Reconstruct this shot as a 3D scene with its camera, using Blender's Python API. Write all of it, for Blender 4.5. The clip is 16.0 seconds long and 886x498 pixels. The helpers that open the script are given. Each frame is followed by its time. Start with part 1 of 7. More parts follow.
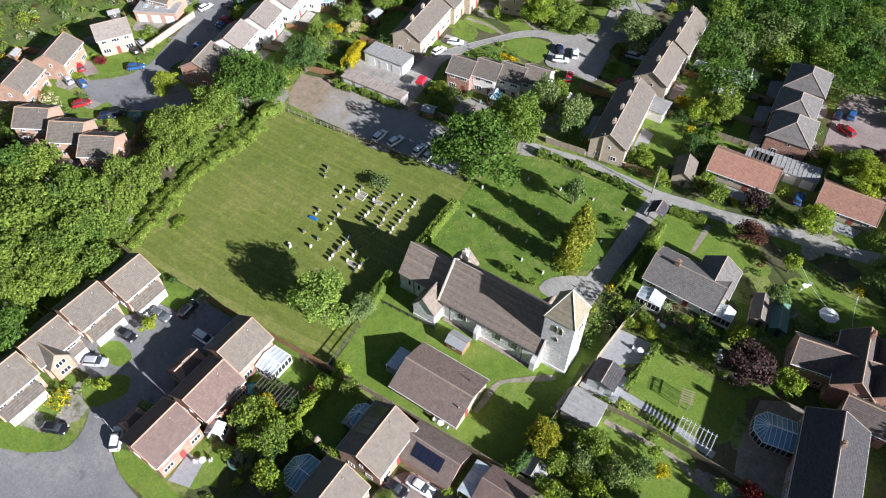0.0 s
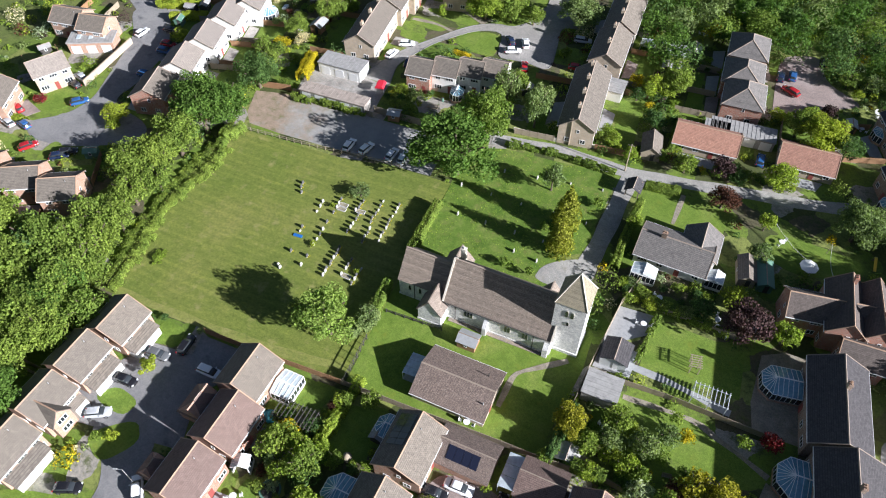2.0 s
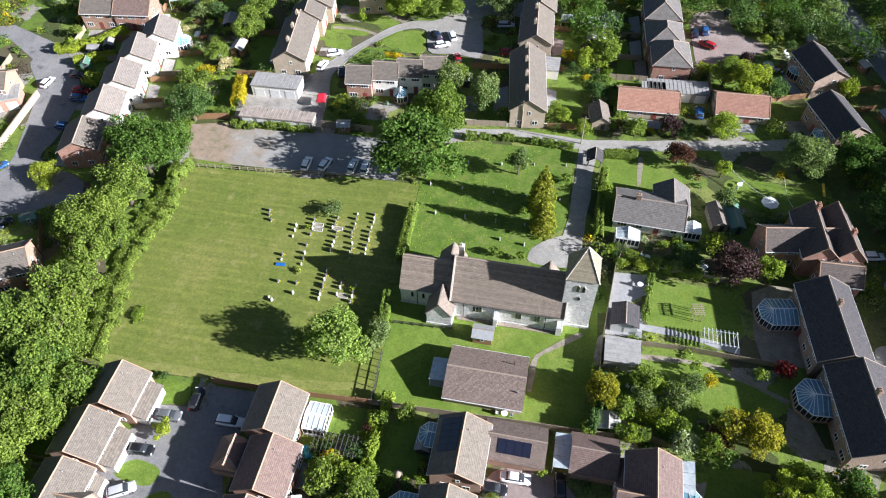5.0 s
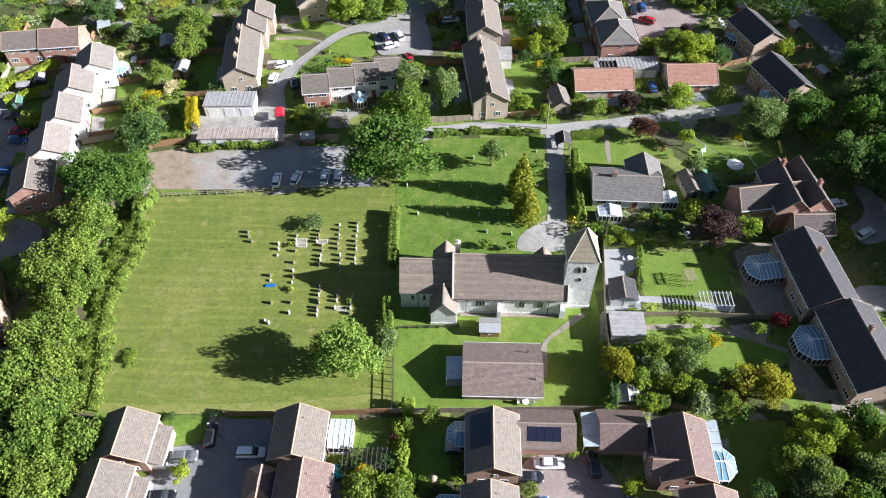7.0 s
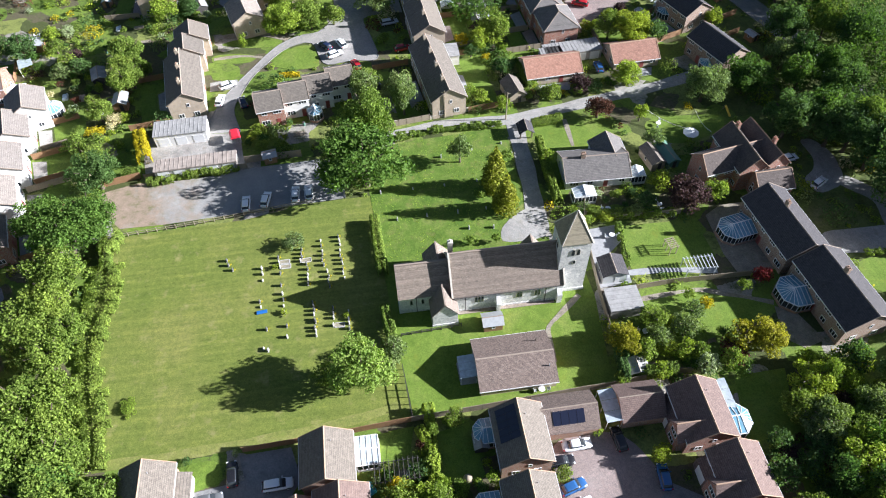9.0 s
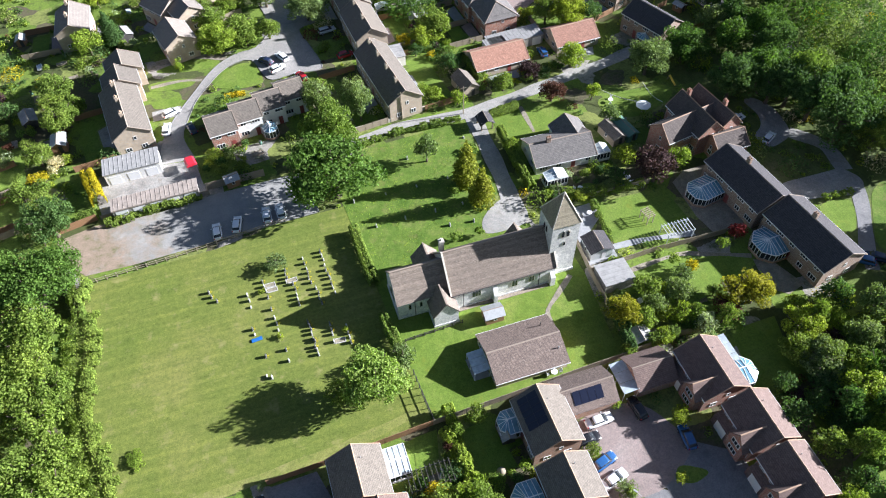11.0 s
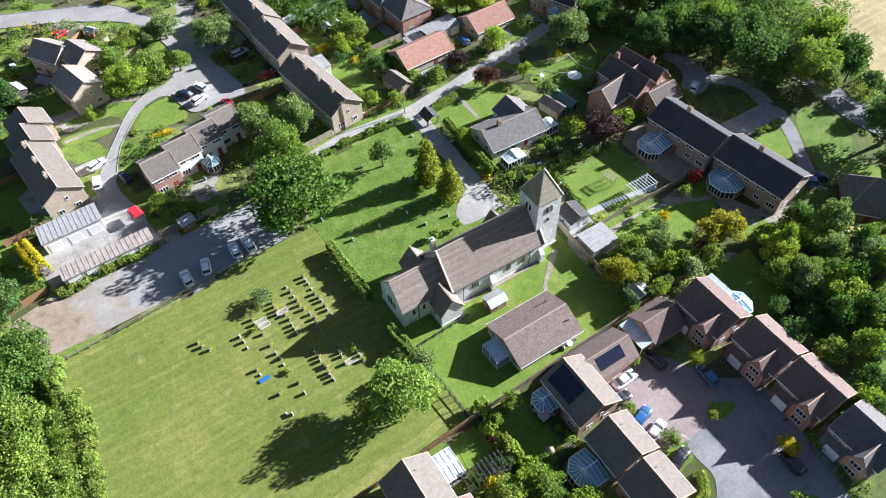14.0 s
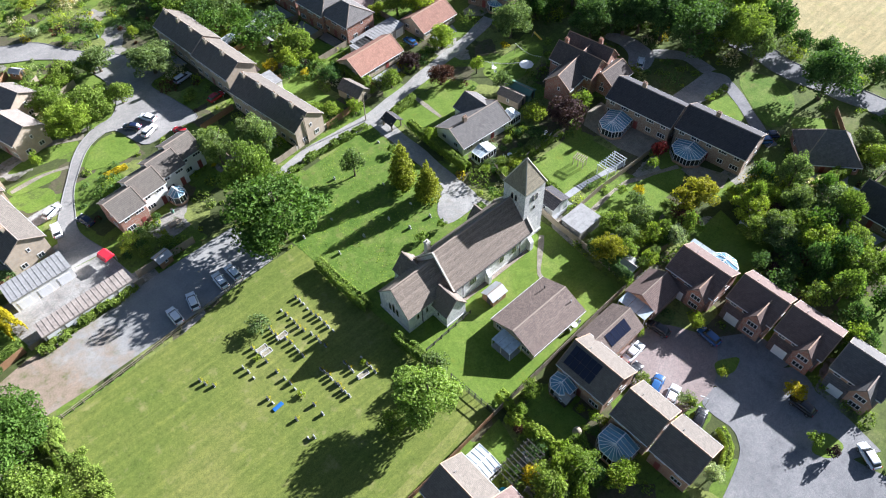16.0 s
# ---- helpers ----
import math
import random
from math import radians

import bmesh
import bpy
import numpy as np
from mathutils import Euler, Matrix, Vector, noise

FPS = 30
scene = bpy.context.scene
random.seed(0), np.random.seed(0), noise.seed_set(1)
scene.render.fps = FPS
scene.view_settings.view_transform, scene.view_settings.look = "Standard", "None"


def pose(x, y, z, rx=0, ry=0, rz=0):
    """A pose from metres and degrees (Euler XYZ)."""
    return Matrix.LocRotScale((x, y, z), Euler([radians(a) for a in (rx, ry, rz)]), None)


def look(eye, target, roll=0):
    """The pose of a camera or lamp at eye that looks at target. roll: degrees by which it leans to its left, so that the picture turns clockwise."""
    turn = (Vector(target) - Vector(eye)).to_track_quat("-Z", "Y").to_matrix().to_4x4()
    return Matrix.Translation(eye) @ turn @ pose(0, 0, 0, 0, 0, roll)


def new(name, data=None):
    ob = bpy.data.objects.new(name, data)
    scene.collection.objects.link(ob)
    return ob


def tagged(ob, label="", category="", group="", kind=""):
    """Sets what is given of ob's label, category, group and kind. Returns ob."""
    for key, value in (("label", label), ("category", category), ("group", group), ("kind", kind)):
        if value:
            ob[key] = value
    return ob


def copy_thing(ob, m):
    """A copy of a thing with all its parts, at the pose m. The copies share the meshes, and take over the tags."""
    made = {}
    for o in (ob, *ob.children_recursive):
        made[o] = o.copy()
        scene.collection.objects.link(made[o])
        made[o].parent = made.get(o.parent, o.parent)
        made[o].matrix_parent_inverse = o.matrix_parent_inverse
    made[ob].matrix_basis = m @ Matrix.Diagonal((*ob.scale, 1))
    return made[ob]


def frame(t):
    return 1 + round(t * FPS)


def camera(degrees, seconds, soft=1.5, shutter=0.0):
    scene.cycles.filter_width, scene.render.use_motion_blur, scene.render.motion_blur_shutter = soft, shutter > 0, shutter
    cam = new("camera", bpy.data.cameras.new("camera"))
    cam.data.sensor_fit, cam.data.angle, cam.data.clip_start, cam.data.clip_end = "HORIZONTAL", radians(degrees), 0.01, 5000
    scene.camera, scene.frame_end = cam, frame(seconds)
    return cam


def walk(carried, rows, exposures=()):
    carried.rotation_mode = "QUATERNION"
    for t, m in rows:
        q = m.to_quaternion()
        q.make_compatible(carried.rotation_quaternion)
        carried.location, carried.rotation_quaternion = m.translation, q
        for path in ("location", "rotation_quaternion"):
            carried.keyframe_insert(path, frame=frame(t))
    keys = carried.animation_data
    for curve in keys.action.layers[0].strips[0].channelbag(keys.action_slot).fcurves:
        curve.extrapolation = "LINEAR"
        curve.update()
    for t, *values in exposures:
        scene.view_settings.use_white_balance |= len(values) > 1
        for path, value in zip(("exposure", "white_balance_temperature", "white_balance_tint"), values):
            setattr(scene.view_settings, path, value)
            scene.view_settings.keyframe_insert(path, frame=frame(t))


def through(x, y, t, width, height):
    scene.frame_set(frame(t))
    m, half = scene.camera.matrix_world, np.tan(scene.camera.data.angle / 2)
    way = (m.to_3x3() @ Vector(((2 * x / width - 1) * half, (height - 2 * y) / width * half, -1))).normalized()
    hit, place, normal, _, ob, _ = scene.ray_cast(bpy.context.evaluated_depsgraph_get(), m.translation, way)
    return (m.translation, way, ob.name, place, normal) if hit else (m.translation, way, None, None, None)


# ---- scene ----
cam = camera(65.1, 16.0, soft=1.1)
# seconds, place in metres, turn in degrees
PATH = [
    (0.0, 38.93, -56.57, 101.38, 39.81, -0.13, 33.83),
    (0.5, 36.56, -58.05, 101.52, 39.80, -0.05, 31.57),
    (1.0, 34.11, -59.44, 101.65, 39.76, 0.01, 29.33),
    (1.5, 31.65, -60.75, 101.70, 39.74, 0.10, 27.06),
    (2.0, 29.07, -61.94, 101.77, 39.70, 0.16, 24.76),
    (2.5, 26.47, -62.99, 101.86, 39.68, 0.25, 22.50),
    (3.0, 23.83, -63.91, 101.96, 39.63, 0.34, 20.24),
    (3.5, 21.16, -64.76, 102.07, 39.59, 0.40, 17.96),
    (4.0, 18.46, -65.50, 102.08, 39.55, 0.47, 15.70),
    (6.5, 4.48, -67.52, 101.78, 39.23, 0.70, 4.30),
    (7.0, 1.57, -67.62, 101.77, 39.20, 0.73, 1.84),
    (7.5, -1.30, -67.52, 101.92, 39.14, 0.75, -0.62),
    (8.0, -4.22, -67.31, 102.00, 39.08, 0.78, -3.11),
    (8.5, -7.11, -66.99, 102.09, 39.02, 0.82, -5.61),
    (9.0, -9.98, -66.58, 102.12, 38.95, 0.84, -8.11),
    (11.5, -23.67, -62.93, 101.46, 38.86, 1.12, -20.67),
    (12.0, -26.30, -61.87, 101.23, 38.85, 1.17, -23.10),
    (12.5, -28.86, -60.69, 101.09, 38.82, 1.22, -25.53),
    (13.0, -31.37, -59.39, 101.03, 38.77, 1.25, -27.93),
    (13.5, -33.86, -57.99, 100.99, 38.72, 1.27, -30.30),
    (14.0, -36.28, -56.48, 100.91, 38.67, 1.31, -32.69),
    (14.5, -38.66, -54.88, 100.88, 38.62, 1.34, -35.15),
    (15.0, -40.96, -53.20, 100.93, 38.57, 1.36, -37.59),
    (15.5, -43.22, -51.39, 101.06, 38.53, 1.39, -40.03),
    (16.0, -45.36, -49.50, 101.19, 38.48, 1.42, -42.43),
]
# seconds, stops, kelvin, tint: the clip brightens as it turns towards the sun
EXPOSURE = [(0.0, 1.27, 5900, 14), (4.0, 1.5, 5900, 14), (7.0, 1.66, 5850, 14), (9.0, 1.73, 5800, 14), (12.5, 1.84, 5750, 14), (16.0, 1.86, 5700, 14)]
walk(cam, [(t, pose(*p)) for t, *p in PATH], EXPOSURE)

# ---- daylight ----
SUN_FROM = Vector((math.cos(radians(-7)), math.sin(radians(-7)), math.tan(radians(22.3)))).normalized()
sky_world = bpy.data.worlds.new("sky")
scene.world = sky_world
sky_world.use_nodes = True
_nt = sky_world.node_tree
_sky = _nt.nodes.new("ShaderNodeTexSky")
_sky.sky_type = "NISHITA"
_sky.sun_disc = False
_sky.sun_elevation = radians(22.3)
_sky.sun_rotation = radians(96)
_nt.links.new(_sky.outputs[0], _nt.nodes["Background"].inputs[0])
_nt.nodes["Background"].inputs[1].default_value = 0.026
sun_data = bpy.data.lights.new("sun", "SUN")
sun_data.energy, sun_data.angle, sun_data.color = 4.75, radians(0.6), (1.0, 0.965, 0.91)
sun = new("sun", sun_data)
sun.matrix_world = look(SUN_FROM * 200, (0, 0, 0))

# ---- materials ----
def shader(name):
    m = bpy.data.materials.new(name)
    m.use_nodes = True
    nt = m.node_tree
    return m, nt, nt.nodes["Principled BSDF"]


def node(nt, kind, **inputs):
    n = nt.nodes.new(kind)
    for k, v in inputs.items():
        key = k.replace("_", " ")
        if hasattr(v, "is_linked"):
            nt.links.new(v, n.inputs[key])
        else:
            n.inputs[key].default_value = v
    return n


def coords(nt, kind="Object"):
    return nt.nodes.new("ShaderNodeTexCoord").outputs[kind]


def ramp(nt, fac, *stops):
    n = nt.nodes.new("ShaderNodeValToRGB")
    nt.links.new(fac, n.inputs[0])
    e = n.color_ramp.elements
    while len(e) < len(stops):
        e.new(0.5)
    for i, (p, c) in enumerate(stops):
        e[i].position, e[i].color = p, (*c, 1)
    return n.outputs[0]


def blend(nt, fac, a, b, how="MIX"):
    n = nt.nodes.new("ShaderNodeMix")
    n.data_type, n.blend_type = "RGBA", how
    for sock, v in ((n.inputs[0], fac), (n.inputs[6], a), (n.inputs[7], b)):
        if hasattr(v, "is_linked"):
            nt.links.new(v, sock)
        else:
            sock.default_value = v if isinstance(v, (int, float)) else (*v, 1)
    return n.outputs[2]


def noise_of(nt, vec, scale, detail=4, rough=0.6):
    n = node(nt, "ShaderNodeTexNoise", Vector=vec, Scale=scale, Detail=detail, Roughness=rough)
    return n.outputs[0]


def relief(nt, bsdf, height, strength, distance=0.05):
    b = node(nt, "ShaderNodeBump", Height=height, Strength=strength, Distance=distance)
    nt.links.new(b.outputs[0], bsdf.inputs["Normal"])


def ground_mat(name, dark, mid, light, big=0.08, fine=2.5, stripes=0.0, patchy=(0, 0, 0), bump=0.3, rough=0.95):
    """Earth, grass and paving: wide stains, middle blotches and fine grain."""
    m, nt, b = shader(name)
    v = coords(nt)
    wide = noise_of(nt, v, big, 5)
    fine_n = noise_of(nt, v, fine, 6, 0.75)
    c = ramp(nt, wide, (0.3, dark), (0.52, mid), (0.72, light))
    g = ramp(nt, fine_n, (0.25, (0.55, 0.55, 0.55)), (0.5, (1, 1, 1)), (0.8, (1.45, 1.4, 1.3)))
    c = blend(nt, 0.75, c, g, "MULTIPLY")
    mid_n = noise_of(nt, v, fine * 0.28, 5, 0.7)
    c = blend(nt, 0.8, c, ramp(nt, mid_n, (0.3, (0.78, 0.82, 0.8)), (0.5, (1, 1, 1)), (0.7, (1.22, 1.16, 1.14))), "MULTIPLY")
    fleck = noise_of(nt, v, fine * 3.2, 3, 0.9)
    c = blend(nt, 0.7, c, ramp(nt, fleck, (0.34, (0.6, 0.63, 0.6)), (0.5, (1, 1, 1)), (0.66, (1.4, 1.35, 1.35))), "MULTIPLY")
    if patchy != (0, 0, 0):
        spots = ramp(nt, noise_of(nt, v, 0.35, 6, 0.7), (0.56, (0, 0, 0)), (0.7, (1, 1, 1)))
        c = blend(nt, spots, c, patchy)
    if stripes:
        sep = nt.nodes.new("ShaderNodeSeparateXYZ")
        nt.links.new(v, sep.inputs[0])
        wob = node(nt, "ShaderNodeMath", ).outputs[0]
        mm = wob.node
        mm.operation = "MULTIPLY_ADD"
        nt.links.new(noise_of(nt, v, 0.05, 2), mm.inputs[0])
        mm.inputs[1].default_value = 3.5
        nt.links.new(sep.outputs[1], mm.inputs[2])
        s1 = node(nt, "ShaderNodeMath")
        s1.operation = "MULTIPLY"
        nt.links.new(wob, s1.inputs[0])
        s1.inputs[1].default_value = 2.9
        s2 = node(nt, "ShaderNodeMath")
        s2.operation = "SINE"
        nt.links.new(s1.outputs[0], s2.inputs[0])
        band = ramp(nt, s2.outputs[0], (0.0, (0.84, 0.87, 0.84)), (0.5, (1, 1, 1)), (1.0, (1.1, 1.08, 1.05)))
        worn = ramp(nt, noise_of(nt, v, 0.11, 4, 0.7), (0.35, (0, 0, 0)), (0.65, (stripes, stripes, stripes)))
        c = blend(nt, worn, c, band, "MULTIPLY")
        rows = nt.nodes.new("ShaderNodeVectorMath")
        rows.operation = "MULTIPLY"
        nt.links.new(v, rows.inputs[0])
        rows.inputs[1].default_value = (0.05, 1.5, 1)
        c = blend(nt, 0.7, c, ramp(nt, noise_of(nt, rows.outputs[0], 1.0, 4, 0.7), (0.3, (0.82, 0.85, 0.82)), (0.5, (1, 1, 1)), (0.7, (1.17, 1.13, 1.08))), "MULTIPLY")
    nt.links.new(c, b.inputs["Base Color"])
    b.inputs["Roughness"].default_value = rough
    b.inputs["Specular IOR Level"].default_value = 0.15
    relief(nt, b, fine_n, bump, 0.08)
    return m




def plots_mat():
    """Back gardens: plots of lawn, dry grass, planted soil and paving, set square to the streets."""
    m, nt, b = shader("garden_plots")
    v = coords(nt)
    mp = nt.nodes.new("ShaderNodeMapping")
    nt.links.new(v, mp.inputs[0])
    mp.inputs[2].default_value = (0, 0, radians(-7))
    wob = node(nt, "ShaderNodeVectorMath")
    wob.operation = "MULTIPLY_ADD"
    tex = node(nt, "ShaderNodeTexNoise", Vector=v, Scale=0.5, Detail=4)
    nt.links.new(tex.outputs[1], wob.inputs[0])
    wob.inputs[1].default_value = (1.6, 1.6, 0)
    nt.links.new(mp.outputs[0], wob.inputs[2])
    cells = node(nt, "ShaderNodeTexVoronoi", Vector=wob.outputs[0], Scale=0.17, Randomness=0.85)
    cells.distance, cells.voronoi_dimensions = "CHEBYCHEV", "2D"
    sep = nt.nodes.new("ShaderNodeSeparateColor")
    nt.links.new(cells.outputs[1], sep.inputs[0])
    kinds = ramp(nt, sep.outputs[0], (0.0, (0.145, 0.21, 0.036)), (0.3, (0.2, 0.23, 0.065)), (0.46, (0.07, 0.085, 0.03)), (0.64, (0.12, 0.185, 0.03)), (0.8, (0.11, 0.1, 0.06)), (0.9, (0.3, 0.28, 0.25)))
    kinds.node.color_ramp.interpolation = "CONSTANT"
    wild = ramp(nt, noise_of(nt, v, 0.12, 5, 0.7), (0.3, (0.07, 0.1, 0.03)), (0.52, (0.12, 0.15, 0.042)), (0.72, (0.17, 0.17, 0.08)))
    axes = nt.nodes.new("ShaderNodeSeparateXYZ")
    nt.links.new(v, axes.inputs[0])
    east = nt.nodes.new("ShaderNodeMapRange")
    nt.links.new(axes.outputs[0], east.inputs[0])
    east.inputs[1].default_value, east.inputs[2].default_value = 62, 76
    outside = east.outputs[0]
    for axis, lo, hi in ((1, -50, -58), (1, 150, 165), (0, -128, -138)):  # open grass beyond the village
        edge = nt.nodes.new("ShaderNodeMapRange")
        nt.links.new(axes.outputs[axis], edge.inputs[0])
        edge.inputs[1].default_value, edge.inputs[2].default_value = lo, hi
        top = node(nt, "ShaderNodeMath")
        top.operation = "MAXIMUM"
        nt.links.new(outside, top.inputs[0])
        nt.links.new(edge.outputs[0], top.inputs[1])
        outside = top.outputs[0]
    c = blend(nt, outside, kinds, wild)
    soil = ramp(nt, noise_of(nt, v, 0.4, 6, 0.75), (0.5, (0, 0, 0)), (0.62, (0.85, 0.85, 0.85)))
    c = blend(nt, soil, c, (0.085, 0.105, 0.035))
    fine = noise_of(nt, v, 1.8, 6, 0.75)
    c = blend(nt, 0.8, c, ramp(nt, fine, (0.3, (0.55, 0.58, 0.55)), (0.5, (1, 1, 1)), (0.72, (1.4, 1.35, 1.25))), "MULTIPLY")
    c = blend(nt, 0.6, c, ramp(nt, noise_of(nt, v, 6.0, 3, 0.9), (0.34, (0.6, 0.62, 0.6)), (0.5, (1, 1, 1)), (0.66, (1.4, 1.35, 1.3))), "MULTIPLY")
    nt.links.new(c, b.inputs["Base Color"])
    b.inputs["Roughness"].default_value, b.inputs["Specular IOR Level"].default_value = 0.95, 0.15
    relief(nt, b, fine, 0.6, 0.08)
    return m


M_ground = plots_mat()
M_field = ground_mat("mown_field", (0.125, 0.167, 0.0323), (0.155, 0.185, 0.0408), (0.209, 0.214, 0.0627), 0.05, 1.6, 0.8, (0.24, 0.235, 0.085), 0.35)
M_dry = ground_mat("dry_grass", (0.16, 0.19, 0.045), (0.2, 0.215, 0.06), (0.255, 0.25, 0.09), 0.5, 2.2, 0, (0.17, 0.21, 0.045), 0.4)
M_lawn = ground_mat("lawn", (0.11, 0.175, 0.025), (0.14, 0.21, 0.034), (0.175, 0.225, 0.05), 0.15, 2.2, 0, (0.16, 0.2, 0.03), 0.3)
M_rough = ground_mat("rough_grass", (0.075, 0.14, 0.02), (0.115, 0.18, 0.03), (0.17, 0.205, 0.055), 0.3, 1.6, 0, (0.16, 0.17, 0.05), 0.9)
M_earth = ground_mat("bare_earth", (0.25, 0.215, 0.18), (0.3, 0.25, 0.205), (0.2, 0.2, 0.1), 0.3, 2.0, 0, (0.1, 0.12, 0.03), 0.6)
M_lane = ground_mat("worn_lane", (0.264, 0.256, 0.244), (0.328, 0.32, 0.3), (0.384, 0.372, 0.352), 0.2, 4, 0, (0.25, 0.235, 0.2), 0.25)
M_asphalt = ground_mat("asphalt", (0.189, 0.189, 0.193), (0.23, 0.228, 0.23), (0.271, 0.267, 0.262), 0.12, 5, 0, (0.12, 0.12, 0.125), 0.25)
M_oldroad = ground_mat("worn_old_tarmac", (0.24, 0.232, 0.22), (0.3, 0.288, 0.272), (0.36, 0.345, 0.325), 0.12, 5, 0, (0.2, 0.195, 0.185), 0.25)
M_path = ground_mat("trodden_path", (0.22, 0.19, 0.15), (0.27, 0.24, 0.19), (0.33, 0.3, 0.24), 0.5, 4, 0, (0.17, 0.17, 0.08), 0.4)
M_concrete = ground_mat("yard_concrete", (0.23, 0.213, 0.197), (0.344, 0.328, 0.303), (0.41, 0.394, 0.369), 0.25, 3, 0, (0.2, 0.17, 0.14), 0.25)
M_paving = ground_mat("block_paving", (0.234, 0.191, 0.176), (0.289, 0.234, 0.218), (0.335, 0.281, 0.261), 0.2, 5, 0, (0.25, 0.2, 0.18), 0.3)
M_wheat = ground_mat("crop", (0.311, 0.252, 0.126), (0.37, 0.311, 0.163), (0.414, 0.348, 0.192), 0.06, 1.5, 0.9, (0.35, 0.33, 0.13), 0.6)


def carpark_mat():
    """Grey gravel that runs out into reddish bare earth and weeds at its west end."""
    m, nt, b = shader("gravel_and_earth")
    v = coords(nt)
    sep = nt.nodes.new("ShaderNodeSeparateXYZ")
    nt.links.new(v, sep.inputs[0])
    rng_n = nt.nodes.new("ShaderNodeMapRange")
    nt.links.new(sep.outputs[0], rng_n.inputs[0])
    rng_n.inputs[1].default_value, rng_n.inputs[2].default_value = -66, -34
    add = node(nt, "ShaderNodeMath")
    add.operation = "ADD"
    nt.links.new(rng_n.outputs[0], add.inputs[0])
    nt.links.new(ramp(nt, noise_of(nt, v, 0.22, 6, 0.7), (0.3, (0, 0, 0)), (0.7, (0.6, 0.6, 0.6))), add.inputs[1])
    fine = noise_of(nt, v, 4.0, 6, 0.8)
    gravel = ramp(nt, noise_of(nt, v, 0.12, 5, 0.7), (0.3, (0.235, 0.235, 0.225)), (0.5, (0.3, 0.295, 0.28)), (0.7, (0.37, 0.36, 0.33)))
    earth = ramp(nt, noise_of(nt, v, 0.45, 6, 0.7), (0.32, (0.14, 0.15, 0.06)), (0.45, (0.26, 0.21, 0.15)), (0.62, (0.33, 0.25, 0.19)), (0.75, (0.37, 0.33, 0.27)))
    c = blend(nt, ramp(nt, add.outputs[0], (0.55, (0, 0, 0)), (0.95, (1, 1, 1))), earth, gravel)
    c = blend(nt, 0.7, c, ramp(nt, fine, (0.3, (0.65, 0.65, 0.65)), (0.5, (1, 1, 1)), (0.7, (1.3, 1.28, 1.25))), "MULTIPLY")
    nt.links.new(c, b.inputs["Base Color"])
    b.inputs["Roughness"].default_value, b.inputs["Specular IOR Level"].default_value = 0.95, 0.15
    relief(nt, b, fine, 0.5, 0.06)
    return m


M_carpark = carpark_mat()


def tile_mat(name, a, b_, lichen=(0.34, 0.31, 0.25), amount=0.35, w=0.33, h=0.16, grain=0.4):
    """Overlapping roof tiles in courses, with lichen and weather stains."""
    m, nt, b = shader(name)
    v = coords(nt)
    sep = nt.nodes.new("ShaderNodeSeparateXYZ")
    nt.links.new(v, sep.inputs[0])
    com = nt.nodes.new("ShaderNodeCombineXYZ")
    nt.links.new(sep.outputs[1], com.inputs[0])
    nt.links.new(sep.outputs[2], com.inputs[1])
    br = node(nt, "ShaderNodeTexBrick", Vector=com.outputs[0], Color1=(*a, 1), Color2=(*b_, 1), Mortar=(a[0] * 0.65, a[1] * 0.65, a[2] * 0.65, 1),
              Scale=1.0, Mortar_Size=0.018, Mortar_Smooth=0.4, Bias=0.0, Brick_Width=w, Row_Height=h)
    blot = noise_of(nt, v, 1.3, 8, 0.8)
    spots = noise_of(nt, v, 5.0, 5, 0.8)
    c = blend(nt, 0.8, br.outputs[0], ramp(nt, blot, (0.34, (0.68, 0.67, 0.66)), (0.5, (1, 1, 1)), (0.66, (1.25, 1.23, 1.2))), "MULTIPLY")
    speck = noise_of(nt, v, 7.5, 3, 0.9)
    c = blend(nt, grain, c, ramp(nt, speck, (0.36, (0.5, 0.49, 0.48)), (0.5, (1, 1, 1)), (0.64, (1.55, 1.5, 1.45))), "MULTIPLY")
    f = ramp(nt, spots, (0.55, (0, 0, 0)), (0.72, (amount, amount, amount)))
    c = blend(nt, f, c, lichen)
    oi = nt.nodes.new("ShaderNodeObjectInfo")
    c = blend(nt, 0.5, c, ramp(nt, oi.outputs["Random"], (0, (0.8, 0.8, 0.82)), (1, (1.18, 1.14, 1.1))), "MULTIPLY")
    nt.links.new(c, b.inputs["Base Color"])
    b.inputs["Roughness"].default_value = 0.85
    b.inputs["Specular IOR Level"].default_value = 0.25
    relief(nt, b, blend(nt, 0.5, br.outputs[1], spots), -0.5, 0.03)
    return m


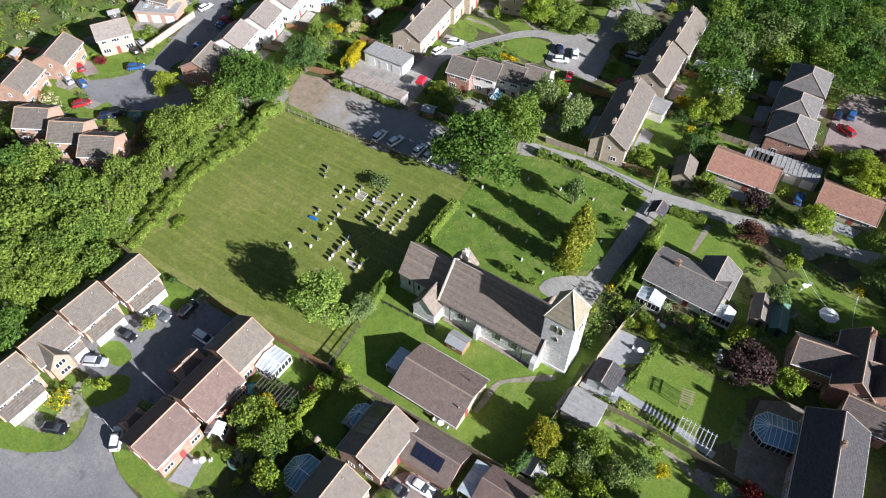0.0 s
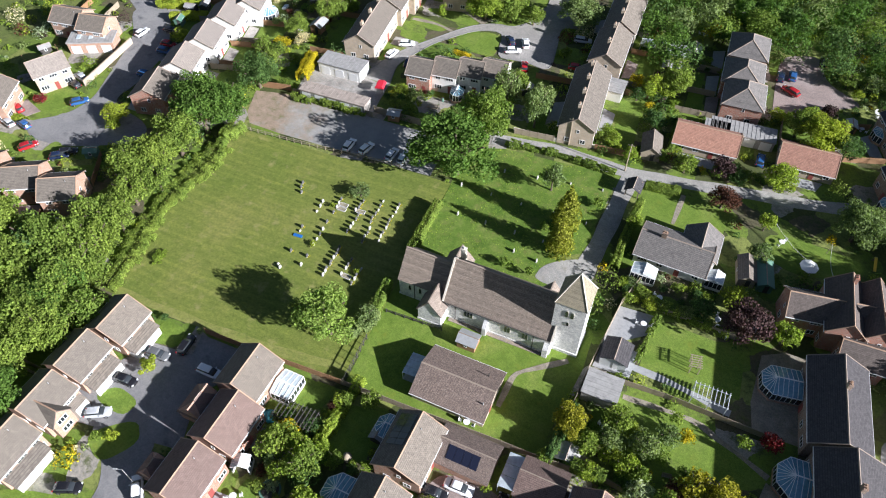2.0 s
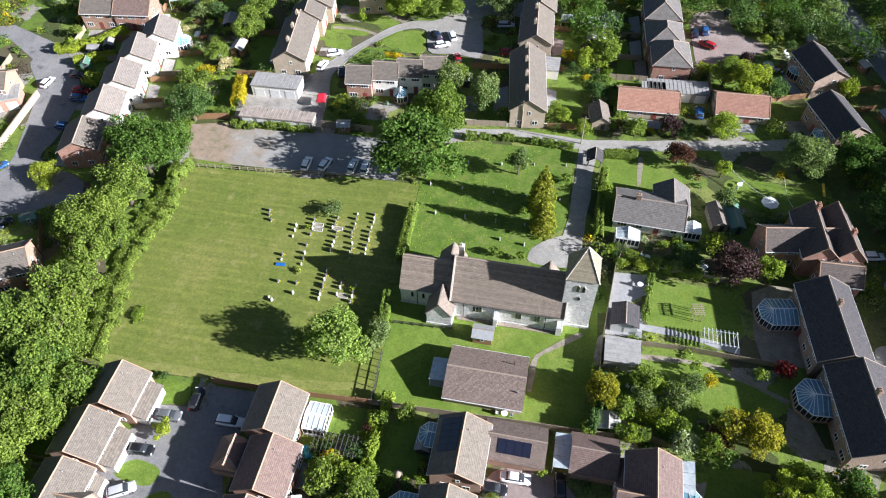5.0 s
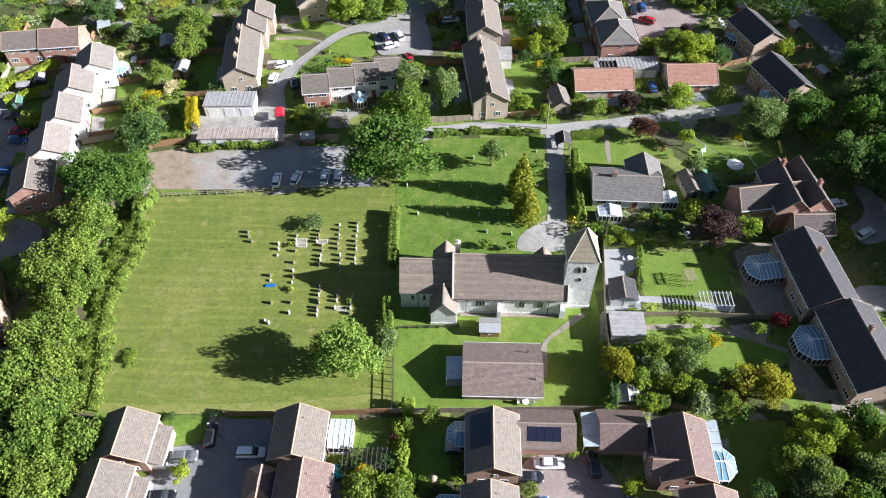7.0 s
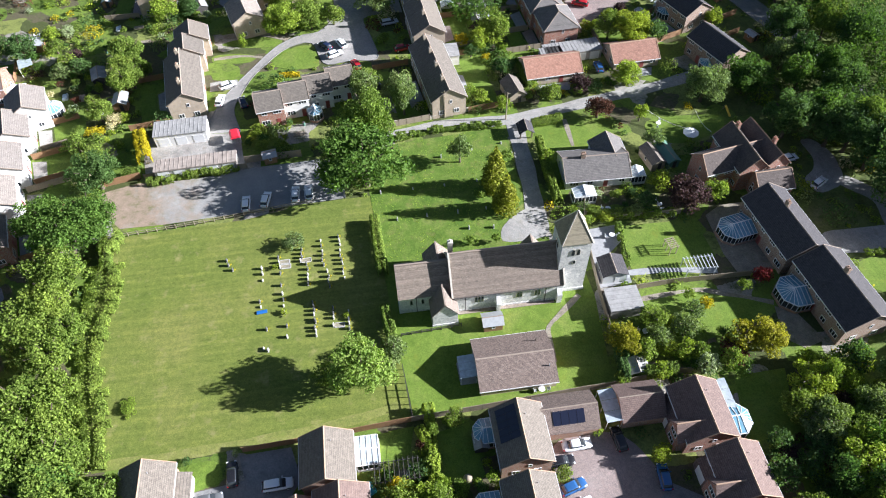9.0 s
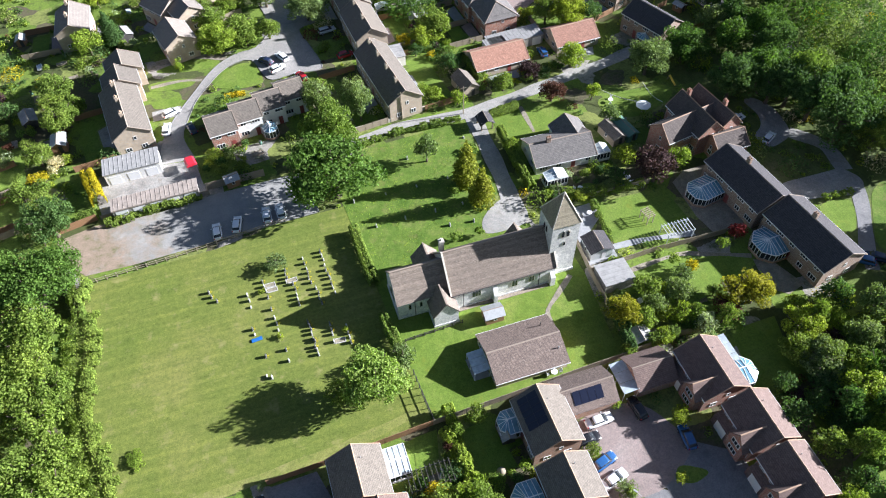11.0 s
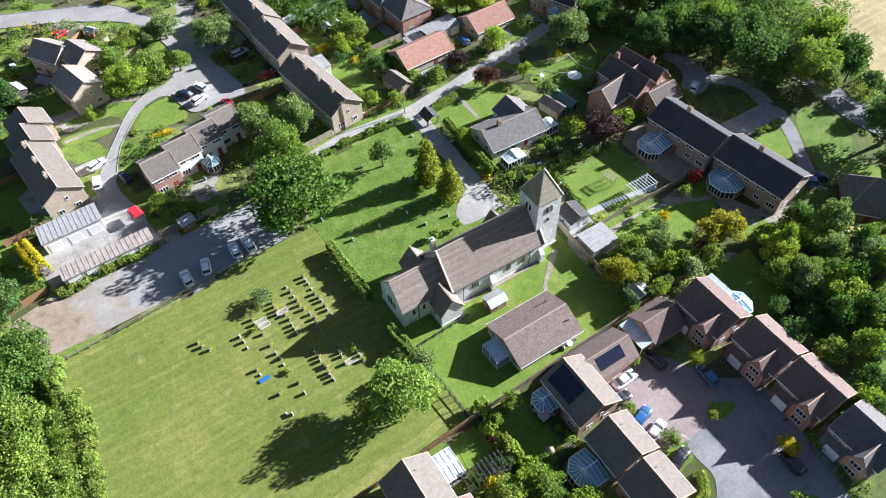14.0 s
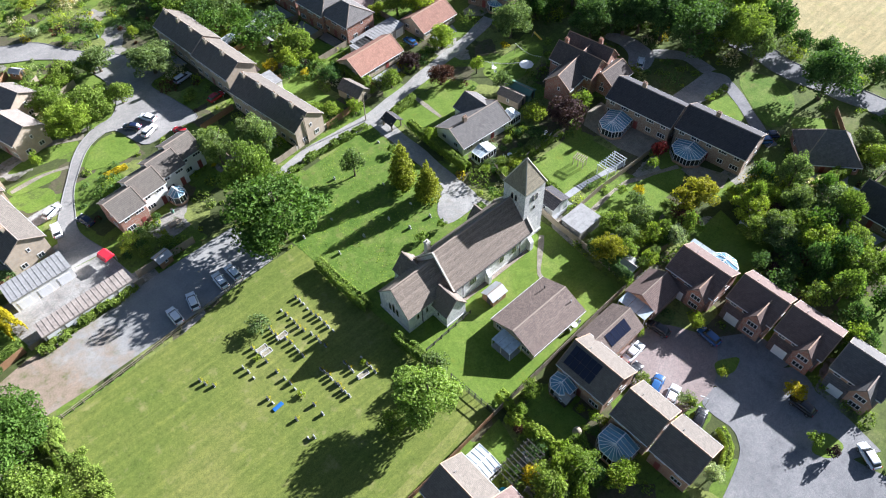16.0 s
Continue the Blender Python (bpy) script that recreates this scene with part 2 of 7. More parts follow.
def brick_mat(name, a, b_, mortar=(0.4, 0.36, 0.3)):
    m, nt, b = shader(name)
    v = coords(nt)
    sep = nt.nodes.new("ShaderNodeSeparateXYZ")
    nt.links.new(v, sep.inputs[0])
    add = node(nt, "ShaderNodeMath")
    add.operation = "ADD"
    nt.links.new(sep.outputs[0], add.inputs[0])
    nt.links.new(sep.outputs[1], add.inputs[1])
    com = nt.nodes.new("ShaderNodeCombineXYZ")
    nt.links.new(add.outputs[0], com.inputs[0])
    nt.links.new(sep.outputs[2], com.inputs[1])
    br = node(nt, "ShaderNodeTexBrick", Vector=com.outputs[0], Color1=(*a, 1), Color2=(*b_, 1), Mortar=(*mortar, 1), Scale=1.0,
              Mortar_Size=0.01, Brick_Width=0.225, Row_Height=0.075)
    c = blend(nt, 0.6, br.outputs[0], ramp(nt, noise_of(nt, v, 1.2, 5), (0.3, (0.7, 0.7, 0.7)), (0.7, (1.15, 1.15, 1.15))), "MULTIPLY")
    nt.links.new(c, b.inputs["Base Color"])
    b.inputs["Roughness"].default_value = 0.9
    relief(nt, b, br.outputs[1], -0.4, 0.01)
    return m


def plain_mat(name, col, rough=0.6, metal=0.0, var=0.25, scale=2.0, bump=0.1, spec=0.5):
    m, nt, b = shader(name)
    v = coords(nt)
    n1 = noise_of(nt, v, scale, 6, 0.7)
    c = blend(nt, var, col, ramp(nt, n1, (0.25, tuple(x * 0.45 for x in col)), (0.5, col), (0.8, tuple(min(1, x * 1.35) for x in col))))
    nt.links.new(c, b.inputs["Base Color"])
    b.inputs["Roughness"].default_value, b.inputs["Metallic"].default_value = rough, metal
    b.inputs["Specular IOR Level"].default_value = spec
    if bump:
        relief(nt, b, n1, bump, 0.03)
    return m


def flint_mat():
    """Knapped grey flint in pale mortar with weather streaks."""
    m, nt, b = shader("flint")
    v = coords(nt)
    vo = node(nt, "ShaderNodeTexVoronoi", Vector=v, Scale=5.5, Randomness=1.0)
    stone = ramp(nt, vo.outputs[1], (0.0, (0.28, 0.3, 0.32)), (0.35, (0.58, 0.59, 0.59)), (0.7, (0.75, 0.75, 0.73)), (1.0, (0.38, 0.39, 0.4)))
    edge = ramp(nt, vo.outputs[0], (0.3, (0, 0, 0)), (0.62, (1, 1, 1)))
    c = blend(nt, edge, stone, (0.74, 0.73, 0.7))
    c = blend(nt, 0.8, c, ramp(nt, noise_of(nt, v, 0.7, 6, 0.7), (0.3, (0.7, 0.7, 0.7)), (0.65, (1.12, 1.11, 1.08))), "MULTIPLY")
    c = blend(nt, 0.9, c, ramp(nt, noise_of(nt, v, 2.6, 8, 0.85), (0.36, (0.45, 0.46, 0.48)), (0.5, (0.95, 0.95, 0.96)), (0.62, (1.25, 1.24, 1.22))), "MULTIPLY")
    nt.links.new(c, b.inputs["Base Color"])
    b.inputs["Roughness"].default_value = 0.85
    relief(nt, b, vo.outputs[0], -0.7, 0.04)
    return m


def leaf_mat(name, col, spread=0.35, through=0.35):
    m, nt, b = shader(name)
    col = (col[0] * 1.2, col[1] * 1.14, col[2] * 1.15)
    geo = nt.nodes.new("ShaderNodeNewGeometry")
    oi = nt.nodes.new("ShaderNodeObjectInfo")
    lo, hi = tuple(x * (1 - spread) for x in col), tuple(x * (1 + spread * 1.2) for x in col)
    c = ramp(nt, geo.outputs["Random Per Island"], (0, lo), (0.55, col), (1, hi))
    c = blend(nt, 0.7, c, ramp(nt, oi.outputs["Random"], (0, (0.78, 0.84, 0.8)), (1, (1.2, 1.12, 1.0))), "MULTIPLY")
    patches = ramp(nt, noise_of(nt, coords(nt), 0.45, 3), (0.35, (0.75, 0.8, 0.75)), (0.65, (1.2, 1.15, 1.05)))
    c = blend(nt, 0.8, c, patches, "MULTIPLY")
    # shade in the gaps between leaf sprays, mottled into the colour; also drives the bump
    spray_shade = noise_of(nt, coords(nt), 5.5, 3, 0.8)
    c = blend(nt, 0.9, c, ramp(nt, spray_shade, (0.38, (0.36, 0.42, 0.38)), (0.5, (0.95, 0.96, 0.92)), (0.64, (1.35, 1.3, 1.2))), "MULTIPLY")
    nt.links.new(c, b.inputs["Base Color"])
    b.inputs["Roughness"].default_value = 0.7
    b.inputs["Specular IOR Level"].default_value = 0.14
    relief(nt, b, spray_shade, 0.7, 0.12)
    tr = nt.nodes.new("ShaderNodeBsdfTranslucent")
    nt.links.new(blend(nt, 1.0, c, (1.3, 1.4, 0.7), "MULTIPLY"), tr.inputs[0])
    mix = nt.nodes.new("ShaderNodeMixShader")
    mix.inputs[0].default_value = through
    nt.links.new(b.outputs[0], mix.inputs[1])
    nt.links.new(tr.outputs[0], mix.inputs[2])
    nt.links.new(mix.outputs[0], nt.nodes["Material Output"].inputs[0])
    return m


ROOF = {
    "brown": tile_mat("brown_concrete_tiles", (0.15, 0.132, 0.112), (0.188, 0.168, 0.144)),
    "red": tile_mat("reddish_tiles", (0.155, 0.11, 0.096), (0.195, 0.143, 0.126)),
    "grey": tile_mat("grey_tiles", (0.13, 0.125, 0.122), (0.175, 0.165, 0.158)),
    "orange": tile_mat("orange_tiles", (0.31, 0.165, 0.12), (0.37, 0.21, 0.155), amount=0.2),
    "pale": tile_mat("pale_buff_tiles", (0.235, 0.21, 0.185), (0.28, 0.25, 0.225)),
    "dark": tile_mat("dark_slates", (0.06, 0.058, 0.062), (0.085, 0.08, 0.084), amount=0.15),
    "manor": tile_mat("old_dark_tiles", (0.098, 0.082, 0.074), (0.13, 0.11, 0.1), amount=0.25),
    "church": tile_mat("old_clay_tiles", (0.205, 0.17, 0.142), (0.295, 0.245, 0.2), (0.42, 0.4, 0.34), 0.75, 0.22, 0.1, 0.85),
    "olive": tile_mat("mossy_shingles", (0.25, 0.225, 0.165), (0.3, 0.27, 0.2), (0.22, 0.23, 0.1), 0.4, 0.2, 0.14),
    "hall": tile_mat("worn_brown_tiles", (0.16, 0.125, 0.11), (0.25, 0.2, 0.17), (0.36, 0.33, 0.3), 0.7, 0.3, 0.07, 0.8),
}
BRICK = {
    "orange": brick_mat("orange_brick", (0.36, 0.18, 0.11), (0.42, 0.23, 0.15)),
    "red": brick_mat("red_brick", (0.3, 0.11, 0.07), (0.38, 0.15, 0.09)),
    "buff": brick_mat("buff_brick", (0.42, 0.33, 0.23), (0.48, 0.38, 0.28)),
    "white": plain_mat("white_render", (0.72, 0.705, 0.665), 0.85, var=0.3, scale=0.9),
    "brown": brick_mat("brown_brick", (0.24, 0.15, 0.105), (0.3, 0.195, 0.14)),
    "flint": flint_mat(),
}
M_upvc = plain_mat("white_plastic", (0.8, 0.8, 0.79), 0.4, var=0.1)
M_stone = plain_mat("pale_limestone", (0.56, 0.52, 0.44), 0.8, var=0.5, scale=3)
M_ridge = plain_mat("orange_ridge_tile", (0.36, 0.24, 0.16), 0.8, var=0.5, scale=4)
M_ridge_dull = plain_mat("dull_ridge_tile", (0.3, 0.24, 0.19), 0.85, var=0.5, scale=4)
M_pane = plain_mat("window_glass", (0.03, 0.035, 0.04), 0.08, var=0.2, bump=0, spec=0.8)
M_door = plain_mat("painted_door", (0.25, 0.06, 0.05), 0.5, var=0.3)
M_garage = plain_mat("white_garage_door", (0.75, 0.75, 0.74), 0.5, var=0.15)
M_felt = plain_mat("grey_roof_felt", (0.3, 0.295, 0.285), 0.9, var=0.7, scale=1.2)
M_rust = plain_mat("stained_roof_sheet", (0.33, 0.28, 0.24), 0.9, var=1.0, scale=0.7)
M_metal = plain_mat("grey_sheet_metal", (0.42, 0.43, 0.43), 0.5, 0.3, var=0.4)
M_slab = plain_mat("paving_slab", (0.31, 0.315, 0.32), 0.85, var=0.5, scale=1.5)
M_kerb = plain_mat("kerb_stone", (0.22, 0.215, 0.205), 0.85, var=0.5)
M_timber = plain_mat("weathered_timber", (0.3, 0.25, 0.18), 0.85, var=0.6, scale=3)
M_board = plain_mat("brown_board", (0.28, 0.16, 0.08), 0.8, var=0.5, scale=3)
M_darkwood = plain_mat("dark_stained_wood", (0.06, 0.055, 0.05), 0.8, var=0.5)
M_green = plain_mat("green_paint", (0.10, 0.2, 0.15), 0.6, var=0.3)
M_summer = plain_mat("pale_grey_paint", (0.55, 0.58, 0.58), 0.7, var=0.2)
M_solar = plain_mat("solar_cell", (0.015, 0.018, 0.035), 0.12, var=0.2, bump=0)
M_bark = plain_mat("bark", (0.11, 0.085, 0.06), 0.95, var=0.7, scale=5, bump=0.6)
M_tyre = plain_mat("tyre_rubber", (0.02, 0.02, 0.02), 0.8)
M_rim = plain_mat("alloy_rim", (0.5, 0.5, 0.52), 0.3, 0.9)
M_lamp = plain_mat("headlight_glass", (0.8, 0.82, 0.85), 0.1, bump=0)
M_tail = plain_mat("red_lamp", (0.4, 0.02, 0.02), 0.2, bump=0)
M_gravestone = plain_mat("pale_gravestone", (0.54, 0.53, 0.5), 0.7, var=0.5, scale=6)
M_greystone = plain_mat("grey_gravestone", (0.46, 0.455, 0.43), 0.6, var=0.5, scale=6)
M_darkstone = plain_mat("dark_granite", (0.1, 0.1, 0.105), 0.3, var=0.5, scale=8)
M_bluecover = plain_mat("blue_cover", (0.02, 0.13, 0.4), 0.5)
M_redcover = plain_mat("red_cover", (0.55, 0.02, 0.04), 0.6)
M_teal = plain_mat("turquoise_plastic", (0.05, 0.4, 0.5), 0.4)
M_yellowplastic = plain_mat("yellow_plastic", (0.75, 0.5, 0.03), 0.5)
M_fabric = plain_mat("white_fabric", (0.8, 0.8, 0.78), 0.8)


def glass_roof_mat(name, col):
    m, nt, b = shader(name)
    v = coords(nt)
    nt.links.new(blend(nt, 0.6, col, ramp(nt, noise_of(nt, v, 1.5, 4), (0.3, tuple(x * 0.6 for x in col)), (0.7, tuple(min(1, x * 1.3) for x in col)))), b.inputs["Base Color"])
    b.inputs["Roughness"].default_value, b.inputs["Specular IOR Level"].default_value = 0.12, 0.8
    return m


M_blueglass = glass_roof_mat("blue_tinted_roof_glass", (0.16, 0.31, 0.40))
M_clearglass = glass_roof_mat("pale_roof_sheet", (0.5, 0.57, 0.6))
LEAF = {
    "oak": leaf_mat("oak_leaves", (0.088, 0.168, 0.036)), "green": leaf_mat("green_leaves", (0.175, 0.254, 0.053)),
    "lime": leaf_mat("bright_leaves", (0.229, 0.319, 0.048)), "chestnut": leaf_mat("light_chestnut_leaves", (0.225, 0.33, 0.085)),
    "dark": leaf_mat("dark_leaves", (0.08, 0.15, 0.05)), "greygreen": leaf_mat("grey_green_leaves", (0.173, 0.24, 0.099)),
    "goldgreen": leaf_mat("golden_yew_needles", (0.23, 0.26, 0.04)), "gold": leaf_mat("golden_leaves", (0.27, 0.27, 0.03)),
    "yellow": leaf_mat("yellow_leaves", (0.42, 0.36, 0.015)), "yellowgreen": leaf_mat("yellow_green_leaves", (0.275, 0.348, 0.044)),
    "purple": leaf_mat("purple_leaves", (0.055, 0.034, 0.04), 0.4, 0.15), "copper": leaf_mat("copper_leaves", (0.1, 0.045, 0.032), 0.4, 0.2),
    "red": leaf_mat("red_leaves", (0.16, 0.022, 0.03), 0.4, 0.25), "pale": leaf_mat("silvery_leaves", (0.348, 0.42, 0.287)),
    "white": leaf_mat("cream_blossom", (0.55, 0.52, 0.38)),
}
WORDS = {"oak": "deep green", "green": "mid green", "lime": "bright green", "chestnut": "light green", "dark": "dark green", "greygreen": "grey-green",
         "goldgreen": "golden green", "gold": "golden", "yellow": "bright yellow", "yellowgreen": "yellow-green", "purple": "dark purple",
         "copper": "copper-red", "red": "deep red", "pale": "silvery green", "white": "cream-flowered"}
PAINT = {n: plain_mat(n + "_car_paint", c, 0.22, 0.0, var=0.05, bump=0, spec=0.7) for n, c in {
    "white": (0.84, 0.85, 0.86), "black": (0.015, 0.015, 0.018), "grey": (0.12, 0.125, 0.13), "silver": (0.45, 0.47, 0.49), "blue": (0.03, 0.1, 0.26),
    "navy": (0.015, 0.025, 0.06), "red": (0.35, 0.015, 0.02)}.items()}


# ---- building helpers ----
TAKEN, LAID = [], []  # footprints of buildings; outlines of laid ground


class Shape:
    """Collects boxes, slabs and faces and makes one mesh of them."""

    def __init__(self):
        self.v, self.f = [], []

    def add(self, verts, faces):
        n = len(self.v)
        self.v += [tuple(p) for p in verts]
        self.f += [tuple(i + n for i in q) for q in faces]
        return self

    def box(self, x0, x1, y0, y1, z0, z1):
        return self.add([(x0, y0, z0), (x1, y0, z0), (x1, y1, z0), (x0, y1, z0), (x0, y0, z1), (x1, y0, z1), (x1, y1, z1), (x0, y1, z1)],
                        [(3, 2, 1, 0), (4, 5, 6, 7), (0, 1, 5, 4), (1, 2, 6, 5), (2, 3, 7, 6), (3, 0, 4, 7)])

    def prism(self, outline, a, b, axis="y"):
        """A flat outline drawn out from a to b; the outline is (x, z) for axis y, (y, z) for x, (x, y) for z."""
        put = {"y": lambda p, t: (p[0], t, p[1]), "x": lambda p, t: (t, p[0], p[1]), "z": lambda p, t: (p[0], p[1], t)}[axis]
        n = len(outline)
        return self.add([put(p, a) for p in outline] + [put(p, b) for p in outline],
                        [tuple(range(n)), tuple(range(2 * n - 1, n - 1, -1))] + [(i, i + n, (i + 1) % n + n, (i + 1) % n) for i in range(n)])

    def slab(self, quad, thick):
        """A plate of the given thickness below a planar polygon."""
        q = [Vector(p) for p in quad]
        nrm = (q[1] - q[0]).cross(q[2] - q[0]).normalized()
        if nrm.z < 0:
            q.reverse()
            nrm = -nrm
        n = len(q)
        return self.add(q + [p - nrm * thick for p in q],
                        [tuple(range(n)), tuple(range(2 * n - 1, n - 1, -1))] + [(i, i + n, (i + 1) % n + n, (i + 1) % n) for i in range(n)])

    def bar(self, a, b, w, h=None):
        a, b = Vector(a), Vector(b)
        d = (b - a).normalized()
        s = d.cross(Vector((0, 0, 1)))
        s = Vector((1, 0, 0)) if s.length < 1e-3 else s.normalized()
        u = s.cross(d)
        s, u = s * w / 2, u * (h or w) / 2
        return self.add([a - s - u, a + s - u, a + s + u, a - s + u, b - s - u, b + s - u, b + s + u, b - s + u],
                        [(0, 1, 2, 3), (7, 6, 5, 4), (0, 4, 5, 1), (1, 5, 6, 2), (2, 6, 7, 3), (3, 7, 4, 0)])

    def tube(self, rings, n=10, cap=True):
        """Rings of (centre, radius) joined into a round, tapered tube along roughly z."""
        base = len(self.v)
        for c, r in rings:
            for k in range(n):
                a = 2 * math.pi * k / n
                self.v.append((c[0] + r * math.cos(a), c[1] + r * math.sin(a), c[2]))
        for i in range(len(rings) - 1):
            for k in range(n):
                p, q = base + i * n + k, base + i * n + (k + 1) % n
                self.f.append((p, q, q + n, p + n))
        if cap:
            self.f.append(tuple(base + (len(rings) - 1) * n + k for k in range(n)))
        return self

    def mesh(self, name, mat, smooth=False):
        me = bpy.data.meshes.new(name)
        me.from_pydata(self.v, [], self.f)
        bm = bmesh.new()
        bm.from_mesh(me)
        bmesh.ops.recalc_face_normals(bm, faces=bm.faces)
        bm.to_mesh(me)
        bm.free()
        if smooth:
            me.polygons.foreach_set("use_smooth", [True] * len(me.polygons))
        me.materials.append(mat)
        return me


def part(name, shape, mat, parent, label="", m=None, smooth=False):
    """One mesh object under a thing or under a part."""
    me = shape.mesh(name, mat, smooth) if isinstance(shape, Shape) else shape
    ob = new(name, me)
    ob.parent = parent
    if m is not None:
        ob.matrix_basis = m
    if label:
        tagged(ob, label)
    return ob


def thing(name, x, y, rot, label, category, group="", kind="", z=0.0):
    ob = new(name)
    ob.empty_display_size = 0.3
    ob.matrix_basis = pose(x, y, z, 0, 0, rot)
    return tagged(ob, label, category, group, kind)


def rounded(pts, times=2):
    """Cuts the corners of an outline."""
    for _ in range(times):
        pts = [q for a, b in zip(pts, pts[1:] + pts[:1]) for q in ((a[0] * .8 + b[0] * .2, a[1] * .8 + b[1] * .2), (a[0] * .2 + b[0] * .8, a[1] * .2 + b[1] * .8))]
    return pts


def patch(name, mat, z, label, pts):
    if name in ("plot_lawn", "estate_court_south", "estate_road", "paved_court", "close_green", "verge", "turning_place", "west_road", "garden_lawn_south", "party_lawn", "manor_drive", "house_drive", "corner_plot", "corner_lawn", "drive_lawn", "forecourt"):
        pts = rounded(pts)
    LAID.append(pts)
    s = Shape()
    s.add([(x, y, z) for x, y in pts], [tuple(range(len(pts)))])
    n = len(pts)
    s.add([(x, y, z) for x, y in pts] + [(x, y, -0.05) for x, y in pts], [(i, (i + 1) % n, (i + 1) % n + n, i + n) for i in range(n)])
    me = bpy.data.meshes.new(name)
    me.from_pydata(s.v, [], s.f)
    bm = bmesh.new()
    bm.from_mesh(me)
    for f in bm.faces:
        f.normal_update()
        if abs(f.normal.z) > 0.9 and f.normal.z < 0:
            f.normal_flip()
    bmesh.ops.triangulate(bm, faces=[f for f in bm.faces if len(f.verts) > 4])
    bm.to_mesh(me)
    bm.free()
    me.materials.append(mat)
    return tagged(new(name, me), label, name.split("_")[-1], kind="structure")


def smooth_line(pts, step=1.5):
    """A soft curve through the points."""
    p = [Vector((*q, 0)) for q in pts]
    p = [p[0] * 2 - p[1]] + p + [p[-1] * 2 - p[-2]]
    res = []
    for i in range(1, len(p) - 2):
        n = max(2, int((p[i + 1] - p[i]).length / step))
        for k in range(n):
            t = k / n
            a, b, c, d = p[i - 1:i + 3]
            res.append(0.5 * ((2 * b) + (c - a) * t + (2 * a - 5 * b + 4 * c - d) * t * t + (3 * b - a - 3 * c + d) * t ** 3))
    return res + [p[-2]]


def strip(name, mat, z, width, label, pts, kerbs=False):
    line = smooth_line(pts)
    left, right = [], []
    for i, p in enumerate(line):
        d = (line[min(i + 1, len(line) - 1)] - line[max(i - 1, 0)]).normalized()
        s = Vector((-d.y, d.x, 0)) * (width / 2 + 0.12 * math.sin(i * 0.9))
        left.append(p + s)
        right.append(p - s)
    s = Shape()
    n = len(line)
    LAID.append([(p.x, p.y) for p in left + right[::-1]])
    s.add([(p.x, p.y, z) for p in left + right], [(i + n, i + n + 1, i + 1, i) for i in range(n - 1)])
    ob = tagged(new(name, s.mesh(name, mat)), label, name.split("_")[-1], kind="structure")
    if kerbs:
        k = Shape()
        for side in (left, right):
            for a, b in zip(side[:-1], side[1:]):
                k.bar((a.x, a.y, z + 0.03), (b.x, b.y, z + 0.03), 0.12, 0.16)
        tagged(new("kerb", k.mesh("kerb", M_kerb)), "low pale concrete kerb along the road", "kerb", kind="structure")
    return ob


def road_area(name, mat, z, label, west, east):
    """A road between two soft edges, each with a kerb."""
    left, right = smooth_line(west), smooth_line(east)
    outline = [(p.x, p.y) for p in left] + [(p.x, p.y) for p in reversed(right)]
    LAID.append(outline)
    bm = bmesh.new()
    bmesh.ops.triangulate(bm, faces=[bm.faces.new([bm.verts.new((x, y, z)) for x, y in outline])])
    for f in bm.faces:
        f.normal_update()
        if f.normal.z < 0:
            f.normal_flip()
    me = bpy.data.meshes.new(name)
    bm.to_mesh(me)
    bm.free()
    me.materials.append(mat)
    for side in (left, right):
        k = Shape()
        for a, b in zip(side[:-1], side[1:]):
            k.bar((a.x, a.y, z + .02), (b.x, b.y, z + .02), .12, .14)
        tagged(new("kerb", k.mesh("kerb", M_kerb)), "low pale concrete kerb along the road", "kerb", kind="structure")
    return tagged(new(name, me), label, "road", kind="structure")


# ---- windows and doors, shared ----
def lattice(xs, zs, open_cells, y0, y1):
    """A frame cut from one board: cells between the lines xs and zs are solid but for the open ones."""
    s, idx = Shape(), {}

    def vert(i, j, y):
        if (i, j, y) not in idx:
            idx[(i, j, y)] = len(s.v)
            s.v.append((xs[i], y, zs[j]))
        return idx[(i, j, y)]
    solid = {(i, j) for i in range(len(xs) - 1) for j in range(len(zs) - 1)} - set(open_cells)
    for i, j in solid:
        c = [(i, j), (i + 1, j), (i + 1, j + 1), (i, j + 1)]
        s.f.append(tuple(vert(*p, y0) for p in c))
        s.f.append(tuple(vert(*p, y1) for p in reversed(c)))
        for (p, q), nb in (((c[0], c[1]), (i, j - 1)), ((c[1], c[2]), (i + 1, j)), ((c[2], c[3]), (i, j + 1)), ((c[3], c[0]), (i - 1, j))):
            if nb not in solid:
                s.f.append((vert(*p, y0), vert(*p, y1), vert(*q, y1), vert(*q, y0)))
    return s


def window_meshes(w, h, lights):
    t = 0.08
    xs, opened = [-w / 2], []
    for i in range(lights):
        x = -w / 2 + (w - t) * i / lights
        xs += [x + t, -w / 2 + (w - t) * (i + 1) / lights]
        opened.append((2 * i + 1, 1))
    xs.append(w / 2)
    p = Shape().box(-w / 2 + 0.03, w / 2 - 0.03, -0.02, 0.03, 0.03, h - 0.03)
    return lattice(xs, [0, t, h - t, h], opened, -0.03, 0.07).mesh("window", M_upvc), p.mesh("pane", M_pane)


WINDOW = {"wide": window_meshes(1.8, 1.15, 3), "two": window_meshes(1.2, 1.1, 2), "small": window_meshes(0.6, 0.9, 1)}
DOOR = {"door": Shape().box(-0.45, 0.45, -0.02, 0.05, 0, 2.05).mesh("door", M_door),
        "garage": Shape().box(-1.15, 1.15, -0.02, 0.05, 0, 2.1).mesh("garage_door", M_garage)}


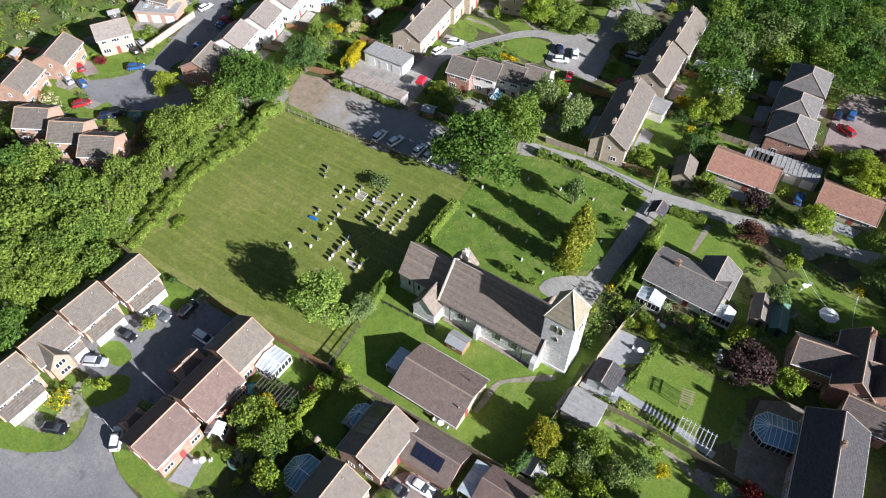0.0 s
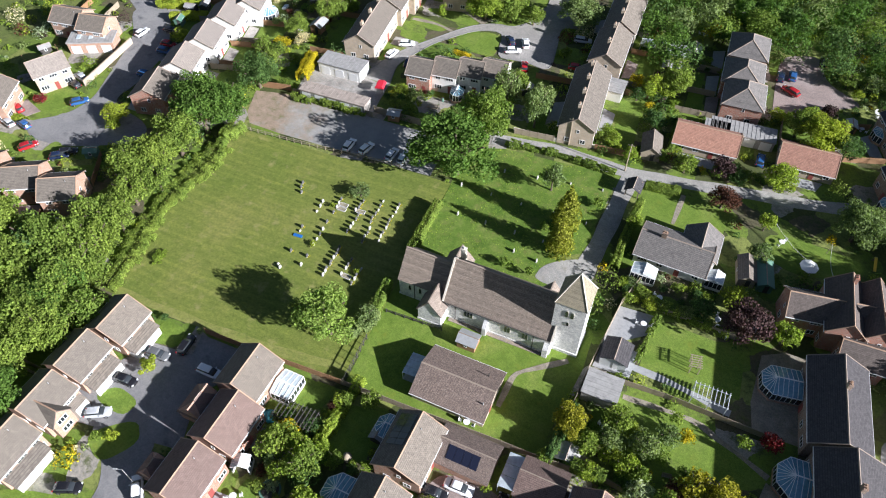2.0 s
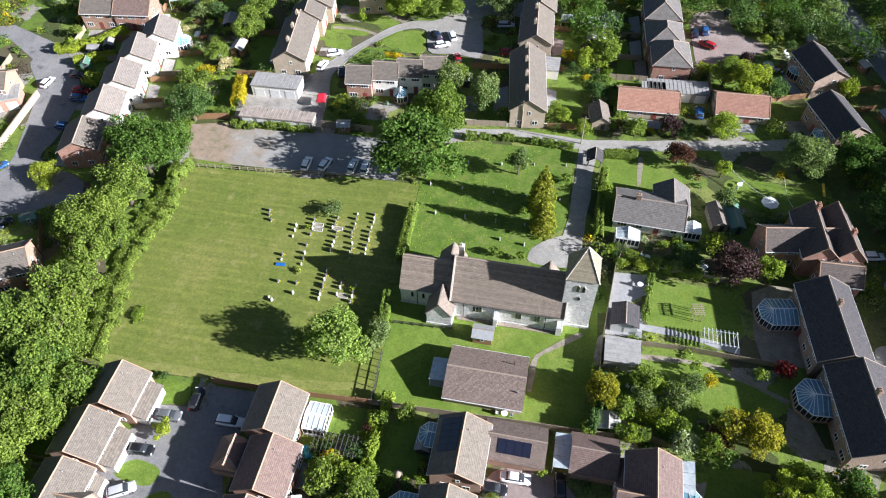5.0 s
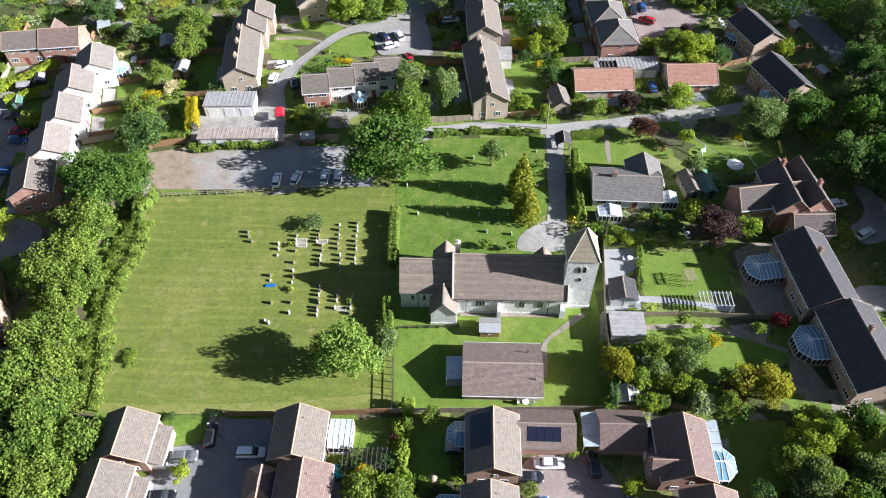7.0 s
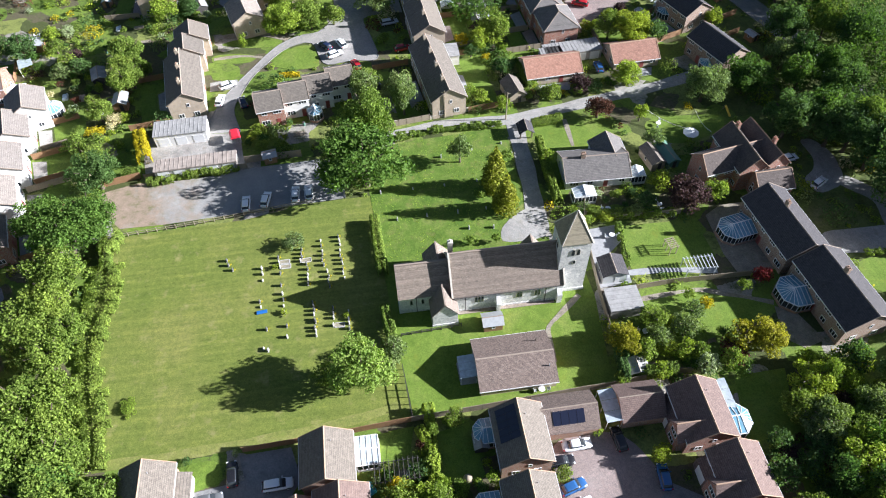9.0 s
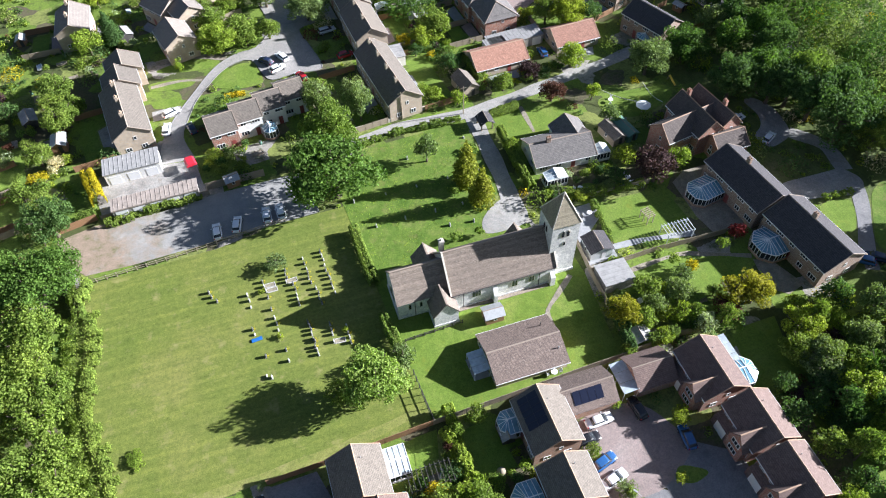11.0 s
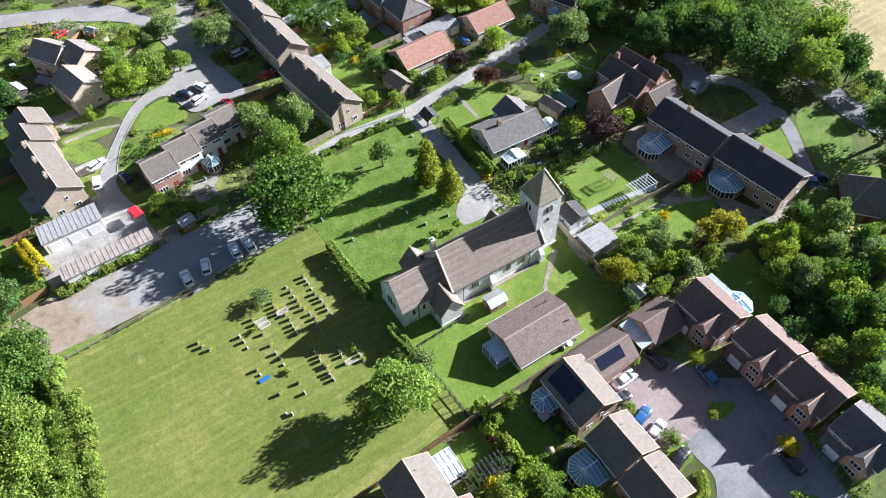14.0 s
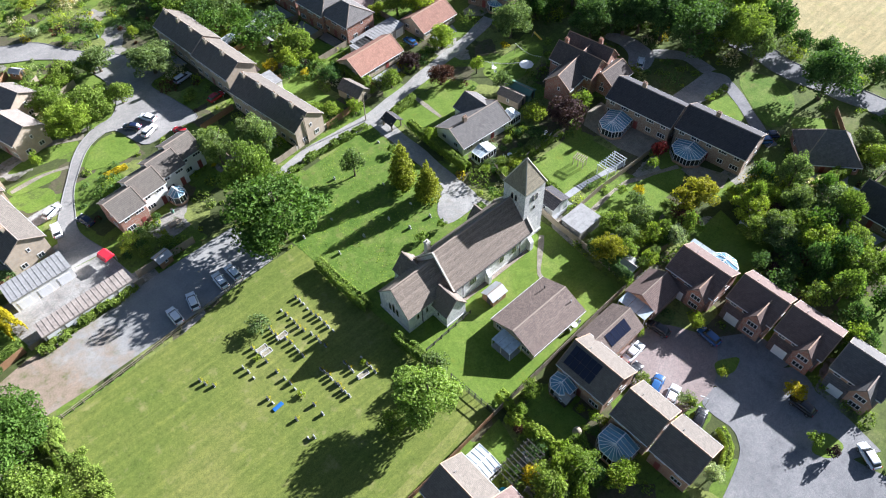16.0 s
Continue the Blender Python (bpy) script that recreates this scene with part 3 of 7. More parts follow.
def put_window(parent, kind, m):
    f, p = WINDOW[kind]
    w = part("window", f, None, parent, m=m)
    part("pane", p, None, w)


STYLE = {  # wall, roof, ridge, words
    "estate": ("orange", "brown", M_ridge, "detached orange-brick house with brown tiled roof"),
    "estate_red": ("red", "red", M_ridge, "detached brick house with reddish tiled gable roof"),
    "estate_grey": ("orange", "grey", M_ridge_dull, "detached brick house with grey tiled roof"),
    "bungalow": ("white", "grey", M_ridge_dull, "low bungalow with grey tiled roof"),
    "orange": ("buff", "orange", M_ridge, "low bungalow with orange tiled roof"),
    "terrace": ("buff", "brown", M_ridge_dull, "row of buff-brick terraced houses with pale brown roof"),
    "white_terrace": ("white", "brown", M_ridge_dull, "white-walled terraced house with brown tiled roof"),
    "tile_terrace": ("red", "brown", M_ridge_dull, "tile-hung terraced house with brown tiled roof"),
    "white_house": ("white", "pale", M_ridge_dull, "white-walled house with pale brown tiled roof"),
    "buff": ("buff", "pale", M_ridge_dull, "buff-brick house with pale tiled roof"),
    "orange_brick": ("orange", "brown", M_ridge, "orange-brick house with brown tiled roof"),
    "dark_brick": ("brown", "dark", M_ridge_dull, "large brick house with dark slate gable roof"),
    "hip_grey": ("red", "grey", M_ridge_dull, "brick house with grey hipped roof"),
    "manor": ("red", "manor", M_ridge, "old red-brick house with dark tiled steep roof"),
}


def roof_pair(L, W, he, hr, hipped=0.0, over=0.35, thick=0.14):
    """The slopes of a roof whose ridge runs along y."""
    drop = over * (hr - he) / (W / 2)
    x, y, r = W / 2 + over, L / 2 + (over if hipped else 0.25), L / 2 + 0.25 - hipped
    e = he - drop
    s = Shape()
    s.slab([(-x, -y, e), (0, -r, hr), (0, r, hr), (-x, y, e)], thick)
    s.slab([(x, -y, e), (0, -r, hr), (0, r, hr), (x, y, e)], thick)
    if hipped:
        s.slab([(-x, -y, e), (x, -y, e), (0, -r, hr)], thick)
        s.slab([(-x, y, e), (x, y, e), (0, r, hr)], thick)
    return s, x, y, e, r


def chimney_part(parent, x, y, z0, z1, mat, w=0.6, l=0.9):
    c = part("chimney", Shape().box(x - w / 2, x + w / 2, y - l / 2, y + l / 2, z0, z1).box(x - w / 2 - .06, x + w / 2 + .06, y - l / 2 - .06, y + l / 2 + .06, z1 - .2, z1 - .08), mat, parent)
    for k in (-1, 1):
        part("chimney_pot", Shape().tube([((x, y + k * l * .22, z1), .12), ((x, y + k * l * .22, z1 + .35), .1)], 8), M_ridge, c)


def house(x, y, rot, L, W, he, hr, style, porch="", cross="", solar="", chimney=None, units=1):
    wall, roof, ridge, words = STYLE[style]
    TAKEN.append((x, y, rot, L, W))
    home = thing("terraced_houses" if units > 1 else "house", x, y, rot, words + (", solar panels" if solar else ""), "house", "houses of the village")
    hip = W * 0.42 if style == "hip_grey" else 0.0
    w2, l2 = W / 2, L / 2
    s = Shape()
    if hip:
        s.box(-w2, w2, -l2, l2, 0, he)
    else:
        s.prism([(-w2, 0), (w2, 0), (w2, he), (0, hr - 0.18), (-w2, he)], -l2, l2)
    part("wall", s, BRICK[wall], home)
    rs, rx, ry, e, rr = roof_pair(L, W, he, hr, hip)
    r = part("roof", rs, ROOF[roof], home)
    cap = Shape().prism([(-.14, hr - .05), (0, hr + .09), (.14, hr - .05)], -rr, rr)
    if not hip:
        for sy in (-1, 1):  # verge tiles down the gables
            for sx in (-1, 1):
                cap.bar((0, sy * (l2 + .26), hr + .02), (sx * rx, sy * (l2 + .26), e + .02), .12, .1)
    else:
        for sy in (-1, 1):
            for sx in (-1, 1):
                cap.bar((0, sy * rr, hr + .02), (sx * rx, sy * ry, e + .02), .2, .12)
    part("ridge_cap", cap, ridge, r)
    for sx in (-1, 1):
        part("fascia", Shape().box(sx * rx - .06, sx * rx + .06, -ry, ry, e - .2, e - .03), M_upvc, home, "white gutter board")
    low = he < 3.2
    n = max(1, round(L / 2.9))
    for sx in (-1, 1):
        turn = 90 if sx < 0 else -90
        for i in range(n):
            yy = -l2 + L * (i + 0.5) / n
            for z0 in ([1.0] if low else [0.9, he - 1.4]):
                kind = "wide" if (i + (z0 > 1.5)) % 2 == 0 else "two"
                if z0 < 1.2 and i == n // 2:
                    part("door", DOOR["door"], None, home, m=pose(sx * w2, yy, 0, 0, 0, turn))
                else:
                    put_window(home, kind, pose(sx * w2, yy, z0, 0, 0, turn))
    for sy in (-1, 1):
        turn = 180 if sy < 0 else 0
        for z0 in ([1.0] if low else [0.9, he - 1.4]):
            for xx in ((-W * .22, W * .22) if W > 7 and z0 < 2 else (0.4,)):
                put_window(home, "small" if z0 > 2 else "two", pose(xx, sy * l2, z0, 0, 0, turn))
    sides = {"E": 1, "W": -1}
    if porch:
        sx = sides[porch]
        d = 1.9
        pr = Shape().prism([(sx * w2, 0), (sx * (w2 + d), 0), (sx * (w2 + d), 2.3), (sx * w2, 2.6)], -l2 * .9, l2 * .75)
        p = part("porch", pr, BRICK["white"], home, "white-walled garage and porch along the front")
        part("porch_roof", Shape().slab([(sx * (w2 - .1), -l2 * .95, 3.2), (sx * (w2 + d + .3), -l2 * .95, 2.3), (sx * (w2 + d + .3), l2 * .8, 2.3), (sx * (w2 - .1), l2 * .8, 3.2)], .12), ROOF[roof], p)
        part("garage_door", DOOR["garage"], None, p, m=pose(sx * (w2 + d), -l2 * .3, 0, 0, 0, -90 * sx))
    if cross:
        sx = sides[cross]
        d, gw, ch = 1.3, 3.4, hr - 0.7
        yy = -l2 + gw / 2 + .5
        cw = part("front_gable", Shape().prism([(yy - gw / 2, 0), (yy + gw / 2, 0), (yy + gw / 2, he - .4), (yy, ch - .2), (yy - gw / 2, he - .4)], 0, sx * (w2 + d), "x"), BRICK[wall], home, "projecting brick front gable")
        q = Shape()
        o = .3
        slope = (ch - he + .4) / (gw / 2)
        for k in (-1, 1):
            q.slab([(0, yy, ch), (sx * (w2 + d + .25), yy, ch), (sx * (w2 + d + .25), yy + k * (gw / 2 + o), he - .4 - slope * o), (0, yy + k * (gw / 2 + o), he - .4 - slope * o)], .13)
        part("gable_roof", q, ROOF[roof], cw)
        part("ridge_cap", Shape().bar((0, yy, ch + .03), (sx * (w2 + d + .25), yy, ch + .03), .2, .12), ridge, cw)
        for z0 in (0.7, 2.8):
            put_window(home, "wide", pose(sx * (w2 + d), yy, z0, 0, 0, -90 * sx))
        for k, yq in enumerate((yy + 2.9,)):
            part("lean_to", Shape().prism([(sx * w2, 0), (sx * (w2 + 1.2), 0), (sx * (w2 + 1.2), 2.2), (sx * w2, 2.9)], yq - 1.2, l2 * .95), ROOF[roof], home)
            part("garage_door", DOOR["garage"], None, home, m=pose(sx * (w2 + 1.22), min(yq + .4, l2 - 1.3), 0, 0, 0, -90 * sx))
    if solar:
        sx = sides[solar]
        k = (hr - he) / w2
        for i in range(5):
            for j in range(2):
                y0, x0 = -1.2 + i * 1.06, .5 + j * 1.45
                part("solar_panel", Shape().slab([(sx * x0, y0, hr - k * x0 + .12), (sx * (x0 + 1.4), y0, hr - k * (x0 + 1.4) + .12), (sx * (x0 + 1.4), y0 + 1, hr - k * (x0 + 1.4) + .12), (sx * x0, y0 + 1, hr - k * x0 + .12)], .05), M_solar, r)
    if chimney is not None:
        chimney_part(home, .2, -l2 + L * chimney, hr - 1, hr + 1.1, BRICK[wall if wall != "white" else "brown"])
    elif units > 1:
        for i in range(units):
            chimney_part(home, -.5, -l2 + L * (i + .75) / units, hr - 1.2, hr + .8, BRICK[wall])
    if style in ("estate", "estate_red"):
        part("flue", Shape().tube([((.9, l2 * .5, hr - .9), .06), ((.9, l2 * .5, hr - .2), .06)], 8), M_metal, home)
    return home


def outbuilding(kind, x, y, rot, L, W, he, hr, words):
    name = "lychgate" if kind == "lych" else "garage" if ("garage" in words) else "shed"
    TAKEN.append((x, y, rot, L, W))
    b = thing(name, x, y, rot, words, name)
    w2, l2 = W / 2, L / 2
    walls = {"tile": BRICK["orange"], "flat": BRICK["white"], "shed": M_timber, "summer": M_summer, "lych": M_timber}[kind.split("_")[0]]
    walls = {"shed_wood": M_board, "shed_green": M_green, "shed_dark": M_darkwood, "flat_brick": BRICK["orange"], "flat_grey": M_concrete}.get(kind, walls)
    if kind.startswith("flat"):
        part("wall", Shape().box(-w2, w2, -l2, l2, 0, he), walls, b)
        top = []
        for i in range(int(L / .9)):
            yy = -l2 + .45 + i * .9
            top += [(yy - .04, hr), (yy - .03, hr + .05), (yy + .03, hr + .05), (yy + .04, hr)]
        s = Shape().prism([(l2 + .15, hr), (l2 + .15, he), (-l2 - .15, he), (-l2 - .15, hr)] + top, -w2 - .15, w2 + .15, "x")
        part("roof", s, M_rust if "stained" in words else M_felt, b)
        for i in range(max(1, int(L // 3))):
            part("garage_door", DOOR["garage"], None, b, m=pose(w2, -l2 + L * (i + .5) / max(1, int(L // 3)), 0, 0, 0, -90))
        if "rooflight" in words:
            for i in range(3):
                part("rooflight", Shape().box(-.9, .9, -3.6 + i * 3, -2.6 + i * 3, hr, hr + .15), M_clearglass, b)
        return b
    if kind == "lych":
        for sx in (-1, 1):
            for sy in (-1, 1):
                part("post", Shape().box(sx * (w2 - .25) - .12, sx * (w2 - .25) + .12, sy * (l2 - .25) - .12, sy * (l2 - .25) + .12, 0, he + .3), M_timber, b)
    else:
        part("wall", Shape().prism([(-w2, 0), (w2, 0), (w2, he), (0, hr - .1), (-w2, he)], -l2, l2), walls, b)
        if kind.startswith("tile"):
            part("garage_door", DOOR["garage"], None, b, m=pose(-w2, 0, 0, 0, 0, 90))
        else:
            part("door", Shape().box(-.4, .4, -.02, .04, 0, 1.8), M_darkwood if kind != "summer" else M_upvc, b, m=pose(w2 * .2, -l2, 0, 0, 0, 180))
            put_window(b, "small", pose(w2, 0, .9, 0, 0, -90))
            put_window(b, "small", pose(-w2, 0, .9, 0, 0, 90))
    rs, rx, ry, e, rr = roof_pair(L, W, he, hr, W * .4 if "hipped" in words else 0, .22, .09)
    mat = {"tile_grey": ROOF["hall"], "tile_red": ROOF["red"], "shed_wood": M_metal, "summer": M_felt, "shed_green": M_green, "shed_dark": M_felt, "shed_brown": ROOF["brown"], "lych": ROOF["dark"]}[kind]
    if kind == "summer":
        mat = ROOF["dark"]
    r = part("roof", rs, mat, b)
    part("ridge_cap", Shape().prism([(-.1, hr - .04), (0, hr + .06), (.1, hr - .04)], -rr, rr), M_ridge_dull, r)
    if L > 8 and kind == "tile_grey":
        k = (hr - he) / w2
        for i in range(4):
            y0 = -l2 + 2.0 + i * 1.25
            part("solar_panel", Shape().slab([(.5, y0, hr - k * .5 + .1), (2.3, y0, hr - k * 2.3 + .1), (2.3, y0 + 1.2, hr - k * 2.3 + .1), (.5, y0 + 1.2, hr - k * .5 + .1)], .05), M_solar, r)
    return b


def conservatory(kind, x, y, rot, W, D):
    """A glass room: low wall, white posts, glazed faces and a faceted glass roof. Its back is at +d, its nose at -y."""
    TAKEN.append((x, y, rot, D, W))
    c = thing("conservatory", x, y, rot + 180, "white-framed conservatory with " + ("blue-tinted glass roof" if kind == "blue" else "pale glazed roof"), "conservatory", "glass rooms")
    glass = M_blueglass if kind == "blue" else M_clearglass
    k = W * .28
    foot = [(-W / 2, D / 2), (-W / 2, -D / 2 + k), (-W / 2 + k, -D / 2), (W / 2 - k, -D / 2), (W / 2, -D / 2 + k), (W / 2, D / 2)]
    if kind == "white":
        foot = [(-W / 2, D / 2), (-W / 2, -D / 2), (0, -D / 2), (W / 2, -D / 2), (W / 2, D / 2)]
    apex_back, apex = Vector((0, D / 2, 3.2)), Vector((0, -D / 2 + k * 1.3 if kind == "blue" else -D / 2 + .3, 3.2))
    if kind == "white":
        apex_back, apex = Vector((0, D / 2, 2.9)), Vector((0, -D / 2, 2.5))
    base = Shape()
    for a, b in zip(foot[:-1], foot[1:]):
        base.bar((*a, .3), (*b, .3), .2, .6)
        n = max(1, round((Vector(b) - Vector(a)).length / .8))
        for i in range(n):
            p, q = Vector(a).lerp(Vector(b), i / n), Vector(a).lerp(Vector(b), (i + 1) / n)
            part("glass_pane", Shape().bar((p.x, p.y, 1.35), (q.x, q.y, 1.35), .03, 1.5), M_pane, c)
            part("post", Shape().bar((p.x, p.y, .6), (p.x, p.y, 2.15), .09), M_upvc, c)
        part("eaves_beam", Shape().bar((*a, 2.15), (*b, 2.15), .14), M_upvc, c)
    part("low_wall", base, BRICK["orange"] if kind == "blue" else BRICK["white"], c)
    rim = []
    for a, b in zip(foot[:-1], foot[1:]):
        n = max(1, round((Vector(b) - Vector(a)).length / .8))
        for i in range(n):
            rim.append(Vector((*Vector(a).lerp(Vector(b), i / n), 2.2)))
    rim.append(Vector((*foot[-1], 2.2)))

    def top(p):
        return Vector((0, min(max(p.y, apex.y), apex_back.y), apex.z + (apex_back.z - apex.z) * (min(max(p.y, apex.y), apex_back.y) - apex.y) / max(.01, apex_back.y - apex.y)))
    for p, q in zip(rim[:-1], rim[1:]):
        tp, tq = top(p), top(q)
        quad = [p, q, tq, tp] if (tp - tq).length > .02 else [p, q, tp]
        part("roof_pane", Shape().slab(quad, .03), glass, c)
    for p in rim:
        part("glazing_bar", Shape().bar(p + Vector((0, 0, .04)), top(p) + Vector((0, 0, .04)), .07, .07), M_upvc, c)
    part("roof_ridge", Shape().bar(apex_back + Vector((0, 0, .06)), apex + Vector((0, 0, .06)), .16, .14), M_upvc, c)
    return c


# ---- cars ----
def loft(stations, n=14, power=4.0):
    """Rounded sections (y, half width, z low, z high) joined along y."""
    s = Shape()
    for y, hw, z0, z1 in stations:
        zc, hz = (z0 + z1) / 2, (z1 - z0) / 2
        for k in range(n):
            a = 2 * math.pi * (k + .5) / n
            ca, sa = math.cos(a), math.sin(a)
            s.v.append((hw * math.copysign(abs(ca) ** (2 / power), ca), y, zc + hz * math.copysign(abs(sa) ** (2 / power), sa)))
    m = len(stations)
    for i in range(m - 1):
        for k in range(n):
            s.f.append((i * n + k, i * n + (k + 1) % n, (i + 1) * n + (k + 1) % n, (i + 1) * n + k))
    s.f.append(tuple(range(n)))
    s.f.append(tuple((m - 1) * n + k for k in reversed(range(n))))
    return s


def make_car(kind):
    L = {"hatchback": 4.2, "saloon": 4.65, "estate_car": 4.6}[kind]
    f, h = L / 2, 1.47 if kind != "saloon" else 1.42
    tail = {"hatchback": -f + .35, "saloon": -f + 1.0, "estate_car": -f + .2}[kind]
    c = thing("car", 0, 0, 0, "parked car", "car", "parked cars")
    body = loft([(-f, .62, .42, .78), (-f + .08, .78, .3, .9), (-f + .4, .87, .24, .96), (-.6, .89, .22, .95), (f - 1.5, .89, .22, .94), (f - .9, .86, .24, .9), (f - .25, .78, .28, .78), (f, .55, .36, .62)])
    b = part("body", body, PAINT["white"], c, smooth=True)
    glass = loft([(tail - .12, .68, .9, .96), (tail + .28, .7, .86, h - .1), (tail + .8, .72, .86, h - .02), (.15, .72, .86, h - .02), (.55, .7, .86, h - .12), (f - 1.05, .66, .86, .95)], power=3.0)
    part("window_glass", glass, M_pane, b, "dark glass", smooth=True)
    top = loft([(tail + .2, .58, h - .14, h - .06), (tail + .5, .62, h - .1, h), (.1, .62, h - .1, h + .01), (.42, .58, h - .16, h - .05)])
    part("roof_panel", top, PAINT["white"], b, smooth=True)
    for sx in (-1, 1):
        for y in (f - .82, -f + .78):
            t = part("wheel", Shape().prism([(y + .31 * math.cos(a * math.pi / 8), .31 + .31 * math.sin(a * math.pi / 8)) for a in range(16)], sx * .7, sx * .9, "x"), M_tyre, c)
            part("rim", Shape().prism([(y + .2 * math.cos(a * math.pi / 5), .31 + .2 * math.sin(a * math.pi / 5)) for a in range(10)], sx * .88, sx * .915, "x"), M_rim, t)
        part("headlight", Shape().box(sx * .62 - .16, sx * .62 + .16, f - .3, f - .1, .6, .74), M_lamp, c)
        part("tail_light", Shape().box(sx * .66 - .1, sx * .66 + .1, -f + .02, -f + .16, .66, .88), M_tail, c)
        part("mirror", Shape().box(sx * .98 - .09, sx * .98 + .09, f - 1.62, f - 1.5, .9, 1.02), PAINT["white"], b)
    for o in (b, *b.children):
        if o.name.split(".")[0] in ("body", "roof_panel", "mirror"):
            o.material_slots[0].link = "OBJECT"
    return c


CARS = {}


def car(col, x, y, rot, kind="hatchback"):
    m = pose(x, y, .045, 0, 0, rot)
    TAKEN.append((x, y, rot, 4.2, 1.8))
    if kind not in CARS:
        CARS[kind] = c = make_car(kind)
        c.matrix_basis = m
    else:
        c = copy_thing(CARS[kind], m)
    for o in c.children_recursive:
        if o.name.split(".")[0] in ("body", "roof_panel", "mirror"):
            o.material_slots[0].link = "OBJECT"
            o.material_slots[0].material = PAINT[col]
    tagged(c, f"{col} parked {kind.replace('_car', '')} car with dark windows", "car")
    return c


# ---- plants ----
def leaf_cloud(name, centres, size, mat, rng, wild=.55):
    """One mesh of many small bent leaves. centres: rows of place and outward way."""
    p, o = centres
    n = len(p)
    d = o + rng.normal(0, wild, (n, 3))
    d /= np.linalg.norm(d, axis=1)[:, None]
    a = np.cross(d, rng.normal(0, 1, (n, 3)))
    a /= np.linalg.norm(a, axis=1)[:, None]
    b = np.cross(d, a)
    s = (size * rng.uniform(.6, 1.35, n))[:, None]
    v = np.empty((n, 4, 3))
    v[:, 0] = p - a * s * .5
    v[:, 1] = p + b * s * .36 + d * s * .13
    v[:, 2] = p + a * s * .55
    v[:, 3] = p - b * s * .36 + d * s * .1
    me = bpy.data.meshes.new(name)
    me.from_pydata(v.reshape(-1, 3).tolist(), [], np.arange(4 * n).reshape(n, 4).tolist())
    me.materials.append(mat)
    return me


def crown_points(rng, lobes, n, inner=0.22):
    """Leaf places over a heap of lobes (centre, radii), denser at their skin and on top."""
    w = np.array([r[0] * r[1] + r[1] * r[2] + r[0] * r[2] for _, r in lobes])
    pick = rng.choice(len(lobes), n, p=w / w.sum())
    c, r = np.array([l[0] for l in lobes])[pick], np.array([l[1] for l in lobes])[pick]
    u = rng.normal(0, 1, (n, 3))
    u[:, 2] = np.where(u[:, 2] < 0, u[:, 2] * .7, u[:, 2])
    u /= np.linalg.norm(u, axis=1)[:, None]
    k = np.where(rng.random(n) < inner, rng.uniform(.35, .85, n), rng.normal(.96, .09, n))[:, None]
    return c + u * r * k, u


def make_lobes(rng, kind):
    """Lobes of a crown of radius 1 that stands from 0 to 1 in height."""
    lobes = []
    if kind == "conifer":
        for i in range(14):
            z = i / 13
            w = (1 - z ** 1.35) ** .9 * (0.78 + .22 * min(1, z * 5)) + .04
            for k in range(5 if z < .8 else 2):
                a = rng.uniform(0, 6.28)
                lobes.append(((math.cos(a) * w * .42, math.sin(a) * w * .42, .07 + z * .85 + rng.uniform(-.03, .03)), (w * .5 + .08,) * 2 + (.085,)))
        return lobes
    n = {"broad": 46, "airy": 20, "shrub": 9}[kind]
    for i in range(n):
        a, q = rng.uniform(0, 6.28), math.sqrt(rng.uniform(0, 1)) * .76
        z = .34 + .5 * (1 - q * q) * rng.uniform(.25, 1.0) + rng.uniform(-.1, .06)
        s = rng.uniform(.12, .27) * (1.05 if kind != "airy" else .8)
        lobes.append(((math.cos(a) * q, math.sin(a) * q, z), (s, s * rng.uniform(.85, 1.15), s * .42)))
    if kind != "airy":
        lobes.append(((0, 0, .48), (.5, .5, .33)))
    return lobes


def make_trunk(h, r, kind, rng):
    s = Shape()
    s.tube([((0, 0, -.05), .035 * h + .05), ((0, 0, .12 * h), .024 * h + .03), ((.02 * h, 0, .5 * h), .016 * h + .02), ((0, .01 * h, .8 * h), .03)], 8)
    if kind in ("broad", "airy"):
        for i in range(7):
            a = i * .9 + rng.uniform(-.3, .3)
            z0 = h * rng.uniform(.22, .5)
            e = Vector((math.cos(a) * r * .6, math.sin(a) * r * .6, z0 + h * .25))
            s.bar((0, 0, z0), e * .55 + Vector((0, 0, z0 * .45)), .02 * h)
            s.bar(e * .55 + Vector((0, 0, z0 * .45)), e, .012 * h)
    return s


TREES = {}
CLASSES = [("xs", .55, .95, 150), ("s", 1.15, .7, 380), ("m", 2.4, .46, 1150), ("l", 4.2, .46, 3300), ("xl", 6.6, .5, 7400)]


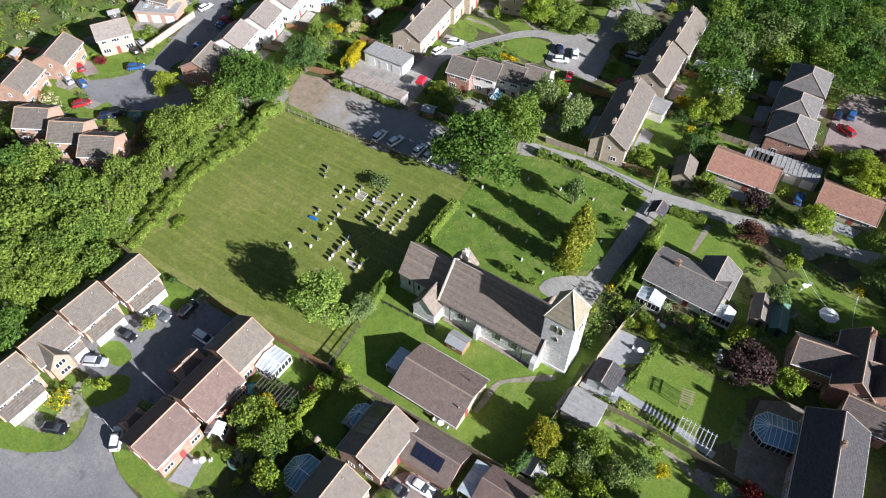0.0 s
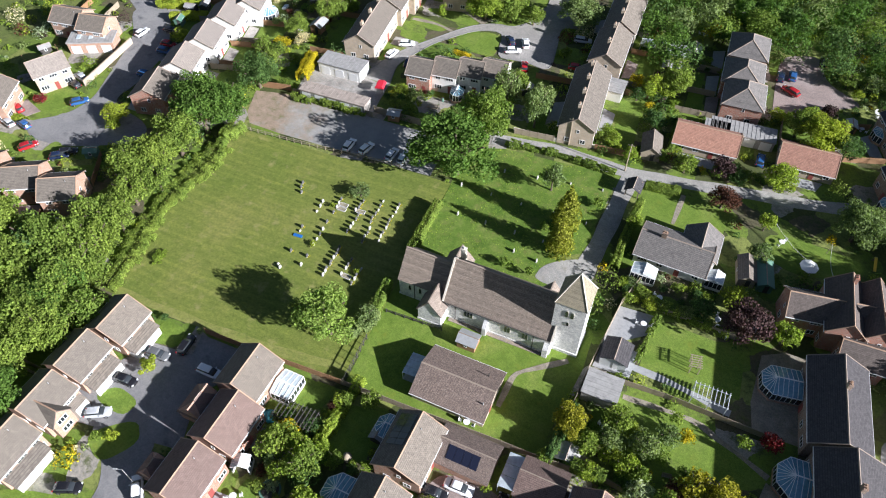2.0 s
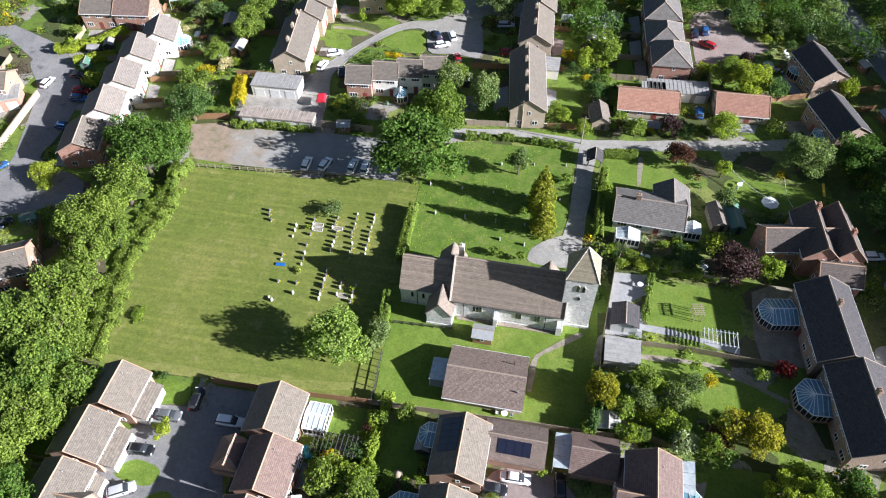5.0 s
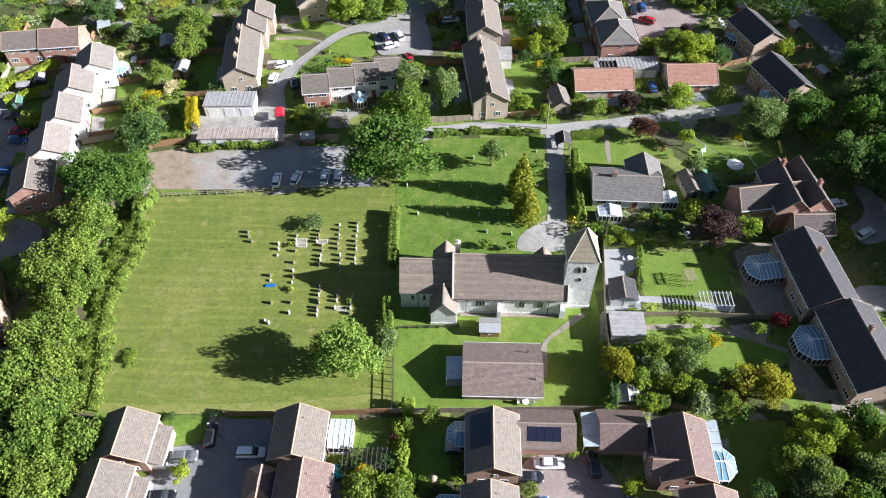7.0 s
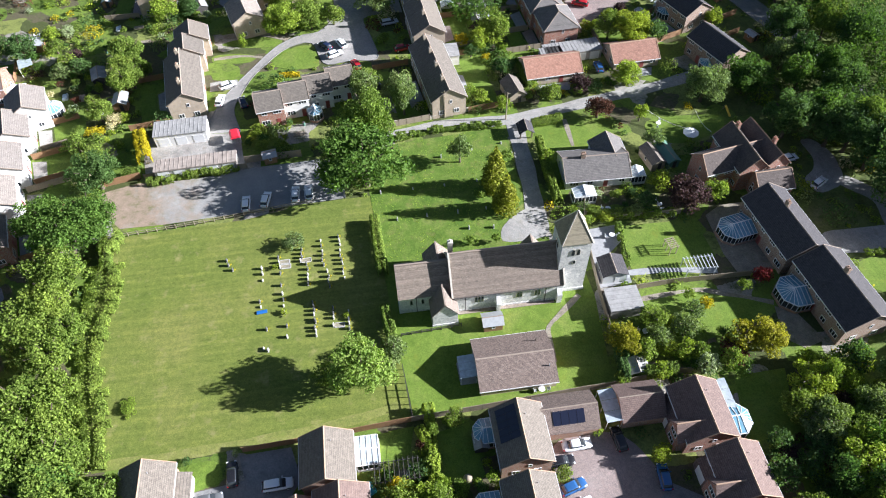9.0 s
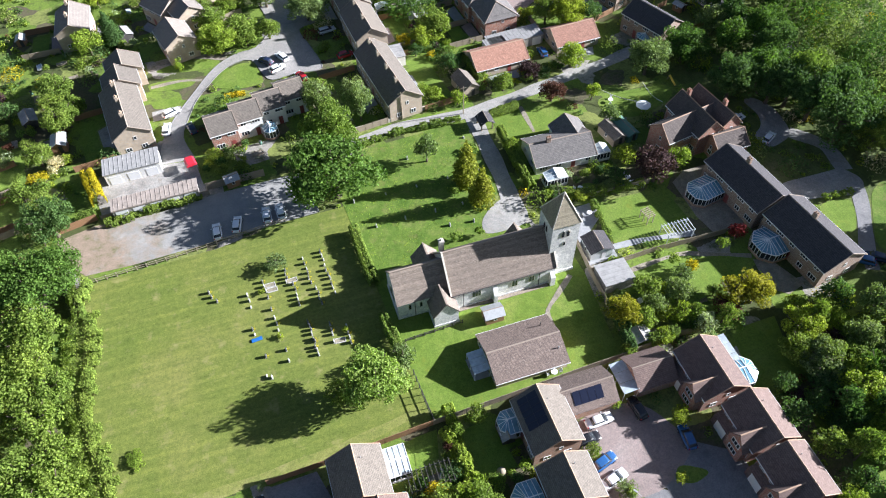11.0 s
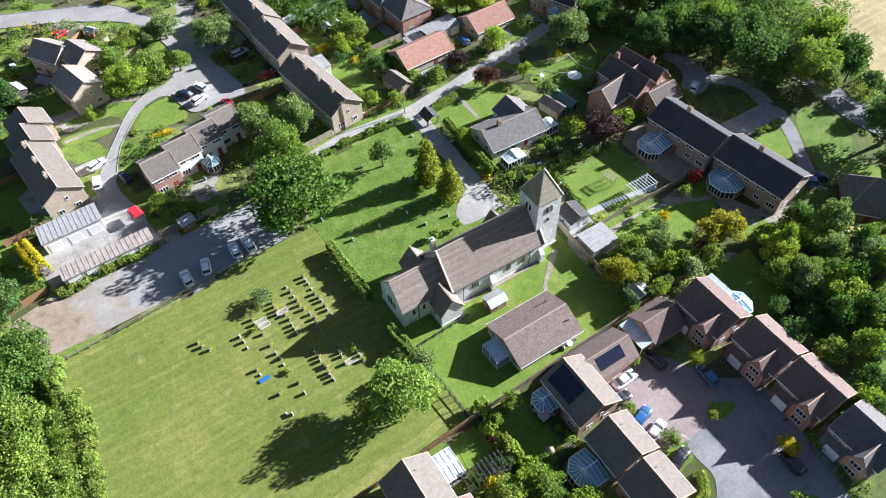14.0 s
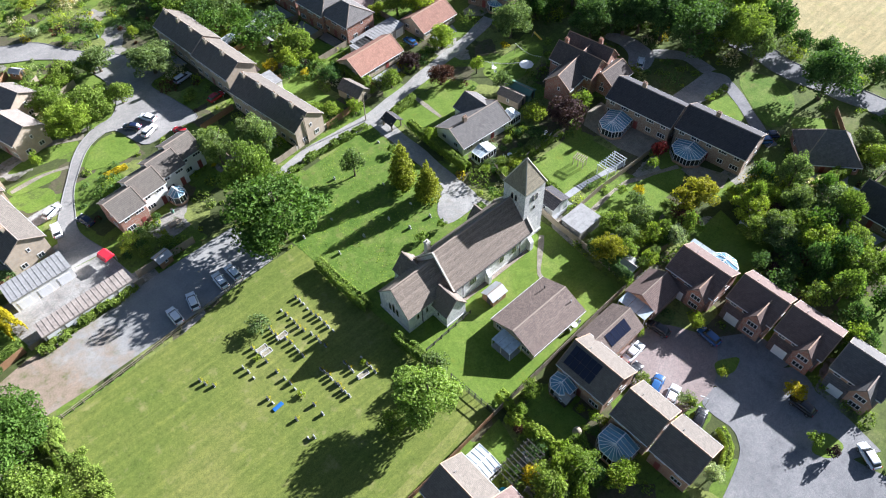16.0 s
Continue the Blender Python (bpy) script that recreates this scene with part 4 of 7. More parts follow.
def tree(kind, col, x, y, h, r):
    """A tree, conifer or shrub: trunk with limbs and a leafy crown; alike ones share meshes."""
    if r < .5:
        return None
    r, h = r * 1.13, h * 1.08
    cls = min(CLASSES, key=lambda c: abs(math.log(c[1] / r)))
    var = int(abs(x * 7.3 + y * 3.1)) % 3
    key = (kind, cls[0], var)
    if key not in TREES:
        rng = np.random.default_rng(100 + len(TREES))
        base_r = cls[1]
        base_h = base_r * {"broad": 2.1, "airy": 2.6, "conifer": 4.0, "shrub": 1.6}[kind]
        lobes = [(np.array(c) * (base_r, base_r, base_h), np.array(q) * (base_r, base_r, base_h)) for c, q in make_lobes(rng, kind)]
        n = int(cls[3] * (1.0 if kind == "airy" else 3.4 if kind == "conifer" else 1))
        size = {"xs": .2, "s": .24, "m": .33, "l": .4, "xl": .47}[cls[0]] * (1.15 if kind == "conifer" else 1)
        TREES[key] = (leaf_cloud("crown", crown_points(rng, lobes, n), size, LEAF["green"], rng), make_trunk(base_h, base_r, kind, rng).mesh("trunk", M_bark), base_r, base_h)
    crown, trunk, br, bh = TREES[key]
    big = cls[0] in ("m", "l", "xl")
    name = {"broad": "tree" if big else "shrub", "airy": "tree", "conifer": "conifer", "shrub": "shrub"}[kind]
    words = WORDS[col] + {"broad": " leafy tree with a rounded uneven crown" if big else " leafy garden shrub with uneven outline", "airy": " light open-crowned tree", "conifer": " upright dense conifer with pointed top", "shrub": " clipped rounded bush"}[kind]
    if name == "shrub":
        t = tagged(new(name, crown), words, name, "trees and shrubs")
        t.matrix_basis = pose(x, y, 0, 0, 0, (x * 37 + y * 53) % 360)
        t.scale = (r / br, r / br, h / bh)
        t.material_slots[0].link = "OBJECT"
        t.material_slots[0].material = LEAF[col]
        return t
    t = thing(name, x, y, (x * 37 + y * 53) % 360, words, name, "trees and shrubs")
    t.scale = (r / br, r / br, h / bh)
    c = part("crown", crown, None, t)
    c.material_slots[0].link = "OBJECT"
    c.material_slots[0].material = LEAF[col]
    part("trunk", trunk, None, t)
    return t


def hedge(pts, width, height, col, words="clipped green hedge", leaf=.3, density=200, lumpy=.12):
    """A hedge of many leaves along a line; lumpy is how uneven its top runs."""
    line = smooth_line(pts, 1.0)
    rng = np.random.default_rng(int(abs(pts[0][0] * 11 + pts[0][1] * 7)) + 5)
    P, O = [], []
    for a, b in zip(line[:-1], line[1:]):
        d = b - a
        l = d.length
        if l < .01:
            continue
        d = d / l
        s = Vector((-d.y, d.x, 0))
        hh, ww = height * rng.uniform(1 - lumpy, 1 + lumpy), width * rng.uniform(1 - lumpy, 1 + lumpy)
        n = int(density * l * (width + 2 * height) * .5)
        t = rng.uniform(-.15, 1.15, n)
        u = rng.uniform(0, math.pi, n)
        k = rng.normal(.96, .05, n)
        cs, sn = np.sign(np.cos(u)) * np.abs(np.cos(u)) ** .45, np.abs(np.sin(u)) ** .45
        for i in range(n):
            side, up = cs[i] * ww / 2 * k[i], sn[i] * hh * k[i]
            q = a + d * (l * t[i]) + s * side
            P.append((q.x, q.y, max(.05, up)))
            O.append((s.x * math.cos(u[i]), s.y * math.cos(u[i]), math.sin(u[i])))
    o = new("hedge", leaf_cloud("hedge", (np.array(P), np.array(O)), leaf, LEAF[col], rng, .35))
    return tagged(o, words, "hedge", "hedges")


# ---- fences ----
def fence(pts, height=1.7, mat=None, rails=False, words="weathered timber panel fence", step=1.83):
    """Posts with boarded panels, or with open rails, along a line."""
    mat = mat or M_timber
    f = thing("fence", pts[0][0], pts[0][1], 0, words, "fence", "fences")
    o = Vector((pts[0][0], pts[0][1], 0))
    for a, b in zip(pts[:-1], pts[1:]):
        a, b = Vector((*a, 0)) - o, Vector((*b, 0)) - o
        n = max(1, round((b - a).length / step))
        rot = math.degrees(math.atan2((b - a).y, (b - a).x))
        l = (b - a).length / n
        post = Shape().box(-.06, .06, -.06, .06, 0, height + .08).mesh("post", mat)
        s = Shape()
        if rails:
            s.box(.06, l - .06, -.03, .03, height * .9 - .06, height * .9 + .06)
            low = Shape().box(.06, l - .06, -.03, .03, height * .45 - .06, height * .45 + .06).mesh("rail", mat)
        else:
            m, front = max(2, int(l / .15)), []
            for k in range(m):
                x0, x1, yy = .05 + (l - .1) * k / m, .05 + (l - .1) * (k + 1) / m, -.02 - .02 * (k % 2)
                front += [(x0, yy), (x1, yy)]
            s.prism(front + [(l - .05, .03), (.05, .03)], .04, height, "z")
        panel = s.mesh("rail" if rails else "fence_panel", mat)
        for i in range(n):
            p = a.lerp(b, i / n)
            part("post", post, None, f, m=pose(p.x, p.y, 0, 0, 0, rot))
            part("rail" if rails else "fence_panel", panel, None, f, m=pose(p.x, p.y, 0, 0, 0, rot))
            if rails:
                part("rail", low, None, f, m=pose(p.x, p.y, 0, 0, 0, rot))
        part("post", post, None, f, m=pose(b.x, b.y, 0, 0, 0, rot))
    return f


def brick_wall(pts, height=1.2, mat=None, words="low brick garden wall"):
    s = Shape()
    for a, b in zip(pts[:-1], pts[1:]):
        s.bar((*a, height / 2), (*b, height / 2), .25, height)
        s.bar((*a, height + .04), (*b, height + .04), .34, .08)
    return tagged(new("garden_wall", s.mesh("garden_wall", mat or BRICK["red"])), words, "wall", kind="structure")


ground = Shape().box(-1500, 1500, -1500, 1500, -2, 0)
tagged(new("ground", ground.mesh("ground", M_ground)), "green and brown garden soil and rough grass", "ground", kind="structure")

# ---- the ground and what is laid on it ----
patch("meadow", M_field, 0.02, "broad mown grass field with faint mowing stripes", [(-63.2, 27.6), (-37.7, 28.6), (-24.0, 31.0), (-12.4, 31.3), (-10.1, -9.1), (-9.6, -18.2), (-58.5, -19.8), (-59.8, -14.6), (-62.2, -6.0), (-63.3, 2.3), (-63.3, 12.7), (-63.0, 22.1)])
patch("car_park", M_carpark, 0.03, "grey worn gravel car park, running out into bare earth", [(-66.9, 40.4), (-64.2, 33.0), (-61.5, 30.0), (-53.6, 29.8), (-38.0, 30.5), (-17.3, 31.5), (-18.4, 43.6), (-35.9, 43.2), (-48.2, 41.6), (-59.8, 42.2)])
patch("churchyard", M_rough, 0.02, "rough uncut churchyard grass in strong green", [(-11.4, 11.2), (-13.1, 43.1), (-6.3, 45.8), (18.5, 47.7), (18.3, 37.2), (17.6, 24.5), (12.9, 21.4), (11.6, 15.7), (20.6, 15.3), (20.6, 11.9)])
patch("church_lawn", M_lawn, 0.02, "short green lawn round the church and hall", [(-11.4, 11.0), (20.6, 11.8), (25.1, 8.1), (25.5, 0.7), (23.6, -17.3), (-9.2, -18.2)])
strip("lane", M_lane, 0.05, 3.3, "pale worn tarmac lane along the churchyard", [(-9.8, 47.7), (4.6, 50.1), (18.8, 49.7), (30.2, 51.2), (38.8, 52.8), (46.1, 54.2), (56.2, 55.9), (65.8, 58.5)])
strip("drive", M_lane, 0.06, 3.6, "pale gravel church drive", [(20.9, 49.2), (20.6, 42.3), (20.4, 35.5), (20.1, 29.1), (19.6, 23.0), (18.2, 18.7)])
patch("turning_place", M_lane, 0.055, "pale gravel turning place before the church", [(11.4, 14.9), (11.9, 18.5), (14.5, 21.2), (17.7, 23.0), (21.7, 23.8), (21.2, 15.1)])
strip("church_path", M_path, 0.06, 0.9, "narrow earth path over the lawn", [(22.8, 1.2), (20.3, -0.8), (17.7, -2.9), (15.8, -4.6), (15.3, -6.9), (15.2, -11.5)])
patch("patio", M_slab, 0.07, "pale square paving slabs at the hall door", [(-1.1, -9.2), (1.7, -9.2), (1.8, -13.4), (-1.0, -13.4)])
strip("worn_edge", M_dry, 0.035, 1.3, "pale dry worn grass along the field edge", [(-61.3, 22.9), (-61.5, 15.6), (-61.5, 7.4), (-61.6, 0.5), (-60.4, -7.1), (-58.7, -13.5), (-57.4, -19.1)])
strip("dry_headland", M_dry, 0.034, 1.6, "pale dry grass along the south fence", [(-56.6, -18.8), (-45.1, -18.7), (-28.9, -17.9), (-18.1, -16.8), (-10.9, -15.4)])
patch("house_terrace", M_path, 0.04, "grey paved terrace behind the dark-roofed houses", [(52.1, 15.9), (55.9, 18.1), (60.7, 18.2), (59.6, 1.5), (52.8, 1.2), (51.8, 6.2)])
patch("house_terrace_south", M_path, 0.04, "grey paved terrace behind the dark-roofed houses", [(56.0, -6.4), (58.9, -7.4), (61.4, -14.1), (57.5, -15.2), (54.7, -12.7)])
road_area("close_road", M_oldroad, 0.05, "worn grey tarmac estate road with a turning court",
          [(-47.5, 55.6), (-45.6, 62.0), (-44.0, 66.6), (-41.0, 72.1), (-37.0, 78.2), (-33.4, 83.6), (-30.1, 87.1), (-25.8, 89.6), (-21.1, 90.5), (-17.6, 95.1), (-16.4, 100.0), (-17.2, 107.9), (-19.8, 117.2), (-24.7, 122.9), (-30.4, 126.7), (-36.1, 130.3), (-60.0, 141.0)],
          [(-39.2, 55.0), (-41.0, 62.8), (-39.6, 68.1), (-37.2, 74.2), (-34.1, 78.9), (-30.2, 83.7), (-26.7, 85.9), (-22.8, 85.7), (-20.9, 79.0), (-19.2, 76.3), (-13.8, 77.0), (-7.2, 76.9), (-8.0, 85.8), (-9.4, 94.6), (-4.4, 96.6), (-6.4, 101.2), (-9.1, 110.4), (-12.8, 115.1), (-17.8, 122.3), (-22.0, 130.0), (-27.9, 134.0), (-34.0, 136.9), (-58.0, 147.0)])
patch("close_green", M_lawn, 0.07, "green beside the estate road", [(-33.6, 78.3), (-29.9, 83.1), (-26.4, 85.3), (-23.0, 85.0), (-21.4, 79.8), (-21.2, 75.6), (-27.4, 75.4)])
patch("verge", M_lawn, 0.033, "strip of green front lawn by the close", [(-46.2, 88.6), (-41.9, 90.5), (-35.9, 89.9), (-31.5, 87.9), (-33.0, 85.7), (-38.6, 86.3)])
patch("verge", M_lawn, 0.036, "strip of green front lawn by the close", [(-47.6, 84.6), (-40.2, 84.4), (-35.9, 82.6), (-38.0, 80.0), (-46.9, 81.0)])
patch("verge", M_lawn, 0.039, "strip of green front lawn by the close", [(-47.2, 77.5), (-43.6, 77.5), (-39.9, 77.0), (-41.2, 74.6), (-46.4, 74.2)])
patch("verge", M_lawn, 0.034, "grass bank below the garden trees", [(-36.5, 95.3), (-29.2, 93.9), (-21.5, 96.0), (-18.4, 95.6), (-21.3, 91.5), (-27.7, 91.0), (-33.8, 92.2)])
strip("footway", M_path, 0.052, 1.8, "narrow grey drive across the verge", [(-45.0, 92.1), (-39.2, 92.4), (-33.3, 91.0), (-28.6, 88.6)])
strip("footway", M_path, 0.054, 1.0, "narrow pale path across the verge", [(-46.8, 82.9), (-40.0, 83.2), (-35.0, 81.8)])
strip("front_drive", M_lane, 0.056, 3.4, "pale concrete front drive", [(-47.0, 72.0), (-42.5, 72.2), (-40.6, 72.3)])
patch("concrete_yard", M_concrete, 0.04, "cracked pale concrete garage yard", [(-59.3, 49.1), (-58.8, 55.9), (-45.6, 55.4), (-39.4, 54.7), (-38.0, 44.5), (-58.3, 44.1)])
patch("estate_court", M_asphalt, 0.05, "dark grey tarmac estate court", [(-43.5, -25.1), (-35.4, -24.2), (-36.4, -20.2), (-28.5, -20.0), (-27.0, -25.4), (-30.0, -29.8), (-26.5, -38.7), (-52.4, -43.1), (-54.6, -39.5), (-45.7, -30.3)])
patch("estate_court_south", M_asphalt, 0.045, "dark grey tarmac estate court", [(-43.6, -56.1), (-37.3, -54.6), (-33.4, -52.0), (-33.9, -47.9), (-37.7, -43.4), (-42.2, -41.4), (-36.9, -36.6), (-30.5, -38.5), (-29.5, -47.2), (-22.7, -50.1), (-12.4, -51.1), (-20.6, -63.0), (-42.1, -68.1)])
patch("paved_court", M_paving, 0.05, "pinkish block-paved court between the houses", [(11.4, -25.0), (18.4, -24.2), (23.3, -25.8), (27.4, -34.2), (22.4, -37.5), (18.9, -39.0), (15.3, -39.0), (11.3, -37.9), (8.3, -36.3), (9.7, -30.4)])
patch("estate_road", M_asphalt, 0.048, "grey tarmac estate road with pale kerbs", [(15.6, -38.8), (20.1, -38.8), (20.1, -42.2), (32.4, -44.7), (31.0, -50.4), (24.8, -51.1), (23.9, -58.9), (25.9, -66.4), (20.5, -72.1), (-0.5, -55.6), (-2.0, -51.2), (7.5, -49.4), (13.3, -47.8), (15.6, -45.1), (15.2, -41.5)])
patch("house_drives", M_asphalt, 0.046, "dark tarmac driveways before the brick houses", [(27.0, -33.6), (33.0, -37.6), (32.7, -45.0), (19.9, -42.3), (19.8, -38.8), (18.3, -38.4), (21.9, -37.0)])
patch("corner_plot", M_lawn, 0.06, "small lawn between the driveways", [(23.2, -36.1), (27.5, -38.7), (24.0, -39.7), (21.3, -38.3)])
patch("drive_tarmac", M_asphalt, 0.044, "dark tarmac driveway beside the houses", [(25.2, -48.9), (30.4, -49.8), (29.8, -55.8), (28.4, -61.8), (23.5, -59.1)])
patch("west_road", M_asphalt, 0.05, "grey tarmac estate road", [(-117.9, 56.3), (-109.4, 62.0), (-96.2, 45.5), (-94.2, 31.8), (-95.2, 22.8), (-81.6, 20.1), (-79.2, 14.3), (-93.8, 6.4), (-102.9, 5.7), (-107.9, 9.3), (-101.3, 15.1), (-99.6, 21.7), (-103.1, 31.7), (-107.8, 45.7)])
patch("west_road_far", M_asphalt, 0.047, "grey tarmac estate road", [(-139.5, 65.6), (-129.1, 68.8), (-112.1, 62.6), (-103.9, 54.5), (-103.0, 44.8), (-108.4, 45.6), (-113.0, 54.2), (-126.1, 62.4)])
patch("garden_terrace", M_slab, 0.05, "pale grey paved garden terrace", [(27.6, 15.8), (33.9, 16.2), (34.1, 12.2), (29.2, 8.2), (33.2, 7.6), (32.9, 2.3), (26.7, 2.0), (27.0, 8.1)])
strip("garden_path", M_slab, 0.055, 1.2, "pale paved garden path", [(32.8, 4.6), (39.7, 4.2), (49.2, 2.7)])
patch("garden_lawn", M_lawn, 0.03, "bright green mown garden lawn", [(34.4, 15.8), (49.5, 15.2), (50.1, 5.7), (33.8, 5.2)])
patch("garden_lawn_south", M_lawn, 0.03, "bright green mown garden lawn", [(35.9, -0.4), (44.4, -1.4), (52.0, -3.9), (56.2, -5.6), (54.3, -9.1), (45.6, -9.0), (38.8, -8.1), (37.1, -4.7)])
strip("garden_path_south", M_path, 0.05, 0.9, "narrow pale garden path", [(32.9, -1.4), (43.6, -0.9), (48.0, -2.4), (52.4, -4.0), (56.2, -5.6)])
patch("front_lawn", M_lawn, 0.03, "green front lawn of the bungalow", [(24.5, 46.9), (41.5, 48.5), (41.0, 37.6), (28.1, 36.4), (24.0, 32.4)])
strip("front_path", M_path, 0.05, 0.9, "pale path to the bungalow", [(32.0, 47.9), (31.7, 39.1)])
patch("party_lawn", M_lawn, 0.03, "green lawn with bunting", [(48.9, 45.5), (67.2, 44.6), (66.0, 39.4), (55.7, 35.9), (48.7, 38.1)])
patch("forecourt", M_paving, 0.05, "pinkish paved house forecourt", [(43.4, 105.7), (52.3, 109.8), (54.5, 99.0), (62.3, 94.3), (62.3, 92.0), (50.9, 86.1), (44.7, 80.8), (43.9, 90.9)])
patch("manor_drive", M_lane, 0.05, "pale gravel drive by the brick house", [(79.6, 33.6), (82.6, 33.6), (85.0, 28.7), (83.6, 20.0), (76.4, 17.6), (75.2, 22.3), (78.8, 24.6), (80.4, 28.0)])
patch("house_drive", M_lane, 0.052, "pale paved drive behind the dark-roofed houses", [(71.4, 8.6), (80.5, 8.3), (86.6, 8.3), (88.6, 4.2), (86.2, 0.6), (77.2, 2.7), (71.2, 3.2)])
strip("house_drive_north", M_lane, 0.047, 3.4, "pale gravel drive under trees", [(83.0, 21.0), (87.5, 15.0), (86.8, 7.5)])
strip("house_drive_east", M_asphalt, 0.056, 2.8, "dark narrow tarmac drive", [(86.0, 2.6), (83.2, -2.4), (80.1, -7.0), (76.6, -12.1), (75.0, -15.5)])
# M_rough's darker green stands in for the tree shade over this first lawn
patch("drive_lawn", M_rough, 0.03, "green lawn beside the drive", [(87.6, 0.6), (92.4, 3.0), (96.0, -4.8), (91.6, -11.5), (82.5, -14.0), (79.0, -11.5), (84.6, -3.4)])
patch("drive_lawn", M_lawn, 0.032, "small green lawn behind a house", [(75.6, 1.4), (82.6, 1.0), (81.6, -2.6), (77.6, -7.6), (73.6, -4.0)])
strip("main_road", M_asphalt, 0.05, 6.5, "dark tarmac main road under trees", [(80.0, 124.0), (86.8, 98.5), (90.2, 86.7), (94.5, 71.2), (98.5, 50.0), (101.0, 28.0), (101.6, 5.0), (100.2, -3.0), (101.2, -14.0), (102.6, -26.0), (101.0, -46.0), (94.0, -66.0)], True)
patch("crop_field", M_wheat, 0.02, "pale ripening crop field with tractor lines", [(126.0, 27.0), (115.0, 10.0), (112.2, 0.0), (112.4, -10.0), (114.5, -24.0), (420.0, 60.0), (420.0, 330.0), (220.0, 330.0)])
patch("back_lawn", M_lawn, 0.03, "shaded green back lawn", [(43.5, -18.4), (52.3, -18.2), (49.2, -29.4), (41.0, -29.6)])
patch("hall_west_lawn", M_lawn, 0.028, "narrow back garden lawn", [(-7.3, -21.2), (-0.7, -20.0), (0.4, -29.0), (-6.4, -29.2)])
patch("court_lawn", M_lawn, 0.03, "small garden lawn", [(-15.4, -19.9), (-11.6, -19.6), (-11.1, -24.9), (-14.9, -24.6)])
patch("corner_lawn", M_lawn, 0.06, "green front lawn by the estate court", [(-117.6, 14.9), (-118.6, 18.6), (-113.1, 20.9), (-104.2, 23.1), (-102.3, 18.5), (-104.8, 14.6), (-109.4, 13.6)])
patch("corner_lawn", M_lawn, 0.058, "green front lawn with clipped edge", [(-115.3, 0.4), (-113.5, 3.9), (-107.0, 5.0), (-103.6, 4.7), (-103.3, 1.3), (-111.5, -0.7)])
patch("front_drive", M_paving, 0.062, "reddish paved front drive", [(-116.5, 12.4), (-113.9, 15.6), (-107.4, 13.5), (-109.0, 10.7)])
patch("corner_lawn", M_lawn, 0.064, "small green front lawn", [(-97.0, 1.3), (-97.1, 7.3), (-94.1, 7.0), (-94.0, 2.2)])
patch("plot_lawn", M_lawn, 0.055, "small mown front lawn beside the estate court", [(-42.0, -42.8), (-35.9, -37.2), (-32.9, -40.2), (-36.3, -45.8)])
patch("plot_lawn", M_lawn, 0.057, "small mown front lawn beside the estate court", [(-45.4, -37.3), (-42.9, -33.9), (-37.5, -34.9), (-38.4, -38.2)])
patch("plot_lawn", M_lawn, 0.059, "small mown front lawn beside the estate court", [(-28.3, -47.5), (-24.8, -46.2), (-10.2, -47.2), (-13.9, -49.7), (-22.7, -50.1)])
patch("plot_lawn", M_lawn, 0.061, "small mown front lawn beside the estate court", [(-48.1, -55.1), (-40.5, -52.3), (-34.3, -51.5), (-36.9, -54.9), (-43.8, -57.9)])
patch("plot_lawn", M_lawn, 0.063, "small mown front lawn beside the estate court", [(-16.8, -46.1), (-14.9, -42.8), (-14.6, -37.2), (-11.0, -40.2), (-12.2, -45.3)])
patch("plot_lawn", M_lawn, 0.065, "small mown front lawn beside the estate court", [(-44.6, -20.4), (-39.4, -20.3), (-38.4, -24.3), (-43.5, -24.4)])
patch("plot_lawn", M_lawn, 0.067, "small mown front lawn beside the estate court", [(25.3, -54.1), (25.5, -58.0), (21.7, -57.4), (20.5, -54.5)])
patch("lane_verge", M_lawn, 0.035, "bright green mown verge beside the lane", [(-5.9, 50.6), (4.7, 51.9), (17.3, 53.7), (17.5, 52.1), (6.0, 50.4), (-5.2, 48.9)])
# ---- houses ----
house(-48.5, -25.5, 0, 7.0, 7.5, 4.4, 6.9, "estate", porch='E')
house(-49.7, -33.6, 0, 7.0, 7.5, 4.4, 6.9, "estate", porch='E')
house(-49.3, -41.7, 0, 7.0, 7.5, 4.4, 6.9, "estate", cross='E')
house(-48.9, -50.2, 0, 7.8, 7.5, 4.4, 6.9, "estate", porch='E')
house(-22.6, -24.5, 0, 7.4, 7.5, 4.4, 6.9, "estate")
house(-20.8, -33.1, 0, 8, 7.5, 4.4, 6.9, "estate_red")
house(-21.3, -42.3, 0, 8, 7.5, 4.4, 6.9, "estate_red")
house(6.3, -25.0, 0, 9.0, 7.5, 4.4, 6.9, "estate", solar='W')
house(34.2, -25.3, 0, 9, 7.5, 4.4, 6.9, "estate_red", cross='W')
house(5.8, -34.8, 0, 6.5, 7.5, 4.4, 6.9, "estate")
house(5.6, -42.2, 0, 6.5, 7.5, 4.4, 6.9, "estate")
house(36.4, -35.3, 0, 7.8, 7.5, 4.4, 6.9, "estate_red", cross='W')
house(36.6, -44.1, 0, 7.8, 7.5, 4.4, 6.9, "estate_red", cross='W')
house(36.6, -53.6, 0, 7.8, 7.5, 4.4, 6.9, "estate_grey", cross='W')
house(33.5, 30.9, -92, 13, 8.5, 2.5, 4.8, "bungalow", chimney=0.3)
house(37.7, 34.1, 0, 7, 6.4, 2.5, 4.6, "bungalow")
house(32.7, 64.9, -87, 13, 8, 2.4, 4.8, "orange")
house(53.0, 67.2, -87, 11, 8, 2.4, 4.8, "orange")
house(5.7, 63.4, 7, 21, 7.6, 5, 7.6, "terrace", units=4)
house(5.4, 84.3, 4, 13.5, 7.6, 5.2, 7.6, "terrace", units=2)
